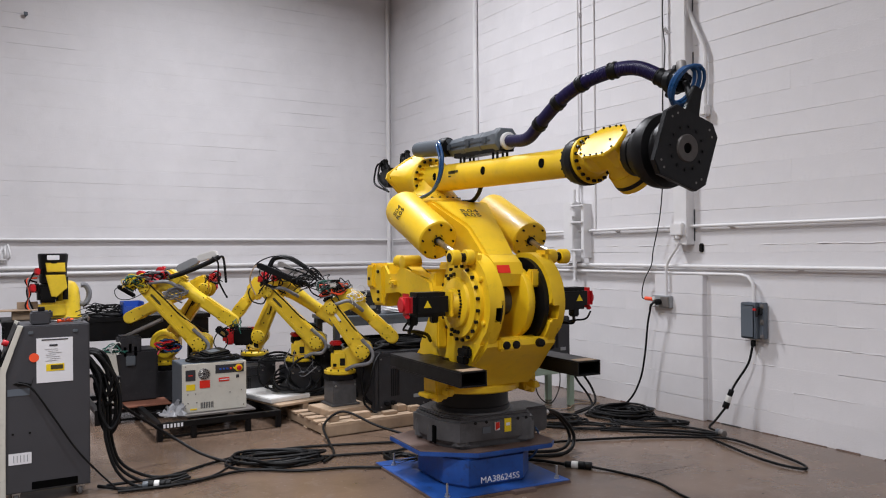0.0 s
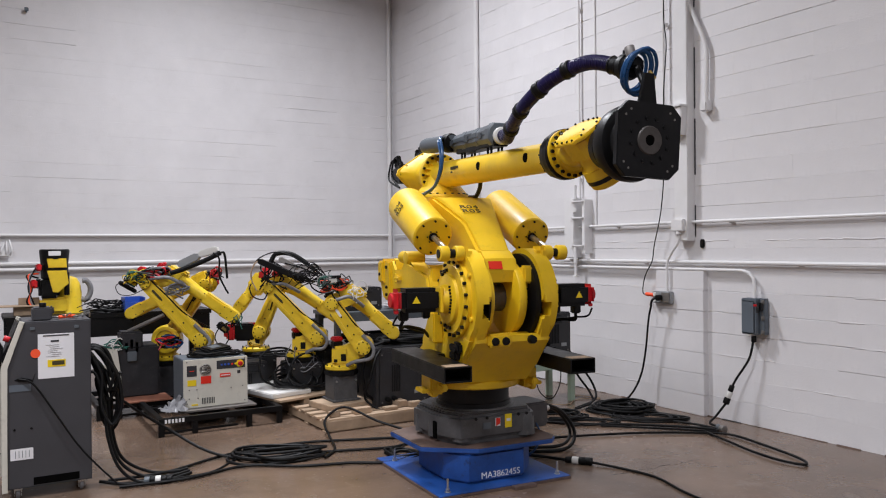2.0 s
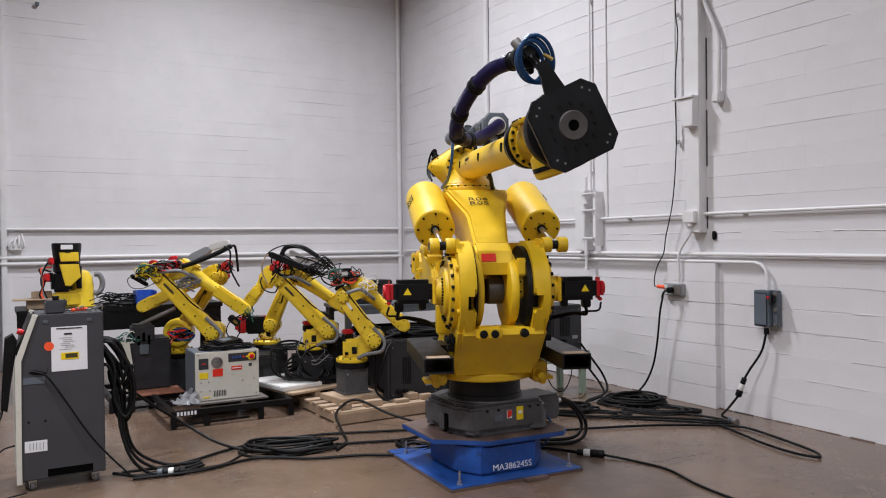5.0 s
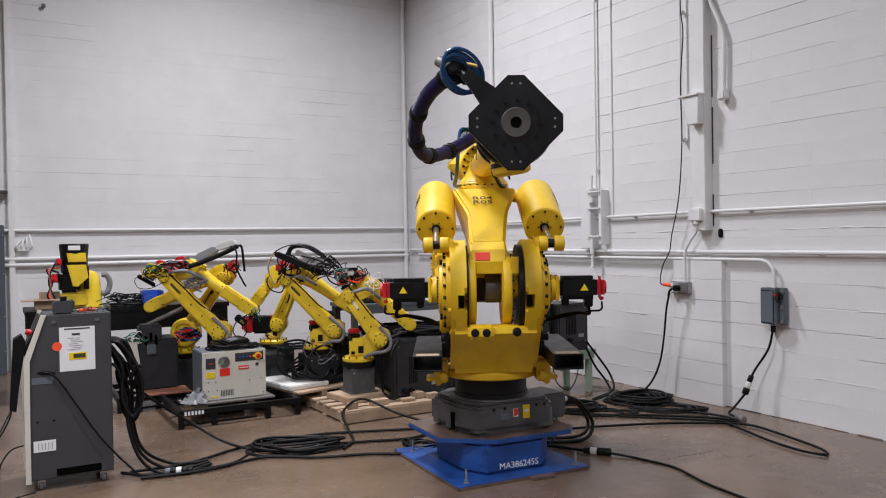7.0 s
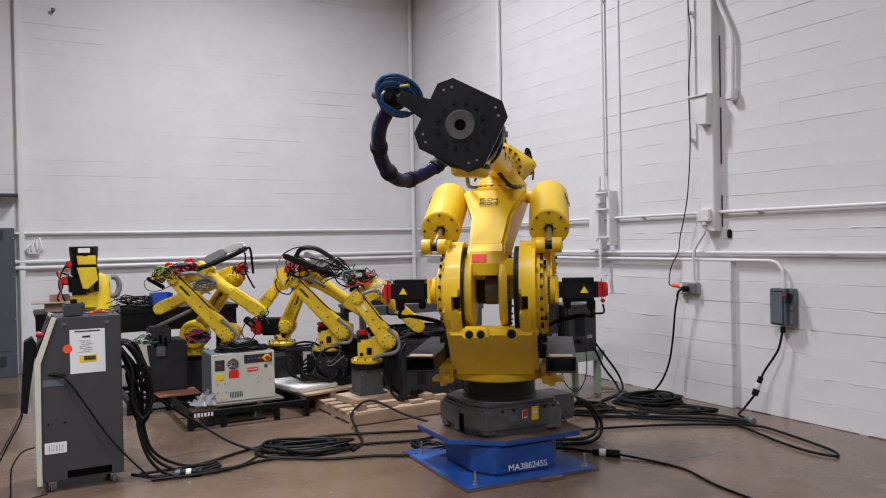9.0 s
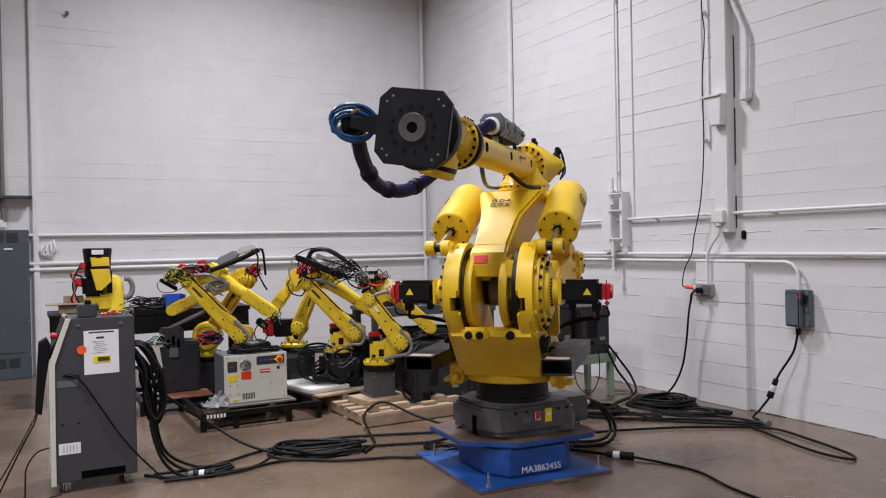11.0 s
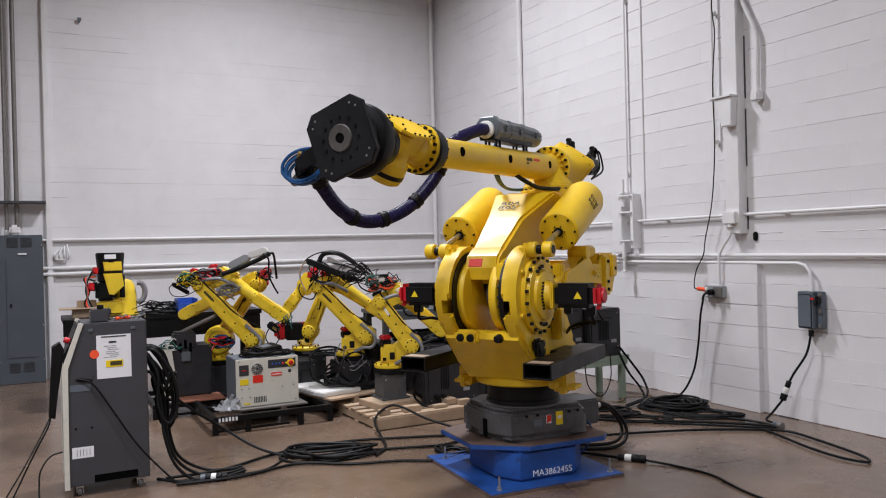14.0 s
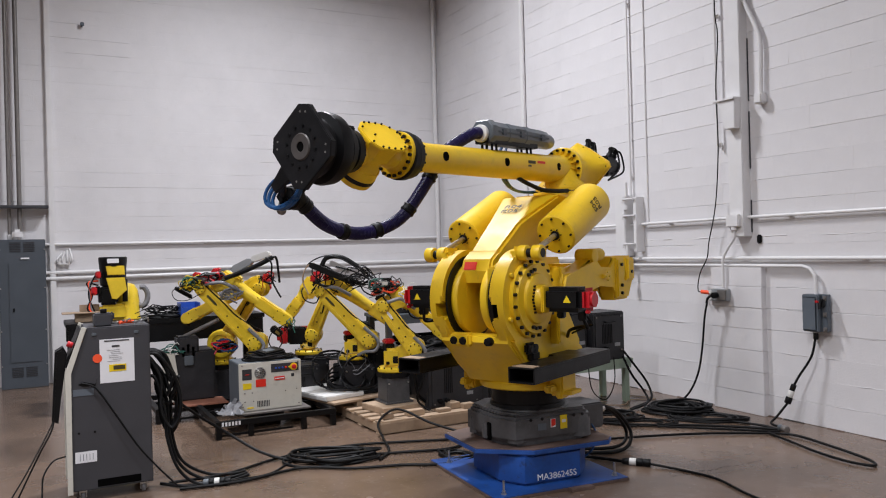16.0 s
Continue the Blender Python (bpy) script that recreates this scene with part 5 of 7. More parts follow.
def wall_switch():
    """Grey safety switch with lever."""
    root = thing("safety_switch", "grey steel safety disconnect switch with lever on the wall", "disconnect switch", pose(XR - 0.01, 4.625, 1.012))
    bm = B()
    box(bm, (-0.055, 0.01, 0), (0.11, 0.165, 0.325), 0.008)
    part("enclosure", bm, PANEL_GREY, root)
    bm = B()
    box(bm, (-0.114, 0.015, -0.005), (0.012, 0.135, 0.29), 0.012)
    part("cover", bm, PANEL_GREY, root)
    bm = B()
    box(bm, (-0.04, -0.10, 0), (0.06, 0.05, 0.325), 0.006)
    part("side_flange", bm, PANEL_GREY, root)
    bm = B()
    box(bm, (-0.09, -0.10, 0.09), (0.06, 0.03, 0.07), 0.01)
    tube(bm, [(-0.1, -0.09, 0.12), (-0.13, -0.10, 0.09), (-0.14, -0.105, 0.04)], 0.012, 8)
    part("lever", bm, BLACK, root)
    bm = B()
    box(bm, (-0.145, -0.085, 0.105), (0.02, 0.03, 0.02), 0.004)
    part("lever_tip", bm, RED, root)
    bm = B()
    for z in (0.13, -0.01, -0.14):
        box(bm, (-0.075, -0.11, z), (0.014, 0.03, 0.04), 0.003)
        cyl(bm, (-0.08, -0.11, z), (-0.09, -0.11, z), 0.009, seg=10)
    part("hasps", bm, DULL_STEEL, root)
    bm = B()
    cyl(bm, (-0.055, 0.0, -0.18), (-0.055, 0.0, -0.235), 0.022, seg=14, bev=0.004)
    part("cable_gland", bm, RUBBER, root)


def wall_outlet():
    root = thing("power_outlet", "grey double outlet box with plugs on the wall", "outlet", pose(XR - 0.06, 5.68, 1.13))
    bm = B()
    box(bm, (-0.03, 0, 0), (0.07, 0.24, 0.12), 0.008)
    part("box", bm, OUTLET_GREY, root)
    bm = B()
    box(bm, (-0.068, -0.06, 0.0), (0.008, 0.11, 0.1), 0.003)
    part("cover_plate", bm, DULL_STEEL, root)
    bm = B()
    cyl(bm, (-0.07, 0.0, 0.0), (-0.125, 0.0, -0.005), 0.03, seg=18, bev=0.006)
    tube(bm, [(-0.125, 0.02, -0.005), (-0.15, 0.04, -0.03), (-0.15, 0.06, -0.08)], 0.012, 8)
    part("plug", bm, RUBBER, root)
    for z in (-0.03, 0.03):
        bm = B()
        cyl(bm, (-0.065, 0.085, z), (-0.075, 0.085, z), 0.02, seg=14)
        part("socket", bm, WHITE_PLASTIC, root)
    bm = B()
    cyl(bm, (-0.06, 0.10, 0.02), (-0.07, 0.20, 0.025), 0.02, seg=14, bev=0.004)
    part("red_connector", bm, ORANGE, root, "orange red cord connector")


east_wall_fittings()
north_wall_fittings()
wall_switch()
wall_outlet()


# ---- tall controller cabinet ----
def controller_cabinet():
    root = thing("control_cabinet", "dark grey robot controller cabinet on casters with sloped front", "control cabinet", pose(0, 5.9, 0))
    prof = [(0.17, 0.075), (0.17, 0.885), (0.275, 1.18), (0.69, 1.18), (0.69, 0.075)]
    bm = B()
    prism(bm, prof, "y", 0, 0.47, 0.008)
    part("body", bm, CABINET, root)
    bm = B()
    edge = [(0.145, 0.06), (0.145, 0.885), (0.255, 1.19), (0.285, 1.18), (0.178, 0.88), (0.178, 0.06)]
    prism(bm, edge, "y", -0.012, 0.025, 0.004)
    part("edge_trim", bm, CREAM, root, "cream edge trim")
    bm = B()
    prism(bm, edge, "y", 0.445, 0.482, 0.004)
    part("edge_trim", bm, CREAM, root, "cream edge trim")
    bm = B()
    prism(bm, [(0.15, 0.92), (0.165, 0.905), (0.262, 1.165), (0.247, 1.175)], "y", 0.04, 0.43, 0.003)
    face = part("operator_panel", bm, BLACK, root, "black operator panel")
    bm = B()
    cyl(bm, (0.20, 0.10, 1.06), (0.165, 0.10, 1.075), 0.02, seg=14, bev=0.003)
    part("stop_button", bm, RED, face, "red emergency stop button")
    bm = B()
    box(bm, (0.395, 0.14, 1.225), (0.12, 0.16, 0.09), 0.01)
    box(bm, (0.455, 0.12, 1.245), (0.03, 0.06, 0.06), 0.01)
    part("top_box", bm, CABINET, root)
    bm = B()
    cyl(bm, (0.40, 0.10, 1.27), (0.40, 0.10, 1.30), 0.022, seg=14, bev=0.004)
    part("knob", bm, BLACK, root)
    # papers and stickers on the side
    def sheet(name, x, z, w, h, mat, label, lift=0.0):
        bm = B()
        box(bm, (x, -0.002 - lift, z), (w, 0.002, h))
        return part(name, bm, mat, root, label)
    sheet("paper_sheet", 0.473, 0.945, 0.222, 0.30, PAPER, "white printed sheet")
    sheet("header_bar", 0.473, 1.083, 0.16, 0.008, INK, "", 0.002)
    sheet("text_bar", 0.465, 1.045, 0.05, 0.012, INK, "", 0.002)
    for k in range(7):
        sheet("text_bar", 0.45 + 0.012 * (k % 3), 1.02 - 0.013 * k, 0.08 - 0.02 * (k % 2), 0.0018, OUTLET_GREY, "", 0.002)
    sheet("yellow_tag", 0.475, 0.895, 0.11, 0.047, YELLOW_PAPER, "yellow label with dark bar print", 0.002)
    sheet("tag_print", 0.485, 0.897, 0.075, 0.028, TEXT_DARK, "", 0.004)
    sheet("white_tag", 0.262, 0.305, 0.135, 0.075, PAPER, "white data label")
    for k in range(5):
        sheet("tag_bar", 0.225 + 0.02 * k, 0.305, 0.003, 0.045, GREY_TUBE, "", 0.002)
    sheet("blue_tag", 0.255, 0.745, 0.13, 0.045, PANEL_GREY, "blue grey data label")
    bm = B()
    cyl(bm, (0.348, -0.001, 0.968), (0.348, -0.004, 0.968), 0.03, seg=28)
    part("orange_dot", bm, ORANGE, root, "round orange sticker")
    bm = B()
    for x in (0.33, 0.60):
        box(bm, (x, -0.003, 1.135), (0.03, 0.008, 0.022), 0.003)
    part("clips", bm, GREY_TUBE, root)
    bm = B()
    prism(bm, [(0.22, 0.80), (0.26, 0.815), (0.33, 0.795), (0.345, 0.84), (0.33, 0.78), (0.25, 0.785)], "y", -0.003, -0.001)
    part("scrape", bm, BLACK, root)
    # Black discs on the sheet paint the dark inside of two holes.
    for x in (0.22, 0.32):
        bm = B()
        cyl(bm, (x, -0.001, 0.47), (x, -0.003, 0.47), 0.008, seg=10)
        part("screw_hole", bm, BLACK, root)
    # Black strip on the side paints the shade within the air slot.
    bm = B()
    box(bm, (0.47, -0.001, 0.115), (0.28, 0.006, 0.05), 0.002)
    part("air_slot", bm, HOLE_SHADE, root)
    for x, y in ((0.24, 0.06), (0.63, 0.06), (0.24, 0.41), (0.63, 0.41)):
        bm = B()
        cyl(bm, (x - 0.012, y, 0.032), (x + 0.012, y, 0.032), 0.032, seg=18, bev=0.004)
        w = part("caster", bm, GREY_HOSE, root)
        bm = B()
        box(bm, (x, y, 0.065), (0.05, 0.05, 0.02), 0.004)
        for sx in (-0.02, 0.02):
            box(bm, (x + sx, y, 0.045), (0.005, 0.035, 0.05))
        part("fork", bm, STEEL, w)
    # pendant hung on the front
    bm = B()
    prism(bm, [(0.06, 0.55), (0.10, 0.53), (0.12, 0.7), (0.165, 1.0), (0.14, 1.05), (0.09, 1.02)], "y", 0.1, 0.26, 0.012)
    part("hanging_pendant", bm, BLACK, root, "black teach pendant hung on the front")
    bm = B()
    tube(bm, [(0.08, 0.16, 0.62), (0.06, 0.1, 0.5), (-0.02, 0.06, 0.35), (-0.12, 0.02, 0.15), (-0.17, -0.02, 0.03), (-0.1, -0.1, 0.02), (-0.02, -0.08, 0.02), (-0.01, 0, 0.1), (0.0, 0.05, 0.2), (0.06, 0.1, 0.28), (0.14, 0.12, 0.3)], 0.0055, 8)
    part("pendant_cord", bm, RUBBER, root)
    bm = B()
    tube(bm, [(0.10, 0.2, 0.6), (0.02, 0.1, 0.45), (-0.1, -0.02, 0.25), (-0.22, -0.1, 0.05), (-0.16, -0.16, 0.01), (0.0, -0.12, 0.01), (0.2, -0.1, 0.03)], 0.0048, 8)
    part("pendant_cord", bm, RUBBER, root)
    bm = B()
    tube(bm, [(0.24, -0.004, 0.81), (0.33, -0.03, 0.77), (0.45, -0.05, 0.58), (0.58, -0.06, 0.36), (0.70, -0.08, 0.2), (0.84, -0.1, 0.04)], 0.0065, 8)
    part("side_cord", bm, RUBBER, root)
    bm = B()
    for k in range(6):
        x = 0.45 + 0.04 * k
        tube(bm, [(x, 0.12 + 0.03 * (k % 2), 1.19), (x + 0.04, 0.1, 1.2 + 0.01 * (k % 3)), (x + 0.05, 0.16, 1.19)], 0.006, 6)
    part("loose_leads", bm, STEEL, root)
    bm = B()
    tube(bm, [(0.50, 0.10, 1.197), (0.55, 0.12, 1.2), (0.6, 0.13, 1.197)], 0.012, 8)
    part("screwdriver", bm, ORANGE, root, "orange tool handle")
    # cable bundle down the back edge
    g = random.Random(17)
    for k in range(3):
        bm = B()
        dy, top, sw = 0.10 + 0.1 * k, 0.80 + 0.06 * k, 0.03 * k
        tube(bm, [(0.68, dy, top), (0.73, dy - 0.03, top - 0.02), (0.78 + sw, dy - 0.07, top - 0.25), (0.79 + sw, dy - 0.1, 0.36), (0.85 + sw, dy - 0.14, 0.15), (0.97 + 2 * sw, dy - 0.16, 0.03), (1.15 + 2 * sw, dy - 0.2, 0.014), (1.36, 0.0 + 0.06 * k, 0.014)], 0.0115, 8)
        part("power_cable", bm, RUBBER, root)
    for k in range(9):
        bm = B()
        x, dy = 0.735 + 0.008 * k, g.uniform(0.03, 0.3)
        lo_, wd = g.uniform(0.30, 0.66), g.uniform(0.06, 0.13)
        tube(bm, [(0.68, dy, 0.97), (x, dy - 0.03, 0.95), (x + wd, dy - 0.05, 0.76), (x + wd + 0.02, dy - 0.06, lo_ + 0.12), (x + wd * 0.6, dy - 0.06, lo_), (x + 0.005, dy - 0.03, lo_ + 0.13), (x + 0.01, dy, 0.78), (0.69, dy + 0.03, 0.93)], g.uniform(0.010, 0.013), 8)
        part("power_cable", bm, RUBBER, root)


def steel_frame(m, w, d, h, label):
    root = thing("steel_stand", label, "steel stand", m, "steel stands")
    t = 0.05
    for name, c, s in (("rail", (w / 2, t / 2, h - t / 2), (w, t, t)), ("rail", (w / 2, d - t / 2, h - t / 2), (w, t, t)), ("rail", (t / 2, d / 2, h - t / 2), (t, d - 2 * t, t)), ("rail", (w - t / 2, d / 2, h - t / 2), (t, d - 2 * t, t)), ("rail", (w / 2, d / 2, h - t / 2), (w - 2 * t, t, t)), ("rail", (w * 0.33, t * 0.6, 0.03), (w * 0.6, 0.02, 0.02))):
        bm = B()
        box(bm, c, s, 0.004)
        part(name, bm, BLACK, root)
    for x in (t / 2, w * 0.28, w * 0.72, w - t / 2):
        for y in (t / 2, d - t / 2):
            bm = B()
            box(bm, (x, y, (h - t) / 2), (t, t, h - t), 0.004)
            part("leg", bm, BLACK, root)
    return root


def white_controller():
    steel_frame(pose(1.38, 7.19, 0), 1.13, 1.15, 0.16, "black welded steel stand under the robot controller")
    root = thing("stencil_mark", "white stencilled mark on the steel stand", "marking", kind="structure")
    for k in range(6):
        bm = B()
        box(bm, (1.44 + 0.03 * k, 7.1885, 0.135), (0.018, 0.003, 0.034))
        part("bar", bm, PAPER, root)
    root = thing("controller_tray", "dull grey sheet steel tray on the stand", "tray")
    bm = B()
    box(bm, (1.95, 7.62, 0.168), (0.72, 0.56, 0.016), 0.003)
    part("sheet", bm, DULL_STEEL, root)
    root = thing("robot_controller", "cream and grey compact robot controller box with fan", "robot controller", pose(1.65, 7.45, 0.178))
    w, d, h = 0.60, 0.42, 0.45
    bm = B()
    box(bm, (w / 2, d / 2 + 0.006, h / 2), (w, d - 0.012, h), 0.006)
    part("case", bm, PANEL_GREY, root, "grey steel case")
    bm = B()
    box(bm, (w / 2, 0.0, h / 2), (w, 0.02, h), 0.004)
    front = part("front_panel", bm, CREAM, root, "cream front panel")

    def flat(name, x, z, sx, sz, mat, label="", lift=0.0, bev=0.0):
        bm = B()
        box(bm, (x, -0.0115 - lift, z), (sx, 0.006, sz), bev)
        return part(name, bm, mat, front, label)
    flat("gauge", 0.075, 0.345, 0.09, 0.10, INK, "black switch plate", bev=0.002)
    flat("gauge_mark", 0.075, 0.345, 0.04, 0.006, RED_PAPER, lift=0.004)
    flat("yellow_label", 0.075, 0.235, 0.08, 0.055, YELLOW_PAPER, "yellow warning label")
    flat("red_label", 0.205, 0.255, 0.095, 0.07, RED_PAPER, "red label")
    flat("control_strip", 0.44, 0.385, 0.27, 0.08, INK, "black control strip", bev=0.002)
    flat("red_text_label", 0.385, 0.285, 0.10, 0.035, RED_PAPER, "red and white label")
    flat("label_print", 0.385, 0.285, 0.085, 0.008, PAPER, lift=0.004)
    flat("small_socket", 0.515, 0.305, 0.03, 0.03, INK, bev=0.002)
    flat("yellow_mark", 0.10, 0.03, 0.06, 0.012, YELLOW_PAPER)
    # Flat dark plates put the shade of open vent slots into colour.
    for k in range(8):
        flat("vent_slot", 0.17 + 0.0155 * k, 0.06, 0.007, 0.055, INK)
    for k, mat in enumerate((BLUE_BIN, BLUE_BIN, BLUE_BIN, RED_PAPER, YELLOW_PAPER)):
        bm = B()
        x = 0.35 + 0.033 * k
        cyl(bm, (x, -0.014, 0.385), (x, -0.026, 0.385), 0.009, seg=12)
        part("button", bm, mat, front)
    bm = B()
    cyl(bm, (0.525, -0.014, 0.385), (0.525, -0.018, 0.385), 0.036, seg=24)
    part("stop_ring", bm, YELLOW_PAPER, front)
    bm = B()
    cyl(bm, (0.525, -0.018, 0.385), (0.525, -0.045, 0.385), 0.022, seg=20, bev=0.005)
    part("stop_button", bm, RED, front, "red emergency stop button")
    bm = B()
    cyl(bm, (0.20, -0.01, 0.35), (0.20, -0.014, 0.35), 0.054, seg=32)
    fan = part("fan_opening", bm, INK, front)
    bm = B()
    for r in (0.018, 0.034, 0.05):
        pts = [(0.20 + r * math.cos(a), -0.018, 0.35 + r * math.sin(a)) for a in [2 * math.pi * k / 18 for k in range(19)]]
        tube(bm, pts, 0.0025, 5, 1, curve=False)
    for a in range(0, 360, 30):
        c, s = math.cos(radians(a)), math.sin(radians(a))
        cyl(bm, (0.20 + 0.012 * c, -0.017, 0.35 + 0.012 * s), (0.20 + 0.05 * c, -0.017, 0.35 + 0.05 * s), 0.0025, seg=5)
    part("fan_guard", bm, STEEL, fan)
    bm = B()
    for x, z in ((0.03, 0.43), (0.57, 0.43), (0.57, 0.03), (0.05, 0.17), (0.12, 0.17), (0.05, 0.09), (0.13, 0.09), (0.44, 0.16), (0.55, 0.17), (0.03, 0.045)):
        cyl(bm, (x, -0.01, z), (x, -0.015, z), 0.006, seg=8)
    part("screws", bm, DULL_STEEL, front)
    # pendant and cable on top
    root = thing("teach_pendant", "dark teach pendant with screen on its coiled cable", "teach pendant", pose(1.99, 7.60, 0.70, 8, -4, 24))
    bm = B()
    box(bm, (0, 0, 0), (0.26, 0.18, 0.045), 0.016)
    part("body", bm, BLACK, root)
    bm = B()
    box(bm, (-0.02, 0.0, 0.0235), (0.11, 0.085, 0.004), 0.002)
    part("screen", bm, GREY_TUBE, root, "pale grey screen")
    root = thing("pendant_cable", "coiled black pendant cable on top of the controller", "cable")
    for k in range(7):
        bm = B()
        n, pts = 16, []
        a0, b0 = 0.25 - 0.012 * k, 0.15 - 0.01 * (k % 3)
        for j in range(n + 1):
            a = 2 * math.pi * j / n + k
            pts.append((1.98 + 0.02 * math.sin(k) + a0 * math.cos(a), 7.63 + 0.012 * k * (-1) ** k + b0 * math.sin(a), 0.642 + 0.007 * k + 0.006 * math.sin(3 * a + k)))
        tube(bm, pts, 0.009, 7, 3)
        part("loop", bm, RUBBER, root)


def pallet():
    root = thing("pallet", "worn wooden shipping pallet with loose boards", "pallet", pose(2.69, 6.55, 0, 0, 0, 1))
    w, d = 1.04, 0.98
    g = random.Random(77)
    for x in (0.03, w / 2, w - 0.03):
        bm = B()
        box(bm, (x, d / 2, 0.052), (0.042, d - 0.03, 0.08), 0.005)
        part("stringer", bm, WOOD, root)
    for k in range(6):
        bm = B()
        y = 0.06 + k * (d - 0.12) / 5
        wide = 0.10 if k else 0.12
        box(bm, (w / 2 + g.uniform(-0.012, 0.012), y, 0.102 + (0.004 if k == 0 else 0)), (w, wide, 0.02), 0.003, pose(0, 0, 0, 0, 0, g.uniform(-0.4, 0.4)))
        part("deck_board", bm, WOOD, root)
    for y in (0.05, d / 2, d - 0.05):
        bm = B()
        box(bm, (w / 2, y, 0.006), (w, 0.09, 0.012), 0.002)
        part("bottom_board", bm, WOOD, root)
    bm = B()
    box(bm, (w / 2, 0.0, 0.055), (w, 0.024, 0.1), 0.006)
    part("front_board", bm, WOOD, root, "chipped pine front board")
    for x, y, q in ((0.40, 0.10, (0.17, 0.09, 0.055)), (0.12, 0.10, (0.1, 0.08, 0.05)), (0.86, 0.24, (0.1, 0.22, 0.06)), (0.97, 0.1, (0.12, 0.08, 0.05)), (0.70, 0.10, (0.14, 0.09, 0.03))):
        bm = B()
        box(bm, (x, y, 0.116 + q[2] / 2), q, 0.005)
        part("block", bm, WOOD, root)
    bm = B()
    root2 = thing("wooden_board", "thick pale pine board on the pallet", "board", pose(3.14, 7.08, 0.112, 0, 0, 8))
    box(bm, (0, 0, 0.03), (0.64, 0.42, 0.06), 0.005)
    part("plank", bm, WOOD, root2)
    root3 = thing("white_board_pallet", "white laminated board on a pine sheet resting on the stand", "board", pose(2.54, 7.31, 0, 0, 0, 14))
    bm = B()
    box(bm, (0.33, 0.43, 0.172), (0.68, 0.86, 0.022), 0.004)
    part("skid_top", bm, WOOD, root3)
    bm = B()
    box(bm, (0.20, 0.47, 0.208), (0.46, 0.72, 0.048), 0.008)
    part("laminate", bm, BOARD, root3, "white laminated panel")
    for x in (0.30, 0.62):
        bm = B()
        box(bm, (x, 0.4, 0.08), (0.06, 0.8, 0.16), 0.004)
        part("runner", bm, WOOD, root3)


def bench(name, label, m, w, d, h, top, mat, apron=0.0, shelf=None):
    root = thing(name, label, "workbench", m)
    bm = B()
    box(bm, (w / 2, d / 2, h - top / 2), (w, d, top), 0.004)
    part("worktop", bm, mat, root)
    if apron:
        for y in (0.02, d - 0.02):
            bm = B()
            box(bm, (w / 2, y, h - top - apron / 2), (w - 0.04, 0.03, apron), 0.004)
            part("apron", bm, mat, root)
    for x in (0.06, w - 0.06):
        for y in (0.06, d - 0.06):
            bm = B()
            box(bm, (x, y, (h - top) / 2), (0.06, 0.06, h - top), 0.004)
            part("leg", bm, mat, root)
    if shelf:
        bm = B()
        box(bm, (w / 2, d / 2, shelf), (w - 0.1, d - 0.06, 0.03), 0.004)
        part("shelf", bm, mat, root)
    return root


def black_box(name, label, category, c, s, vents=0):
    """Dark steel unit: case, front cover with ribs, handle, sockets with plugs and a data plate."""
    root = thing(name, label, category)
    y = c[1] - s[1] / 2
    bm = B()
    box(bm, (c[0], c[1], c[2] + s[2] / 2), s, 0.012)
    part("case", bm, DARK_UNIT, root)
    bm = B()
    box(bm, (c[0], y, c[2] + s[2] * 0.55), (s[0] * 0.86, 0.012, s[2] * 0.78), 0.006)
    cover = part("cover", bm, DARK_UNIT, root)
    for k in range(vents):
        bm = B()
        box(bm, (c[0] - s[0] * 0.2 + 0.02 * k, y - 0.008, c[2] + s[2] * 0.55), (0.008, 0.006, s[2] * 0.4))
        part("rib", bm, BLACK, cover)
    bm = B()
    for sx in (-1, 1):
        for sz in (0.2, 0.9):
            cyl(bm, (c[0] + sx * s[0] * 0.38, y - 0.006, c[2] + s[2] * sz), (c[0] + sx * s[0] * 0.38, y - 0.012, c[2] + s[2] * sz), 0.008, seg=8)
    part("screws", bm, DULL_STEEL, cover)
    bm = B()
    box(bm, (c[0] + s[0] * 0.25, y - 0.009, c[2] + s[2] * 0.32), (0.07, 0.006, 0.035), 0.001)
    part("data_plate", bm, OUTLET_GREY, cover, "grey data plate")
    bm = B()
    h = c[2] + s[2] * 0.80
    tube(bm, [(c[0] - 0.06, y - 0.006, h), (c[0] - 0.06, y - 0.035, h), (c[0] + 0.06, y - 0.035, h), (c[0] + 0.06, y - 0.006, h)], 0.007, 8, curve=False)
    part("handle", bm, BLACK, cover)
    for k in range(2):
        bm = B()
        x = c[0] - s[0] * 0.3 + 0.075 * k
        cyl(bm, (x, y - 0.004, c[2] + s[2] * 0.25), (x, y - 0.05, c[2] + s[2] * 0.25), 0.024, seg=14, bev=0.004)
        part("socket_plug", bm, RUBBER, cover)
    return root


controller_cabinet()
white_controller()
pallet()
bench("black_bench", "long black steel workbench against the back", pose(0.25, 9.15, 0), 2.1, 0.8, 0.97, 0.05, BLACK, 0.2)
bench("steel_bench", "grey steel workbench behind the large robot", pose(3.2, 7.55, 0), 1.55, 0.6, 0.98, 0.04, GREY_TUBE, 0.06, 0.62)
bench("green_bench", "pale green painted steel stand", pose(4.55, 6.45, 0), 1.0, 0.5, 0.46, 0.05, GREEN, 0.05)
black_box("dark_controller", "charcoal grey robot controller unit on the floor", "controller", (3.62, 7.05, 0.02), (0.62, 0.45, 0.66), 5)
black_box("dark_controller", "charcoal grey robot controller unit on the floor", "controller", (4.35, 7.2, 0.02), (0.5, 0.4, 0.6), 0)
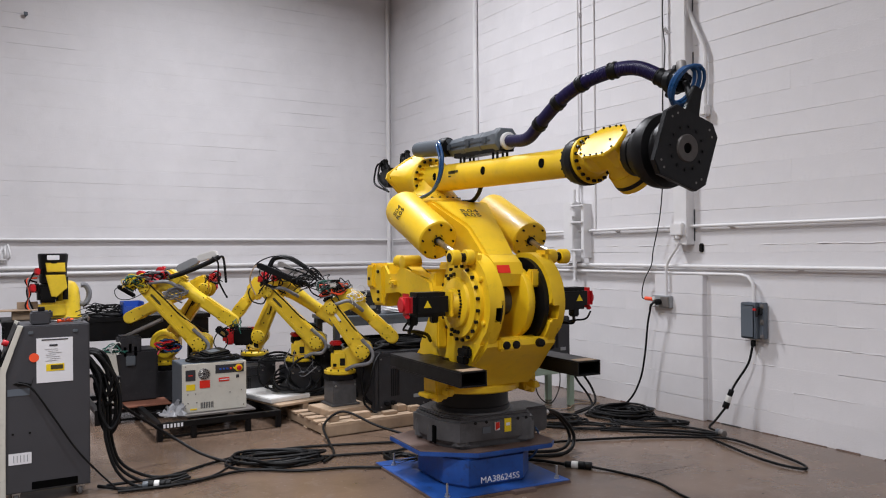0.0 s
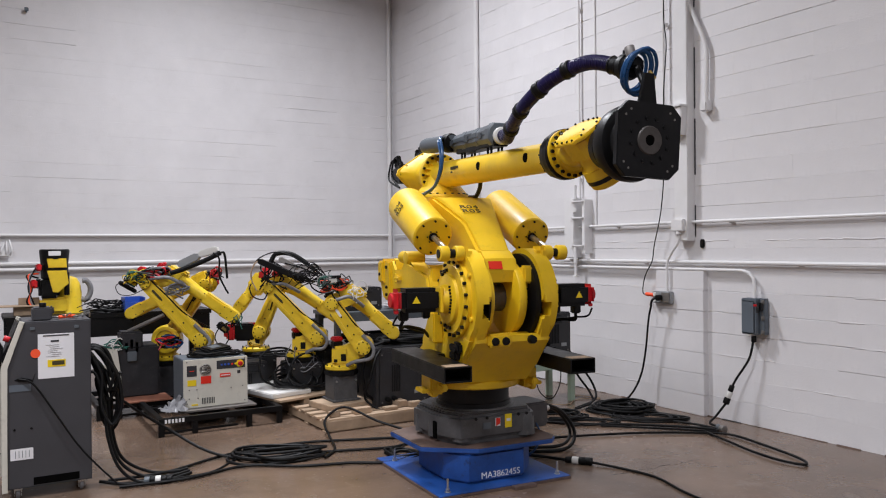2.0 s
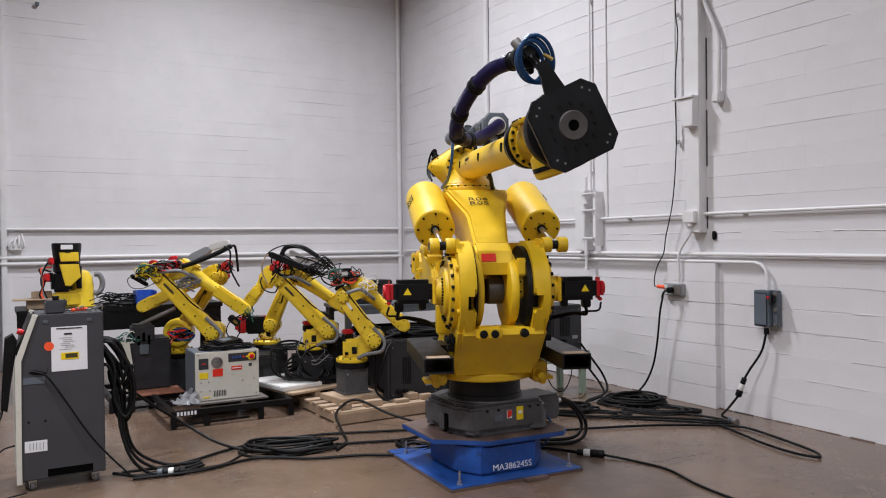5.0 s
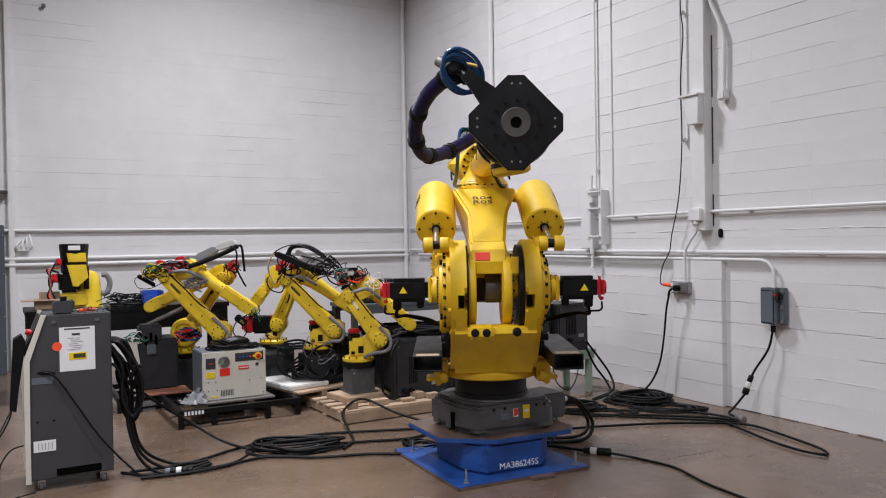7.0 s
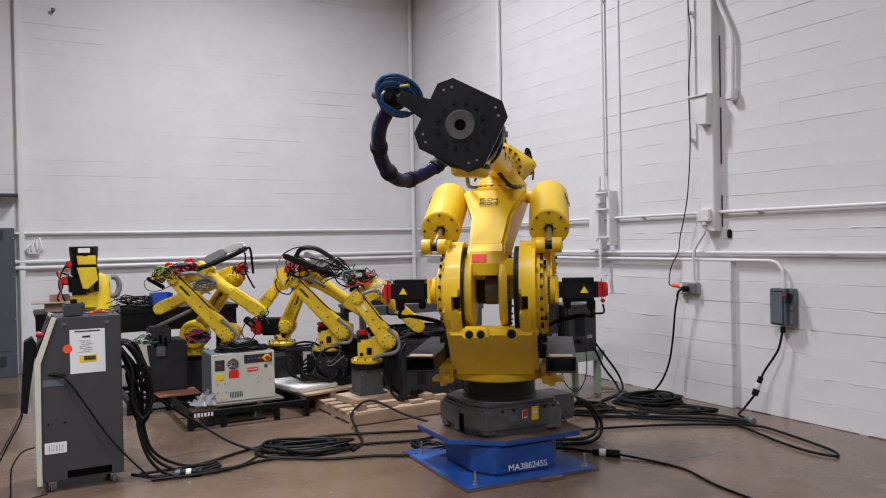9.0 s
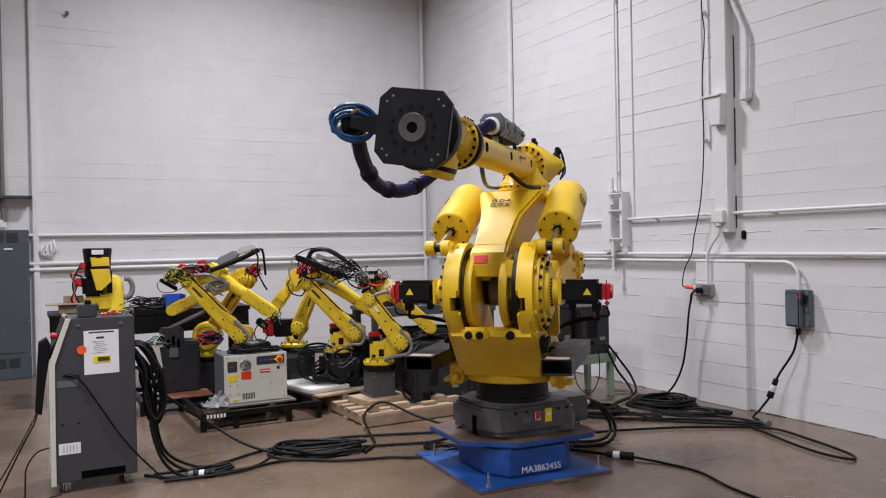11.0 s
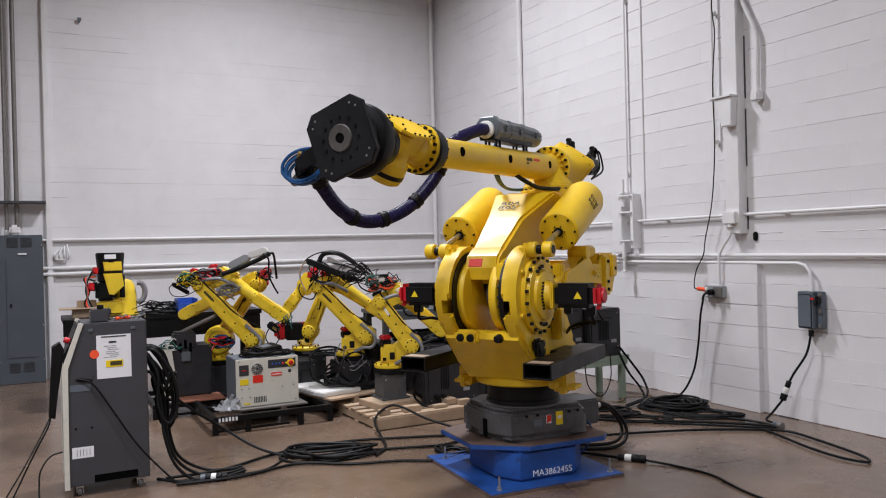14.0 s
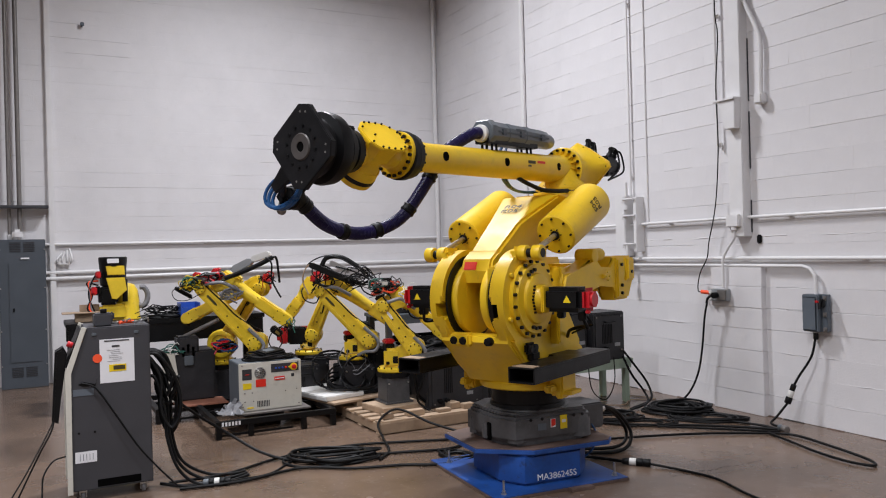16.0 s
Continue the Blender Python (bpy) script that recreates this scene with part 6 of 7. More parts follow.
black_box("servo_cabinet", "black ribbed servo cabinet on the green stand", "controller", (5.24, 6.66, 0.46), (0.42, 0.4, 0.50), 7)
black_box("servo_cabinet", "tall black servo cabinet beside the stand", "controller", (4.86, 6.70, 0.46), (0.30, 0.36, 0.62), 0)
black_box("test_unit", "grey instrument box on the steel bench", "instrument", (3.62, 7.85, 0.98), (0.42, 0.3, 0.25), 0)


# ---- the smaller robots ----
TOWARDS = Vector((-0.46, -0.888, 0))   # level way towards the open floor, which the idle robots show their flanks to


def limb(bm, p0, p1, r0, r1, thick, n=TOWARDS, bev=0.014, steps=9):
    """A cast arm: rounded at both ends, flat flanks square to n."""
    p0, p1 = Vector(p0), Vector(p1)
    d = (p1 - p0).normalized()
    n = (n - d * n.dot(d)).normalized()
    u = n.cross(d)
    rim = []
    for c, r, a0 in ((p1, r1, -90), (p0, r0, 90)):
        for k in range(steps + 1):
            a = radians(a0 + 180 * k / steps)
            rim.append(c + d * (r * math.cos(a)) + u * (r * math.sin(a)))
    lo = [bm.verts.new(p - n * thick / 2) for p in rim]
    hi = [bm.verts.new(p + n * thick / 2) for p in rim]
    fs = [bm.faces.new(lo[::-1]), bm.faces.new(hi)]
    for k in range(len(rim)):
        fs.append(bm.faces.new((lo[k], lo[(k + 1) % len(rim)], hi[(k + 1) % len(rim)], hi[k])))
    es = list({e for f in fs[:2] for e in f.edges})
    bmesh.ops.bevel(bm, geom=es, offset=bev, segments=2, affect="EDGES", clamp_overlap=True)
    return n


def block(bm, p0, p1, high, thick, n=TOWARDS, bev=0.012):
    """A squared casting from p0 to p1 with flanks square to n."""
    p0, p1 = Vector(p0), Vector(p1)
    d = (p1 - p0).normalized()
    n = (n - d * n.dot(d)).normalized()
    u = n.cross(d)
    m = Matrix((d, n, u)).transposed().to_4x4()
    m.translation = (p0 + p1) / 2
    box(bm, (0, 0, 0), ((p1 - p0).length, thick, high), bev, m)


def servo(parent, c, way, s=0.1, ln=0.13):
    """Black servo motor with its red cap."""
    c, way = Vector(c), Vector(way).normalized()
    m = way.to_track_quat("Z", "Y").to_matrix().to_4x4()
    m.translation = c
    bm = B()
    box(bm, (0, 0, ln / 2), (s, s, ln), 0.016, m)
    mot = part("servo_motor", bm, BLACK, parent, "black servo motor with red cap")
    bm = B()
    box(bm, (0, 0, ln + s * 0.24), (s * 0.92, s * 0.92, s * 0.5), min(0.016, s * 0.14), m)
    box(bm, (s * 0.25, 0, ln + s * 0.45), (s * 0.45, s * 0.5, s * 0.35), 0.006, m)
    part("end_cap", bm, RED, mot, "red encoder cap")
    return mot


def small_robot(label, foot, z0, shoulder, elbow, head, tip, dress=True, cap=True, motor_way=None, stand=None, disc=False):
    root = thing("small_robot", label, "robot", group="idle small robots")
    fx, fy = foot
    S, E, H, W = (Vector(p) for p in (shoulder, elbow, head, tip))
    n = TOWARDS
    bm = B()
    prism(bm, [(fx + 0.15 * c, fy + 0.15 * q) for c, q in ((1, -0.5), (1, 0.5), (0.5, 1), (-0.5, 1), (-1, 0.5), (-1, -0.5), (-0.5, -1), (0.5, -1))], "z", z0, z0 + 0.05, 0.006)
    base = part("base_flange", bm, BLACK, root)
    bm = B()
    lathe(bm, (fx, fy, z0 + 0.05), (fx, fy, z0 + 0.10), [(0, 0.145), (0.2, 0.155), (0.7, 0.155), (1, 0.135)], 32)
    part("turn_ring", bm, SMALL_YELLOW, root)
    bm = B()
    tm = Matrix.Translation((fx, fy, 0)) @ pose(0, 0, 0, 0, 0, math.degrees(math.atan2(n.y, n.x)))
    box(bm, (-0.02, 0.0, (z0 + 0.1 + S.z) / 2), (0.19, 0.17, max(0.1, S.z - z0 - 0.08)), 0.03, tm)
    limb(bm, (fx, fy, z0 + 0.17), S - n * 0.05, 0.085, 0.095, 0.13)
    cyl(bm, S - n * 0.12, S + n * 0.02, 0.10, seg=30, bev=0.012)
    part("turret", bm, SMALL_YELLOW, root)
    bm = B()
    box(bm, (0.076, 0.03, z0 + 0.17), (0.01, 0.05, 0.07), 0.004, tm)
    box(bm, (0.076, -0.045, z0 + 0.14), (0.008, 0.035, 0.03), 0.003, tm)
    part("access_cover", bm, BLACK, root)
    bm = B()
    ring_bolts(bm, (fx, fy, z0 + 0.085), (0, 0, 1), 0.145, 12, 0.007, 0.02)
    part("bolts", bm, BLACK, base)
    if disc:
        bm = B()
        lathe(bm, S - n * 0.02, S + n * 0.13, [(0, 0.13), (0.1, 0.155), (0.8, 0.155), (0.95, 0.14), (1, 0.118), (1.0, 0.10), (0.7, 0.095)], 34)
        limb(bm, S + n * 0.05, Vector((fx - 0.02, fy, z0 + 0.1)) + n * 0.05, 0.12, 0.11, 0.13)
        ring = part("shoulder_ring", bm, SMALL_YELLOW, root)
        # Near-black disc in the ring paints the shade of its hollow.
        bm = B()
        cyl(bm, S + n * 0.10, S + n * 0.116, 0.092, seg=26)
        part("ring_recess", bm, DARK_UNIT, ring)
        servo(root, S + n * 0.115 + Vector((0.01, 0, 0.02)), n + Vector((0.6, 0.2, 0)), 0.085, 0.05)
    # lower arm
    front = S + n * 0.055
    bm = B()
    limb(bm, front, E + n * 0.055, 0.082, 0.068, 0.10)
    arm = part("lower_arm", bm, SMALL_YELLOW, root)
    bm = B()
    d = (E - S).normalized()
    for o in (-0.048, 0.048):
        e = n.cross(d) * o
        limb(bm, S + d * 0.14 + n * 0.108 + e, E - d * 0.11 + n * 0.108 + e * 0.85, 0.014, 0.013, 0.022, bev=0.004, steps=4)
    part("arm_rib", bm, SMALL_YELLOW, arm)
    bm = B()
    cyl(bm, E + n * 0.09, E + n * 0.135, 0.058, seg=24, bev=0.008)
    part("elbow_cap", bm, SMALL_YELLOW, arm)
    bm = B()
    cyl(bm, front + n * 0.04, front + n * 0.072, 0.072, seg=26, bev=0.008)
    part("shoulder_cap", bm, SMALL_YELLOW, arm)
    bm = B()
    ring_bolts(bm, front + n * 0.07, n, 0.056, 8, 0.007, 0.008)
    ring_bolts(bm, E + n * 0.133, n, 0.044, 7, 0.006, 0.007)
    for f in (0.3, 0.5, 0.7):
        cyl(bm, S.lerp(E, f) + n * 0.104, S.lerp(E, f) + n * 0.112, 0.008, seg=8)
    part("bolts", bm, BLACK, arm)
    # elbow housing and upper arm
    bm = B()
    limb(bm, E - n * 0.06, H - n * 0.06, 0.085, 0.085, 0.17)
    part("elbow_housing", bm, SMALL_YELLOW, root)
    bm = B()
    f = (W - H).normalized()
    o = -n * 0.05
    block(bm, H - f * 0.10 + o, H + f * 0.09 + o, 0.165, 0.175, bev=0.022)
    lathe(bm, H + f * 0.07 + o, H.lerp(W, 0.55) + o, [(0, 0.085), (0.15, 0.075), (0.6, 0.062), (1, 0.06)], 22)
    block(bm, H.lerp(W, 0.50) + o, W + f * 0.035 + o, 0.125, 0.115, bev=0.018)
    limb(bm, H.lerp(W, 0.86) + o + n * 0.004, W + o + f * 0.01 + n * 0.004, 0.068, 0.062, 0.12)
    fore = part("upper_arm", bm, SMALL_YELLOW, root)
    bm = B()
    block(bm, H.lerp(W, 0.56) + n * 0.012, H.lerp(W, 0.82) + n * 0.012, 0.095, 0.012, bev=0.004)
    part("wrist_cover", bm, SMALL_YELLOW, fore)
    bm = B()
    u = n.cross(f)
    block(bm, H + u * 0.06 - f * 0.02 + o, H + u * 0.06 + f * 0.12 + o, 0.10, 0.12, bev=0.02)
    part("drive_housing", bm, SMALL_YELLOW, fore)
    bm = B()
    for q in (0.5, 0.6, 0.72, 0.84, 0.95):
        for off in (-0.035, 0.035):
            c = H.lerp(W, q) + n * 0.008 + f.cross(n) * off * 1.1
            cyl(bm, c, c + n * 0.008, 0.006, seg=8)
    part("bolts", bm, BLACK, fore)
    bm = B()
    cyl(bm, W - n * 0.05, W - n * 0.05 + (f * 0.3 + Vector((0, 0, -1))).normalized() * 0.085, 0.04, seg=18, bev=0.006)
    part("tool_flange", bm, BLACK, root)
    back = (H - W).normalized()
    if cap:
        servo(root, H + back * 0.05 - n * 0.05 + Vector((0, 0, 0.01)), back, 0.11, 0.07)
        servo(root, E - n * 0.15, -n + back * 0.2, 0.09, 0.1)
        servo(root, E + Vector((0, 0, 0.03)) - n * 0.05 + back * 0.04, back + Vector((0, 0, 0.7)), 0.095, 0.06)
    if motor_way is not None:
        servo(root, S + Vector(motor_way).normalized() * 0.06, motor_way, 0.19, 0.21)
    else:
        servo(root, S - n * 0.14, -n, 0.11, 0.12)
    bm = B()
    box(bm, (fx - 0.03, fy + 0.03, S.z + 0.075), (0.1, 0.1, 0.045), 0.012)
    part("turret_motor_cap", bm, RED, root, "red motor cap on the turret")
    bm = B()
    box(bm, (fx - 0.03, fy + 0.03, S.z + 0.02), (0.095, 0.095, 0.07), 0.01)
    part("turret_motor", bm, BLACK, root)
    bm = B()
    mid = S.lerp(E, 0.5)
    limb(bm, S.lerp(E, 0.72) + n * 0.107, S.lerp(E, 0.86) + n * 0.107, 0.012, 0.012, 0.006, bev=0.001, steps=3)
    part("rating_label", bm, PAPER if len(label) % 2 else TEXT_DARK, arm)
    bm = B()
    tube(bm, [S - n * 0.1 + Vector((0.05, 0, 0.1)), S.lerp(E, 0.35) + n * 0.12 + Vector((0.05, 0, 0.06)), S.lerp(E, 0.65) + n * 0.12 + Vector((0.03, 0, 0.07)), E + n * 0.12 + Vector((0.02, 0, 0.07)), E + Vector((-0.02, 0, 0.12))], 0.007, 7)
    part("arm_cable", bm, RUBBER, arm)
    if dress:
        bm = B()
        tube(bm, [E - n * 0.02 + Vector((0.02, 0, 0.06)), E + n * 0.14 + Vector((0.05, 0, 0.04)), E.lerp(H, 0.9) + n * 0.13, H + n * 0.10 + f * 0.1, H + n * 0.05 + f * 0.16], 0.018, 9)
        part("sleeve", bm, GREY_HOSE, root, "grey braided cable sleeve")
        bm = B()
        tube(bm, [(fx, fy - 0.14, z0 + 0.1), (fx + 0.06, fy - 0.2, z0 + 0.14), S + n * 0.17 + Vector((0.08, 0, -0.1)), S + n * 0.17 + Vector((0.11, 0, 0.0)), S.lerp(E, 0.2) + n * 0.14 + Vector((0.06, 0, 0.04))], 0.018, 9)
        part("sleeve", bm, GREY_HOSE, root, "grey braided cable sleeve")
    if stand:
        st = thing("robot_stand", "dark steel robot plinth", "plinth", group="robot plinths")
        bm = B()
        w = stand
        zb = 0.175 if w < 0.3 else 0.0
        lo = [(fx - w / 2 - 0.02, fy - w / 2), (fx + w / 2 + 0.02, fy - w / 2), (fx + w / 2 + 0.02, fy + w / 2), (fx - w / 2 - 0.02, fy + w / 2)]
        box(bm, (fx, fy, (z0 + zb) / 2), (w, w, z0 - zb), 0.008)
        box(bm, (fx, fy, zb + 0.008), (w + 0.05, w + 0.05, 0.016), 0.003)
        part("column", bm, CAST if w < 0.3 else DARK_UNIT, st)
        bm = B()
        for sx in (-1, 1):
            cyl(bm, (fx + sx * w * 0.42, fy - w / 2 - 0.001, z0 - 0.05), (fx + sx * w * 0.42, fy - w / 2 - 0.012, z0 - 0.05), 0.01, seg=8)
        part("bolts", bm, STEEL, st)
    return root


def wire_nest(centre, spread, count, r, label, seed, mats=(RUBBER,), loops=True):
    """A tangle of wires, each its own strand."""
    g = random.Random(seed)
    root = thing("wire_bundle", label, "wires")
    c = Vector(centre)
    for k in range(count):
        bm = B()
        pts = []
        a, turn = g.uniform(0, 6.28), g.choice((-1, 1))
        ox, oz = g.uniform(-0.5, 0.5), g.uniform(-0.4, 0.4)
        for j in range(8):
            a += turn * g.uniform(0.2, 1.5)
            q = g.uniform(0.3, 1.1)
            pts.append(c + Vector(((math.cos(a) * q + ox) * spread[0], g.uniform(-1, 1) * spread[1], (math.sin(a) * q * 0.9 + oz) * spread[2])))
        pts.append(c + Vector((g.uniform(-1.4, 1.4) * spread[0], g.uniform(-1, 1) * spread[1], g.uniform(-1.6, 0.2) * spread[2])))
        tube(bm, pts, r * g.uniform(0.6, 1.2), 6, 5)
        part("strand", bm, mats[k % len(mats)], root)
    return root


small_robot("small yellow robot with folded arm and grey sleeve", (2.04, 8.26), 0.47, (2.0, 8.15, 0.74), (1.515, 8.362, 1.325), (1.735, 8.242, 1.385), (2.258, 7.98, 0.966), stand=0.36)
small_robot("small yellow robot with arm folded low over its base", (1.77, 8.78), 0.42, (1.785, 8.73, 0.70), (2.15, 8.53, 1.285), (2.08, 8.54, 1.32), (1.435, 8.895, 0.982), dress=False, stand=0.4, disc=True)
small_robot("small yellow robot with short arm pointing down", (2.69, 8.58), 0.47, (2.74, 8.56, 0.735), (2.93, 8.45, 1.235), (2.70, 8.53, 1.28), (2.505, 8.608, 1.0), dress=False, motor_way=(-0.85, 0.4, 0), stand=0.36)
small_robot("small yellow robot with straight lower arm and grey sleeve", (2.95, 7.86), 0.47, (3.098, 7.751, 0.722), (2.645, 7.955, 1.258), (2.81, 7.873, 1.295), (3.388, 7.585, 0.83), stand=0.34)
small_robot("small yellow robot on a dark plinth on the pallet", (3.085, 7.12), 0.42, (3.275, 7.0, 0.69), (3.02, 7.155, 1.115), (3.185, 7.07, 1.195), (3.54, 6.896, 0.82), stand=0.24)


def bench_robot():
    """Compact robot on the black bench, seen from its back, with a smoked cover."""
    root = thing("bench_robot", "small yellow and black robot on the black bench", "robot", pose(0.74, 9.55, 0.97))
    bm = B()
    lathe(bm, (0.16, 0.02, 0), (0.16, 0.02, 0.40), [(0, 0.14), (0.1, 0.13), (0.55, 0.125), (0.8, 0.11), (0.95, 0.075), (1, 0.03)], 26)
    box(bm, (0.0, -0.02, 0.09), (0.28, 0.24, 0.18), 0.03)
    part("base_column", bm, SMALL_YELLOW, root)
    bm = B()
    box(bm, (-0.05, -0.06, 0.27), (0.20, 0.2, 0.2), 0.03)
    part("motor_block", bm, BLACK, root)
    bm = B()
    prism(bm, [(-0.075, 0.47), (0.115, 0.47), (0.135, 0.33), (0.03, 0.23), (-0.02, 0.24)], "y", -0.20, -0.165, 0.006)
    part("cover_plate", bm, SMALL_YELLOW, root, "yellow cast cover")
    bm = B()
    lathe(bm, (0.01, -0.03, 0.36), (0.01, -0.03, 0.70), [(0, 0.10), (0.08, 0.135), (0.55, 0.138), (0.9, 0.15), (0.97, 0.15), (1, 0.14)], 28)
    part("shoulder_cover", bm, BLACK, root, "smoked black cover")
    bm = B()
    prism(bm, [(-0.075, 0.60), (0.115, 0.60), (0.12, 0.50), (-0.06, 0.50)], "y", -0.178, -0.16, 0.008)
    part("yellow_flank", bm, SMALL_YELLOW, root, "yellow casting seen through the cover")
    bm = B()
    box(bm, (0.0, -0.184, 0.655), (0.12, 0.010, 0.05), 0.003)
    part("name_label", bm, PAPER, root, "pale label")
    bm = B()
    cyl(bm, (0.12, -0.14, 0.2), (0.12, -0.14, 0.45), 0.028, seg=16, bev=0.006)
    part("strap", bm, BLACK, root)
    servo(root, (-0.10, -0.10, 0.50), (-1, -0.4, 0.1), 0.085, 0.035)
    servo(root, (-0.13, -0.10, 0.33), (-1, -0.4, 0), 0.10, 0.05)
    for k in range(4):
        bm = B()
        tube(bm, [(-0.15, -0.1, 0.54 - 0.05 * k), (-0.22 - 0.015 * k, -0.12, 0.42), (-0.25 + 0.012 * k, -0.12, 0.28), (-0.2 - 0.02 * k, -0.14, 0.12), (-0.16 + 0.04 * k, -0.14, 0.02)], 0.009, 8)
        part("cable", bm, (RUBBER, GREY_HOSE, ORANGE, RUBBER)[k], root)
    bm = B()
    tube(bm, [(0.27, 0, 0.15), (0.32, -0.04, 0.14), (0.36, -0.04, 0.2), (0.365, -0.04, 0.28), (0.33, -0.04, 0.345), (0.285, -0.04, 0.35)], 0.030, 10)
    part("gripper_hook", bm, GREY_HOSE, root, "dull grey gripper hook")


bench_robot()


def robot_top_gear():
    """Valve boxes, straps and sleeves lying along the upper arms."""
    for name, label, a, b, r, mat in (("valve_box", "grey valve box on a robot arm", (1.80, 8.14, 1.51), (1.93, 8.07, 1.58), 0.055, OUTLET_GREY), ("valve_box", "silver valve box on a robot arm", (1.98, 8.06, 1.61), (2.1, 8.0, 1.65), 0.05, WHITE_PLASTIC)):
        root = thing(name, label, "valve box")
        bm = B()
        limb(bm, a, b, r * 0.7, r * 0.7, 0.1, bev=0.006, steps=3)
        part("case", bm, mat, root)
    for pts in ([(1.68, 8.1, 1.42), (1.82, 8.04, 1.47), (2.0, 7.97, 1.55), (2.13, 7.92, 1.62), (2.17, 7.92, 1.60), (2.19, 7.93, 1.45), (2.2, 7.94, 1.36)], [(2.60, 7.8, 1.5), (2.66, 7.78, 1.6), (2.8, 7.72, 1.60), (2.95, 7.65, 1.50), (3.06, 7.6, 1.40), (3.1, 7.58, 1.34)]):
        root = thing("cable_carrier", "black glossy cable sleeve lying along a robot arm", "cable sleeve")
        bm = B()
        tube(bm, pts[:4], 0.024, 10)
        part("sleeve", bm, RUBBER, root)
        bm = B()
        tube(bm, pts[2:], 0.012, 8)
        part("cable", bm, RUBBER, root)
    for label, pts, r, mat in (
            ("large loop of black cable over a robot elbow", [(2.43, 7.84, 1.3), (2.42, 7.84, 1.42), (2.48, 7.81, 1.55), (2.62, 7.74, 1.62), (2.74, 7.68, 1.6), (2.87, 7.61, 1.52), (3.0, 7.54, 1.4), (3.05, 7.52, 1.31)], 0.0065, RUBBER),
            ("brown cable bowed beside a robot elbow", [(2.46, 7.80, 1.23), (2.41, 7.83, 1.38), (2.45, 7.81, 1.51), (2.52, 7.77, 1.55)], 0.007, WOOD),
            ("black cable looped under a robot elbow", [(2.42, 7.85, 1.30), (2.40, 7.84, 1.25), (2.43, 7.82, 1.17), (2.52, 7.77, 1.14), (2.56, 7.75, 1.21)], 0.007, RUBBER),
            ("bundle of black cables looped along a robot arm", [(2.7, 7.63, 1.51), (2.85, 7.55, 1.46), (3.0, 7.48, 1.37), (3.09, 7.43, 1.27), (3.05, 7.45, 1.2), (2.95, 7.5, 1.25), (2.91, 7.52, 1.35)], 0.008, RUBBER),
            ("black cable hanging off a robot arm in a bow", [(2.06, 7.93, 1.62), (2.11, 7.9, 1.56), (2.11, 7.9, 1.4), (2.16, 7.88, 1.27), (2.19, 7.86, 1.21)], 0.009, RUBBER),
            ("thin black wire bowed from a circuit board", [(1.34, 8.26, 1.38), (1.27, 8.28, 1.35), (1.2, 8.31, 1.3), (1.23, 8.3, 1.22), (1.33, 8.24, 1.21), (1.45, 8.18, 1.27)], 0.004, RUBBER),
            ("thin cables hanging under a robot wrist", [(2.21, 7.9, 0.92), (2.12, 7.95, 0.86), (2.08, 7.97, 0.76), (2.12, 7.95, 0.67)], 0.006, RUBBER),
            ("thin cables hanging under a robot wrist", [(2.21, 7.9, 0.9), (2.18, 7.92, 0.88), (2.2, 7.9, 0.76), (2.16, 7.93, 0.67)], 0.006, RUBBER),
            ("thin pale wire hanging beside a robot base", [(2.8, 7.74, 0.67), (2.75, 7.76, 0.54), (2.81, 7.73, 0.42), (2.92, 7.67, 0.43)], 0.005, GREY_HOSE),
            ("thin pale wire hanging beside a robot base", [(2.84, 7.72, 0.65), (2.83, 7.72, 0.49), (2.91, 7.68, 0.38), (3.04, 7.61, 0.48)], 0.005, GREY_HOSE)):
        root = thing("arm_cable", label, "cable")
        bm = B()
        tube(bm, pts, r, 8)
        part("sheath", bm, mat, root)
    root = thing("loose_head", "small black gripper head hanging on its cables", "gripper")
    bm = B()
    block(bm, (2.12, 8.0, 0.90), (2.21, 7.95, 0.82), 0.07, 0.08)
    part("body", bm, BLACK, root)
    bm = B()
    block(bm, (2.15, 7.95, 0.865), (2.19, 7.93, 0.83), 0.035, 0.03, bev=0.004)
    part("plate", bm, BRASS, root)
    root = thing("gas_strut", "bare steel tube leaning behind the robot base", "tube")
    bm = B()
    cyl(bm, (1.34, 8.53, 0.82), (1.663, 8.364, 0.986), 0.021, seg=16, bev=0.004)
    part("tube", bm, DULL_STEEL, root)
    root = thing("smoked_cover", "dark smoked plastic cover over a robot arm", "cover")
    bm = B()
    limb(bm, (2.5, 7.78, 1.525), (2.87, 7.59, 1.345), 0.03, 0.034, 0.07, bev=0.012)
    part("cover", bm, BLACK, root)
    root = thing("silver_block", "silver valve manifold on a robot arm", "valve box")
    bm = B()
    limb(bm, (2.68, 7.68, 1.545), (2.82, 7.6, 1.46), 0.026, 0.026, 0.05, bev=0.004, steps=3)
    part("manifold", bm, STEEL, root)
    root = thing("open_circuit", "exposed circuit board with wires on a robot arm", "circuit board", pose(1.36, 8.30, 1.36, 20, 30, 20))
    bm = B()
    box(bm, (0, 0, 0), (0.12, 0.02, 0.13), 0.003)
    part("board", bm, BOARD_GREEN, root)
    bm = B()
    for k in range(8):
        box(bm, (-0.04 + 0.025 * (k % 4), -0.02, -0.03 + 0.05 * (k // 4)), (0.016, 0.02, 0.03), 0.002)
    part("chips", bm, YELLOW_PAPER, root)
    bm = B()
    box(bm, (0.0, 0, -0.09), (0.2, 0.06, 0.04), 0.01)
    part("holder", bm, BLACK, root)
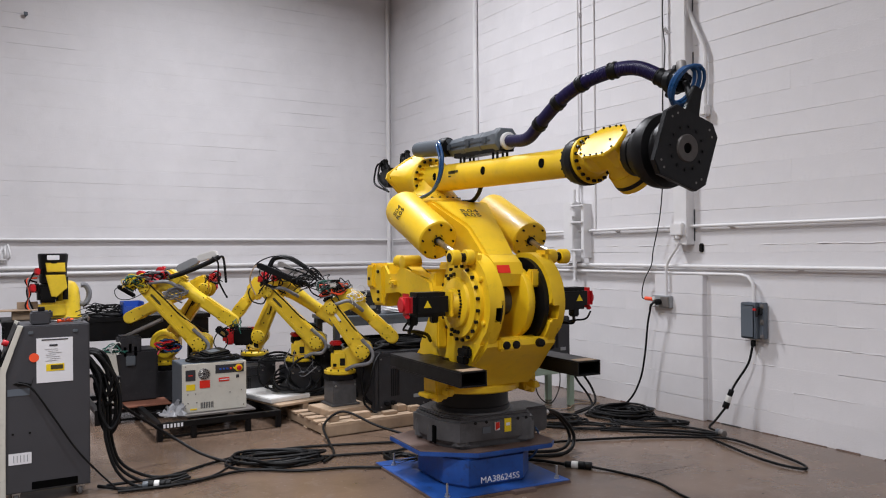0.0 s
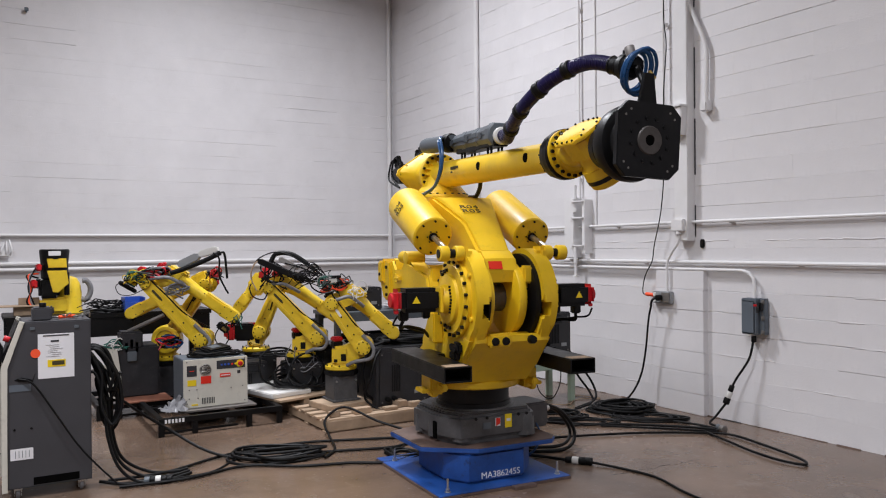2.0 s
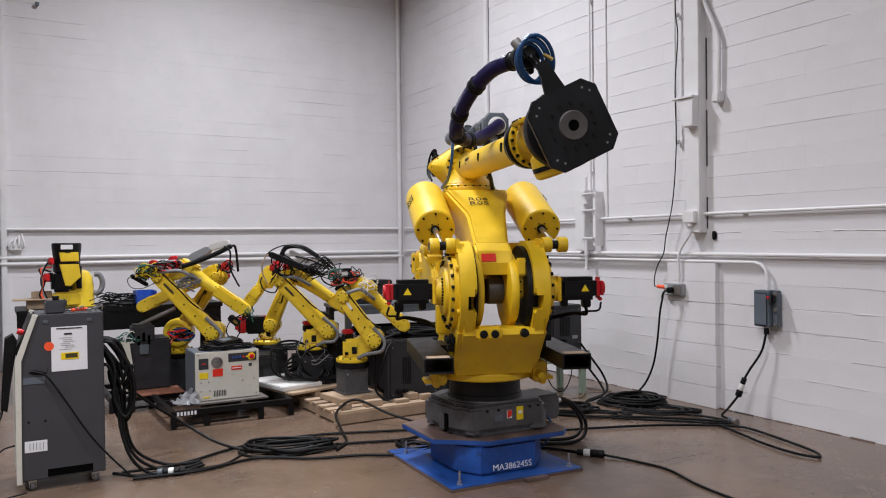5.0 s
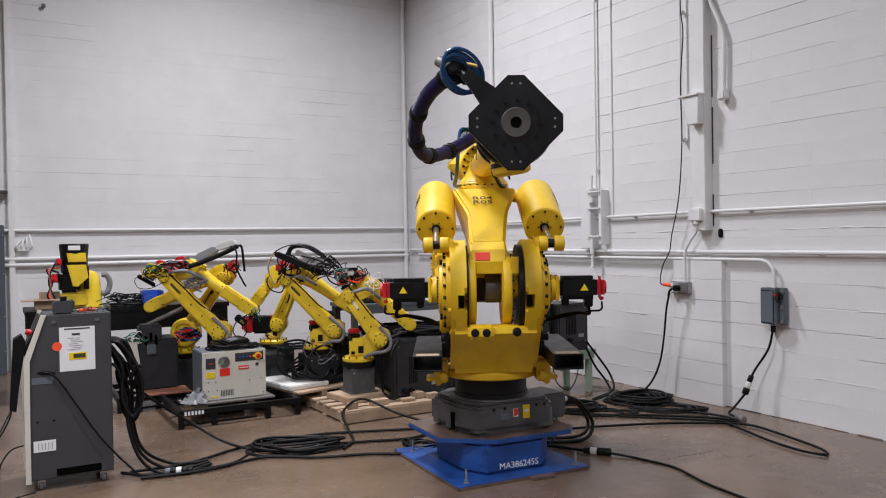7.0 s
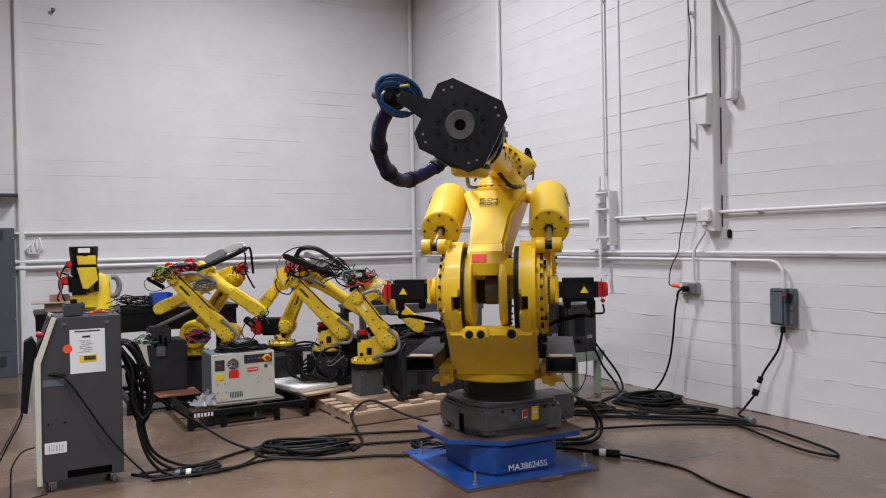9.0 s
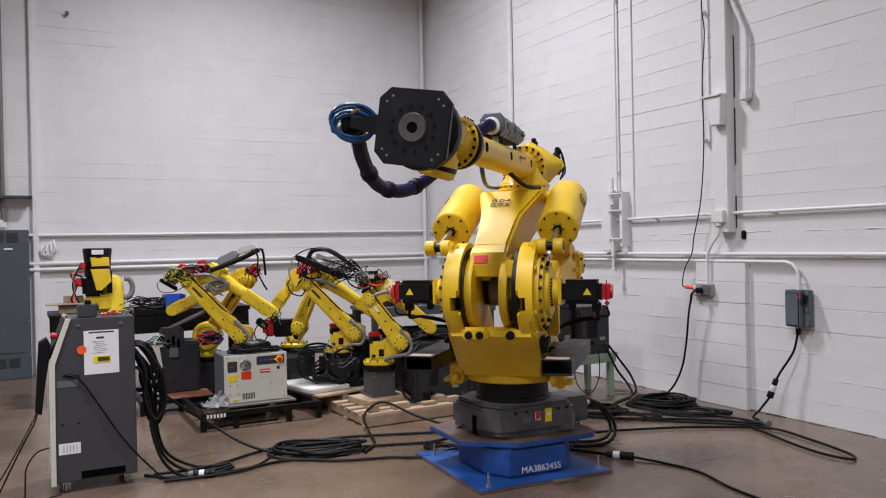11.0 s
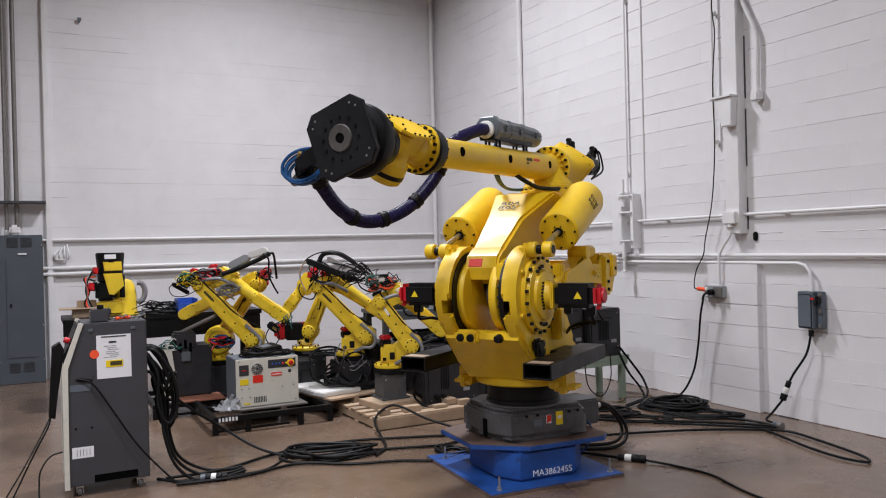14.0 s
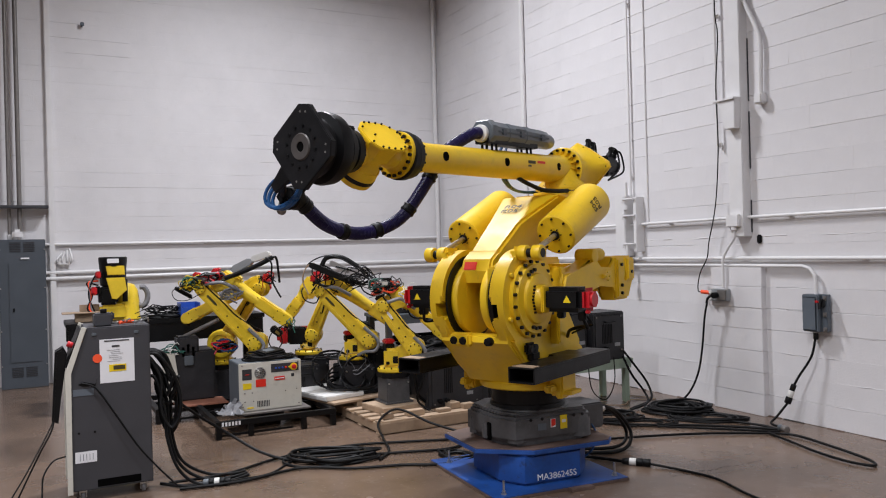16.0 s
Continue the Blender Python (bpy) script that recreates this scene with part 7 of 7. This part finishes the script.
    wire_nest((1.38, 8.25, 1.38), (0.10, 0.05, 0.07), 12, 0.005, "green and black wires hanging off a robot arm", 3, (BOARD_GREEN, RUBBER, YELLOW_PAPER))
    wire_nest((1.56, 8.22, 1.43), (0.12, 0.05, 0.06), 12, 0.009, "black and red cable bundle on a robot elbow", 4, (RUBBER, RED, GREY_HOSE))
    wire_nest((1.74, 8.13, 1.27), (0.10, 0.03, 0.07), 6, 0.008, "grey cables looped round a robot arm", 5, (GREY_HOSE,))
    wire_nest((2.20, 8.36, 1.40), (0.05, 0.05, 0.07), 5, 0.008, "black cables beside red robot motors", 6, (RUBBER, RED))
    wire_nest((2.64, 7.82, 1.40), (0.13, 0.05, 0.17), 4, 0.007, "black cables looped over a robot elbow", 8, (RUBBER,))
    wire_nest((2.98, 7.55, 1.40), (0.18, 0.06, 0.10), 8, 0.006, "tangled black wires on a robot arm", 9, (RUBBER,))
    wire_nest((3.02, 7.10, 1.31), (0.14, 0.06, 0.08), 18, 0.006, "tangled green, orange and black wires on a robot arm", 10, (BOARD_GREEN, RUBBER, ORANGE, RUBBER, WIRE))
    wire_nest((3.22, 6.95, 1.24), (0.10, 0.04, 0.08), 4, 0.005, "thin white wire loops on a robot arm", 11, (WHITE_PLASTIC,))
    wire_nest((2.28, 7.96, 0.93), (0.06, 0.05, 0.06), 5, 0.005, "loose cables under a robot wrist", 12, (RUBBER, BOARD_GREEN))
    for c, s in (((3.03, 7.1, 1.36), (0.09, 0.07, 0.06)), ((2.99, 7.08, 1.34), (0.08, 0.06, 0.05))):
        root = thing("connector_block", "black multi-pin connector block in loose wires", "connector")
        bm = B()
        box(bm, c, s, 0.01, seg=2)
        part("block", bm, RUBBER if s[0] > 0.085 else WHITE_PLASTIC, root)


robot_top_gear()


# ---- cables on the floor and small clutter ----
def cable(label, pts, r, mat=RUBBER, ends=()):
    root = thing("power_cable", label, "cable")
    bm = B()
    tube(bm, pts, r, 8, 7)
    part("sheath", bm, mat, root)
    for p, q, colours in ends:
        p, q = Vector(p), Vector(q)
        for k, (rr, mt) in enumerate(colours):
            bm = B()
            a, b = p.lerp(q, k / len(colours)), p.lerp(q, (k + 1) / len(colours))
            cyl(bm, a, b, rr, seg=16, bev=0.005)
            part("connector", bm, mt, root)
    return root


def coil(label, centre, rx, ry, turns, r, seed, tilt=0.0, z0=0.0):
    g = random.Random(seed)
    root = thing("cable_coil", label, "cable coil")
    cx, cy = centre
    for k in range(turns):
        bm = B()
        sx, sy = rx * g.uniform(0.55, 1.05), ry * g.uniform(0.55, 1.05)
        ox, oy, ph = g.uniform(-0.12, 0.12) * rx, g.uniform(-0.15, 0.15) * ry, g.uniform(0, 6.28)
        lay = z0 + r + (k // 3) * r * 1.3
        pts = []
        for j in range(15):
            a = 2 * math.pi * j / 14 * g.uniform(0.985, 1.0) + ph
            w = 1 + 0.06 * math.sin(3 * a + k)
            u, v = sx * math.cos(a) * w, sy * math.sin(a) * w
            pts.append((cx + ox + u * math.cos(tilt) - v * math.sin(tilt), cy + oy + u * math.sin(tilt) + v * math.cos(tilt), lay + r * 0.8 * math.sin(2 * a + k)))
        tube(bm, pts, r, 7, 4)
        part("loop", bm, RUBBER, root)
    return root


def floor_cables():
    coil("loose coil of thick black cable on the floor", (2.06, 6.02), 0.36, 0.21, 10, 0.0115, 1, -0.4)
    coil("coil of black cable on the floor by the wall", (5.58, 5.84), 0.33, 0.27, 13, 0.011, 2, -0.5)
    coil("loose turns of black cable near the wall", (5.55, 5.42), 0.34, 0.2, 5, 0.0105, 51, -0.8)
    coil("stray loops of thin black cable", (4.9, 5.6), 0.3, 0.16, 4, 0.008, 52, -0.5)
    coil("small coil of black cable behind the pedestal", (4.75, 5.95), 0.33, 0.24, 7, 0.011, 3, -0.4)
    coil("coil of grey black cable beside the pedestal", (2.92, 5.52), 0.14, 0.2, 6, 0.010, 4, 0.2)
    coil("heap of black robot cable behind the pallet", (2.98, 7.62), 0.2, 0.13, 2, 0.011, 5, 0.1, 0.145)
    coil("heap of black cable on the white board", (2.80, 7.98), 0.15, 0.12, 2, 0.010, 6, 0.5, 0.21)
    for k in range(11):
        g = random.Random(60 + k)
        cx, cy, rr = 2.80 + g.uniform(-0.12, 0.18), 7.72 + g.uniform(-0.12, 0.2), g.uniform(0.12, 0.2)
        a0, tip = g.uniform(0, 6.28), g.uniform(0.15, 1.0)
        pts = []
        for q in range(11):
            a = a0 + 2 * math.pi * q / 10
            pts.append((cx + rr * math.cos(a) * 1.1 + g.uniform(-0.012, 0.012), cy + rr * math.sin(a) * (1.15 - tip), 0.245 + max(0.0, tip * rr * (1 + math.sin(a))) + g.uniform(0, 0.012)))
        cable("black cable heaped in loops behind the pallet", pts, g.uniform(0.009, 0.012))
    cable("thick black cable bowed beside the dark controller", [(3.42, 6.85, 0.74), (3.3, 6.88, 0.68), (3.22, 6.90, 0.5), (3.24, 6.90, 0.27), (3.32, 6.88, 0.18)], 0.015)
    z = 0.016
    cable("thick black cable across the floor to the pedestal", [(0.85, 5.8, z), (1.3, 5.75, z), (1.75, 5.85, z), (2.1, 5.62, z), (2.45, 5.5, z), (2.75, 5.35, z), (3.1, 5.5, z)], 0.011)
    cable("black cable from the cabinet to the coil", [(0.8, 5.95, 0.03), (1.2, 6.0, z), (1.6, 6.2, z), (1.95, 6.3, z), (2.4, 6.28, z), (2.9, 6.1, z), (3.4, 5.9, z)], 0.011)
    cable("black cable hanging from the cabinet down to the floor coil", [(0.76, 6.25, 0.70), (0.86, 6.32, 0.6), (1.1, 6.45, 0.39), (1.35, 6.48, 0.2), (1.55, 6.3, 0.07), (1.75, 6.12, 0.016), (2.05, 5.98, 0.016), (2.35, 6.02, 0.016)], 0.012)
    cable("black cable sweeping round the pallet corner", [(2.35, 5.75, z), (2.52, 5.95, z), (2.62, 6.3, 0.03), (2.68, 6.55, 0.12), (2.9, 6.62, 0.2), (3.1, 6.35, 0.1), (3.3, 6.0, 0.02), (3.0, 5.75, z), (2.6, 5.85, z), (2.3, 5.95, z), (2.05, 6.05, 0.03)], 0.011)
    cable("black cord with white plug on the floor", [(0.75, 6.0, 0.02), (0.9, 5.85, z), (1.02, 5.84, 0.022)], 0.012, ends=[((1.02, 5.84, 0.024), (1.20, 5.78, 0.024), ((0.026, GREY_TUBE), (0.03, RUBBER), (0.029, WHITE_PLASTIC), (0.03, RUBBER), (0.024, RUBBER)))])
    cable("thin black cord from the plug to the coil", [(1.20, 5.78, 0.02), (1.5, 5.85, 0.01), (1.75, 6.1, 0.01), (2.0, 6.2, 0.012)], 0.008)
    cable("black cord with plug from the pedestal across the floor", [(3.62, 5.1, 0.02), (3.8, 4.85, z), (3.87, 4.66, 0.024)], 0.012, ends=[((3.87, 4.66, 0.026), (4.0, 4.5, 0.026), ((0.024, RUBBER), (0.028, WHITE_PLASTIC), (0.03, RUBBER), (0.03, RUBBER)))])
    cable("thin black cord running from its plug across the floor", [(4.0, 4.5, 0.02), (4.1, 4.3, 0.009), (4.15, 4.0, 0.009), (4.05, 3.6, 0.009), (4.0, 3.0, 0.009), (3.9, 2.4, 0.009)], 0.009)
    cable("thick black cable curving down behind the pedestal", [(3.80, 4.86, 0.40), (3.92, 4.92, 0.39), (4.12, 5.0, 0.30), (4.24, 4.99, 0.13), (4.12, 4.93, 0.025), (3.85, 4.98, 0.02), (3.5, 5.3, 0.02)], 0.0145)
    cable("thick black cable curving down behind the pedestal", [(3.80, 4.92, 0.40), (3.94, 5.0, 0.38), (4.16, 5.08, 0.27), (4.27, 5.08, 0.11), (4.15, 5.03, 0.025), (3.9, 5.1, 0.02), (3.6, 5.35, 0.02)], 0.0135)
    cable("blue grey air hose on the pedestal", [(3.62, 4.75, 0.36), (3.67, 4.72, 0.26), (3.64, 4.72, 0.14), (3.56, 4.78, 0.06), (3.5, 4.9, 0.04)], 0.009, BLUE_HOSE)
    cable("black cable along the wall side of the floor", [(4.0, 5.35, z), (4.5, 5.2, z), (5.0, 5.0, z), (5.4, 4.75, z), (5.6, 4.55, z), (5.55, 4.2, z), (5.42, 3.75, z), (5.3, 3.62, z), (5.25, 3.8, z), (5.3, 4.1, z), (5.4, 4.4, z), (5.5, 4.7, z)], 0.0105)
    cable("black cable from the coil towards the wall switch", [(5.3, 5.6, z), (5.5, 5.35, z), (5.62, 5.1, z), (5.68, 4.85, z), (5.6, 4.7, z), (5.3, 5.0, z), (4.9, 5.4, z)], 0.0105)
    cable("black cable snaking over the floor", [(4.5, 5.9, z), (4.8, 5.55, z), (5.2, 5.25, z), (5.5, 4.95, z), (5.66, 4.75, z)], 0.012)
    cable("black cord from the switch down to the floor", [(XR - 0.07, 4.625, 0.79), (XR - 0.09, 4.66, 0.62), (XR - 0.13, 4.76, 0.44), (XR - 0.16, 4.80, 0.34)], 0.0105, ends=[((XR - 0.155, 4.79, 0.37), (XR - 0.2, 4.83, 0.2), ((0.024, RUBBER), (0.027, WHITE_PLASTIC), (0.03, RUBBER)))])
    cable("black cord below its inline connector", [(XR - 0.2, 4.83, 0.2), (XR - 0.27, 4.88, 0.09), (XR - 0.33, 4.9, 0.03), (XR - 0.36, 4.8, 0.02), (XR - 0.4, 4.72, 0.02)], 0.0105, ends=[((XR - 0.38, 4.77, 0.025), (XR - 0.42, 4.66, 0.025), ((0.026, GREY_TUBE), (0.03, DULL_STEEL)))])
    cable("black cord from the wall outlet to the floor coil", [(XR - 0.20, 5.74, 1.06), (XR - 0.2, 5.78, 0.9), (XR - 0.19, 5.83, 0.6), (XR - 0.2, 5.88, 0.35), (XR - 0.24, 5.95, 0.16), (XR - 0.33, 6.0, 0.05), (XR - 0.5, 5.95, 0.03)], 0.0105)
    cable("thin black cord hanging down the wall", [(XR - 0.12, 5.62, ZC - 0.1), (XR - 0.12, 5.60, 5.0), (XR - 0.12, 5.62, 4.0), (XR - 0.12, 5.59, 3.67), (XR - 0.12, 5.63, 3.17), (XR - 0.12, 5.62, 2.6), (XR - 0.1, 5.69, 2.04), (XR - 0.09, 5.80, 1.66), (XR - 0.09, 5.83, 1.5), (XR - 0.08, 5.93, 1.36), (XR - 0.08, 5.97, 1.24), (XR - 0.12, 5.93, 1.16), (XR - 0.13, 5.87, 1.155)], 0.006)
    cable("thin cable hanging under the green stand", [(4.9, 6.42, 0.9), (4.9, 6.38, 0.5), (4.93, 6.36, 0.2), (5.05, 6.3, 0.1), (5.2, 6.34, 0.25), (5.25, 6.4, 0.5)], 0.006)
    cable("black cable falling from the servo cabinet", [(5.4, 6.43, 0.55), (5.5, 6.38, 0.4), (5.62, 6.32, 0.2), (5.55, 6.2, 0.06), (5.2, 6.1, 0.02)], 0.012)
    cable("black cable falling from the servo cabinet", [(5.38, 6.42, 0.5), (5.45, 6.36, 0.3), (5.56, 6.3, 0.12), (5.45, 6.15, 0.04), (5.0, 6.0, 0.02)], 0.012)
    cable("thin yellow wire on the floor by the wall", [(5.0, 6.5, 0.02), (5.3, 6.35, 0.008), (5.55, 6.5, 0.008), (5.8, 6.4, 0.008), (5.7, 6.7, 0.008)], 0.005, WOOD)


def bench_clutter():
    coil("heap of thin black cables on the bench", (1.28, 9.35), 0.22, 0.16, 9, 0.008, 21, 0.2, 0.97)
    wire_nest((1.25, 9.35, 1.06), (0.22, 0.1, 0.06), 8, 0.006, "thin black cables heaped on the bench", 22)
    root = thing("storage_bin", "blue plastic storage bin on the bench", "bin", pose(1.52, 9.3, 0.97))
    for c, s in (((0, 0, 0.01), (0.2, 0.26, 0.02)), ((-0.1, 0, 0.08), (0.015, 0.26, 0.16)), ((0.1, 0, 0.08), (0.015, 0.26, 0.16)), ((0, 0.125, 0.08), (0.2, 0.015, 0.16)), ((0, -0.125, 0.055), (0.2, 0.015, 0.11))):
        bm = B()
        box(bm, c, s, 0.004)
        part("bin_wall", bm, BLUE_BIN, root)
    root = thing("cardboard_piece", "brown cardboard pieces on the bench", "cardboard", pose(0.45, 9.5, 0.97))
    bm = B()
    box(bm, (0.05, 0.05, 0.09), (0.2, 0.02, 0.18), 0.003)
    part("flap", bm, WOOD, root)
    bm = B()
    box(bm, (-0.02, -0.05, 0.10), (0.42, 0.25, 0.012), 0.003)
    box(bm, (0.0, -0.02, 0.045), (0.2, 0.2, 0.09), 0.003)
    part("sheet", bm, WOOD, root)
    for k in range(3):
        root = thing("plastic_bag", "clear plastic bag of papers on the steel bench", "bag", pose(4.0 + 0.2 * k, 7.75, 0.985, 4 * k, 5 - 4 * k, 20 * k))
        bm = B()
        g = random.Random(30 + k)
        for j in range(4):
            box(bm, (g.uniform(-0.05, 0.05), g.uniform(-0.05, 0.05), 0.008 + 0.012 * j), (0.22, 0.18, 0.008), 0.003, pose(0, 0, 0, g.uniform(-4, 4), g.uniform(-4, 4), g.uniform(-30, 30)))
        part("sheets", bm, PAPER if k < 2 else GREY_TUBE, root)
    coil("black cables heaped on the bench shelf", (3.9, 7.75), 0.5, 0.2, 12, 0.014, 23, 0.0, 0.64)
    coil("black cables heaped on the dark controllers", (3.85, 7.1), 0.34, 0.18, 12, 0.014, 24, 0.0, 0.66)
    cable("black cable hanging from the dark controller", [(3.4, 6.85, 0.68), (3.3, 6.78, 0.6), (3.24, 6.78, 0.4), (3.22, 6.85, 0.2), (3.4, 6.7, 0.05)], 0.011)
    cable("black cable hanging behind the pallet", [(3.3, 7.5, 1.0), (3.26, 7.4, 0.8), (3.35, 7.3, 0.5), (3.3, 7.2, 0.2)], 0.012)
    # cream machine base left of the controller
    root = thing("cable_box", "black and cream junction unit with plugs on a skid", "junction unit")
    bm = B()
    box(bm, (1.40, 8.62, 0.42), (0.46, 0.4, 0.52), 0.02)
    box(bm, (1.36, 8.52, 0.74), (0.22, 0.2, 0.18), 0.02)
    part("housing", bm, DARK_UNIT, root)
    bm = B()
    prism(bm, [(1.10, 0.17), (1.27, 0.17), (1.25, 0.42), (1.22, 0.66), (1.12, 0.68), (1.10, 0.6)], "y", 8.39, 8.415, 0.004)
    part("side_panel", bm, CREAM, root, "stained cream side panel")
    bm = B()
    for k in range(4):
        box(bm, (1.26 + 0.05 * k, 8.46, 0.7 - 0.03 * (k % 2)), (0.05, 0.08, 0.12), 0.012)
    part("plugs", bm, RUBBER, root)
    bm = B()
    box(bm, (1.36, 8.40, 0.58), (0.09, 0.02, 0.1), 0.006)
    part("blue_tag", bm, GREY_TUBE, root)
    wire_nest((1.2, 8.42, 0.7), (0.08, 0.04, 0.06), 6, 0.006, "thin green and white wires by the junction unit", 25, (BOARD_GREEN, WHITE_PLASTIC))
    wire_nest((1.7, 8.25, 0.72), (0.10, 0.06, 0.05), 6, 0.010, "blue and red connectors behind the controller", 27, (BLUE_HOSE, RED, RUBBER))
    black_box("robot_base_unit", "black robot base unit with cable sockets", "base unit", (2.50, 8.28, 0.0), (0.34, 0.32, 0.46), 4)
    black_box("robot_base_unit", "black robot base unit with cable sockets", "base unit", (3.32, 7.95, 0.0), (0.34, 0.32, 0.62), 0)
    coil("black cables heaped on robot base units", (2.95, 8.15), 0.36, 0.12, 5, 0.012, 41, -0.3, 0.5)
    coil("black cables lying between the robots", (2.98, 7.70), 0.24, 0.14, 3, 0.012, 42, -0.2, 0.2)
    steel_frame(pose(1.0, 8.2, 0), 0.75, 0.9, 0.15, "black welded steel skid with a rusty plate")
    root = thing("rusty_plate", "reddish brown rusty plate on the steel skid", "plate")
    bm = B()
    box(bm, (1.45, 8.32, 0.158), (0.5, 0.36, 0.015), 0.003)
    part("sheet", bm, RUSTY, root)
    root = thing("plastic_wrap", "crumpled clear plastic wrap beside the controller", "plastic wrap")
    bm = B()
    g = random.Random(5)
    bmesh.ops.create_grid(bm, x_segments=9, y_segments=9, size=0.12)
    for v in bm.verts:
        v.co = Vector((1.55 + v.co.x * 0.8 + g.uniform(-0.02, 0.02), 7.42 + v.co.y + g.uniform(-0.02, 0.02), 0.19 + max(0, 0.07 * (v.co.x + 0.5 * v.co.y) / 0.12 + g.uniform(-0.03, 0.04))))
    bmesh.ops.solidify(bm, geom=list(bm.faces), thickness=0.003)
    part("film", bm, GREY_HOSE, root)
    wire_nest((2.92, 7.70, 0.48), (0.16, 0.05, 0.12), 2, 0.0035, "thin grey wires hanging at a robot base", 28, (GREY_HOSE,))
    root = thing("white_module", "small white module box behind the robots", "module")
    bm = B()
    box(bm, (3.15, 8.1, 0.83), (0.12, 0.1, 0.12), 0.008)
    box(bm, (3.15, 8.1, 0.385), (0.3, 0.3, 0.77), 0.01, mat=0)
    part("case", bm, PANEL_GREY, root)


CR0, CR1 = (3.98, 4.23), (4.85, 4.17)   # ends of the crack in the floor


def floor_crack():
    g = random.Random(3)
    root = thing("floor_crack", "thin dark broken crack in the concrete floor", "crack", kind="structure")
    for k in range(14):
        f = k / 14
        bm = B()
        m = pose(CR0[0] + (CR1[0] - CR0[0]) * f + g.uniform(-0.01, 0.01), CR0[1] + (CR1[1] - CR0[1]) * f + g.uniform(-0.012, 0.012), 0.0006, 0, 0, math.degrees(math.atan2(CR1[1] - CR0[1], CR1[0] - CR0[0])) + g.uniform(-14, 14))
        box(bm, (0, 0, 0), (g.uniform(0.02, 0.06), 0.004, 0.0012), 0, m)
        part("crack_piece", bm, INK, root)


floor_cables()
floor_crack()
bench_clutter()


# ---- wall blocks ----
def block_mesh(name, ln, ht, gap, bev, dp=0.016):
    """One painted block face: local x along the wall, z up, front at y = 0; only the bed joints are open."""
    bm = B()
    w, h = ln / 2, ht / 2 - gap
    rings = [[(-w, dp, -h), (w, dp, -h), (w, dp, h), (-w, dp, h)], [(-w, bev, -h), (w, bev, -h), (w, bev, h), (-w, bev, h)], [(-w, 0, -h + bev), (w, 0, -h + bev), (w, 0, h - bev), (-w, 0, h - bev)]]
    vs = [[bm.verts.new(p) for p in r] for r in rings]
    for a, b in zip(vs, vs[1:]):
        for k in range(4):
            bm.faces.new((a[k], a[(k + 1) % 4], b[(k + 1) % 4], b[k]))
    bm.faces.new(vs[2])
    me = bpy.data.meshes.new(name)
    bmesh.ops.recalc_face_normals(bm, faces=bm.faces)
    bm.to_mesh(me)
    bm.free()
    me.materials.append(WALL_MAT)
    return me


def wall_blocks():
    course, length = 0.2032, 0.4064
    g = random.Random(11)
    kinds = [block_mesh("block", length, course, gap, bev) for gap, bev in ((0.0, 0.0006), (0.0004, 0.0015), (0.0011, 0.003), (0.0018, 0.004))]
    shapes = [([v.co.copy() for v in me.vertices], [tuple(p.vertices) for p in me.polygons]) for me in kinds]
    for wall, axis in ((WALLS["wall_east"], "e"), (WALLS["wall_north"], "n")):
        verts, faces, count = [], [], 0
        span = (-1.0, YB) if axis == "e" else (-2.6, XR)
        weights = (4, 3, 1.8, 0.6) if axis == "e" else (6, 4, 1.2, 0.2)
        for row in range(int(ZC / course)):
            z = course * (row + 0.5)
            n0 = int(span[0] / length) - 1
            kind = 0
            for col in range(n0, int(span[1] / length) + 1):
                c = (col + 0.5 + 0.5 * (row % 2)) * length
                if c - length / 2 < span[0] or c - length / 2 > span[1] - 0.01:
                    continue
                if g.random() < 0.55:
                    kind = g.choices((0, 1, 2, 3), weights)[0]
                deep = 0.0010 * (1 - g.random() ** 2) * (0.5 if axis == "n" else 1)
                lean = g.uniform(-0.25, 0.25)
                if axis == "e":
                    m = pose(XR - 0.004 + deep, c, z, lean, 0, -90)
                else:
                    m = pose(c, YB - 0.004 + deep, z, lean * 0.4, 0, 0)
                if axis == "e" and 3.0 < c < 8.2 and z < 4.7 and count < 290:
                    ob = new("block", kinds[kind])
                    ob.matrix_basis = m
                    ob.parent = wall
                    count += 1
                else:
                    k = len(verts)
                    verts += [tuple(m @ v) for v in shapes[kind][0]]
                    faces += [tuple(i + k for i in p) for p in shapes[kind][1]]
        rest = bpy.data.meshes.new("block_courses")
        rest.from_pydata(verts, [], faces)
        rest.materials.append(WALL_MAT)
        ob = new("block_courses", rest)
        ob.parent = wall
        tagged(ob, "white painted concrete block courses", kind="stuff")


wall_blocks()


# ---- movement ----
def motions():
    spin = [(t, pose(0, 0, 0, 0, 0, a)) for t, a in TURN]
    for ob in TURNING:
        walk(ob, spin)
    for ob in ARM:
        walk(ob, [(t, pose(0, 0, 0, 0, 0, a) @ arm_matrix(a)) for t, a in TURN])
    for ob in WRIST:
        walk(ob, [(t, pose(0, 0, 0, 0, 0, a) @ arm_matrix(a) @ pose(0, 0, 0, wrist_roll(a), 0, 0)) for t, a in TURN])
    for ob in TOOL:
        walk(ob, [(t, pose(0, 0, 0, 0, 0, a) @ arm_matrix(a) @ pose(0, 0, 0, tool_roll(a), 0, 0)) for t, a in TURN])
    lines = {t: hose_curve(a) for t, a in TURN}
    for k, ob in enumerate(HOSES):
        rows = []
        for t, a in TURN:
            p, q = lines[t][k], lines[t][k + 1]
            rows.append((t, pose(0, 0, 0, 0, 0, a) @ Matrix.Translation(p) @ (q - p).to_track_quat("Z", "Y").to_matrix().to_4x4()))
        walk(ob, rows)


motions()
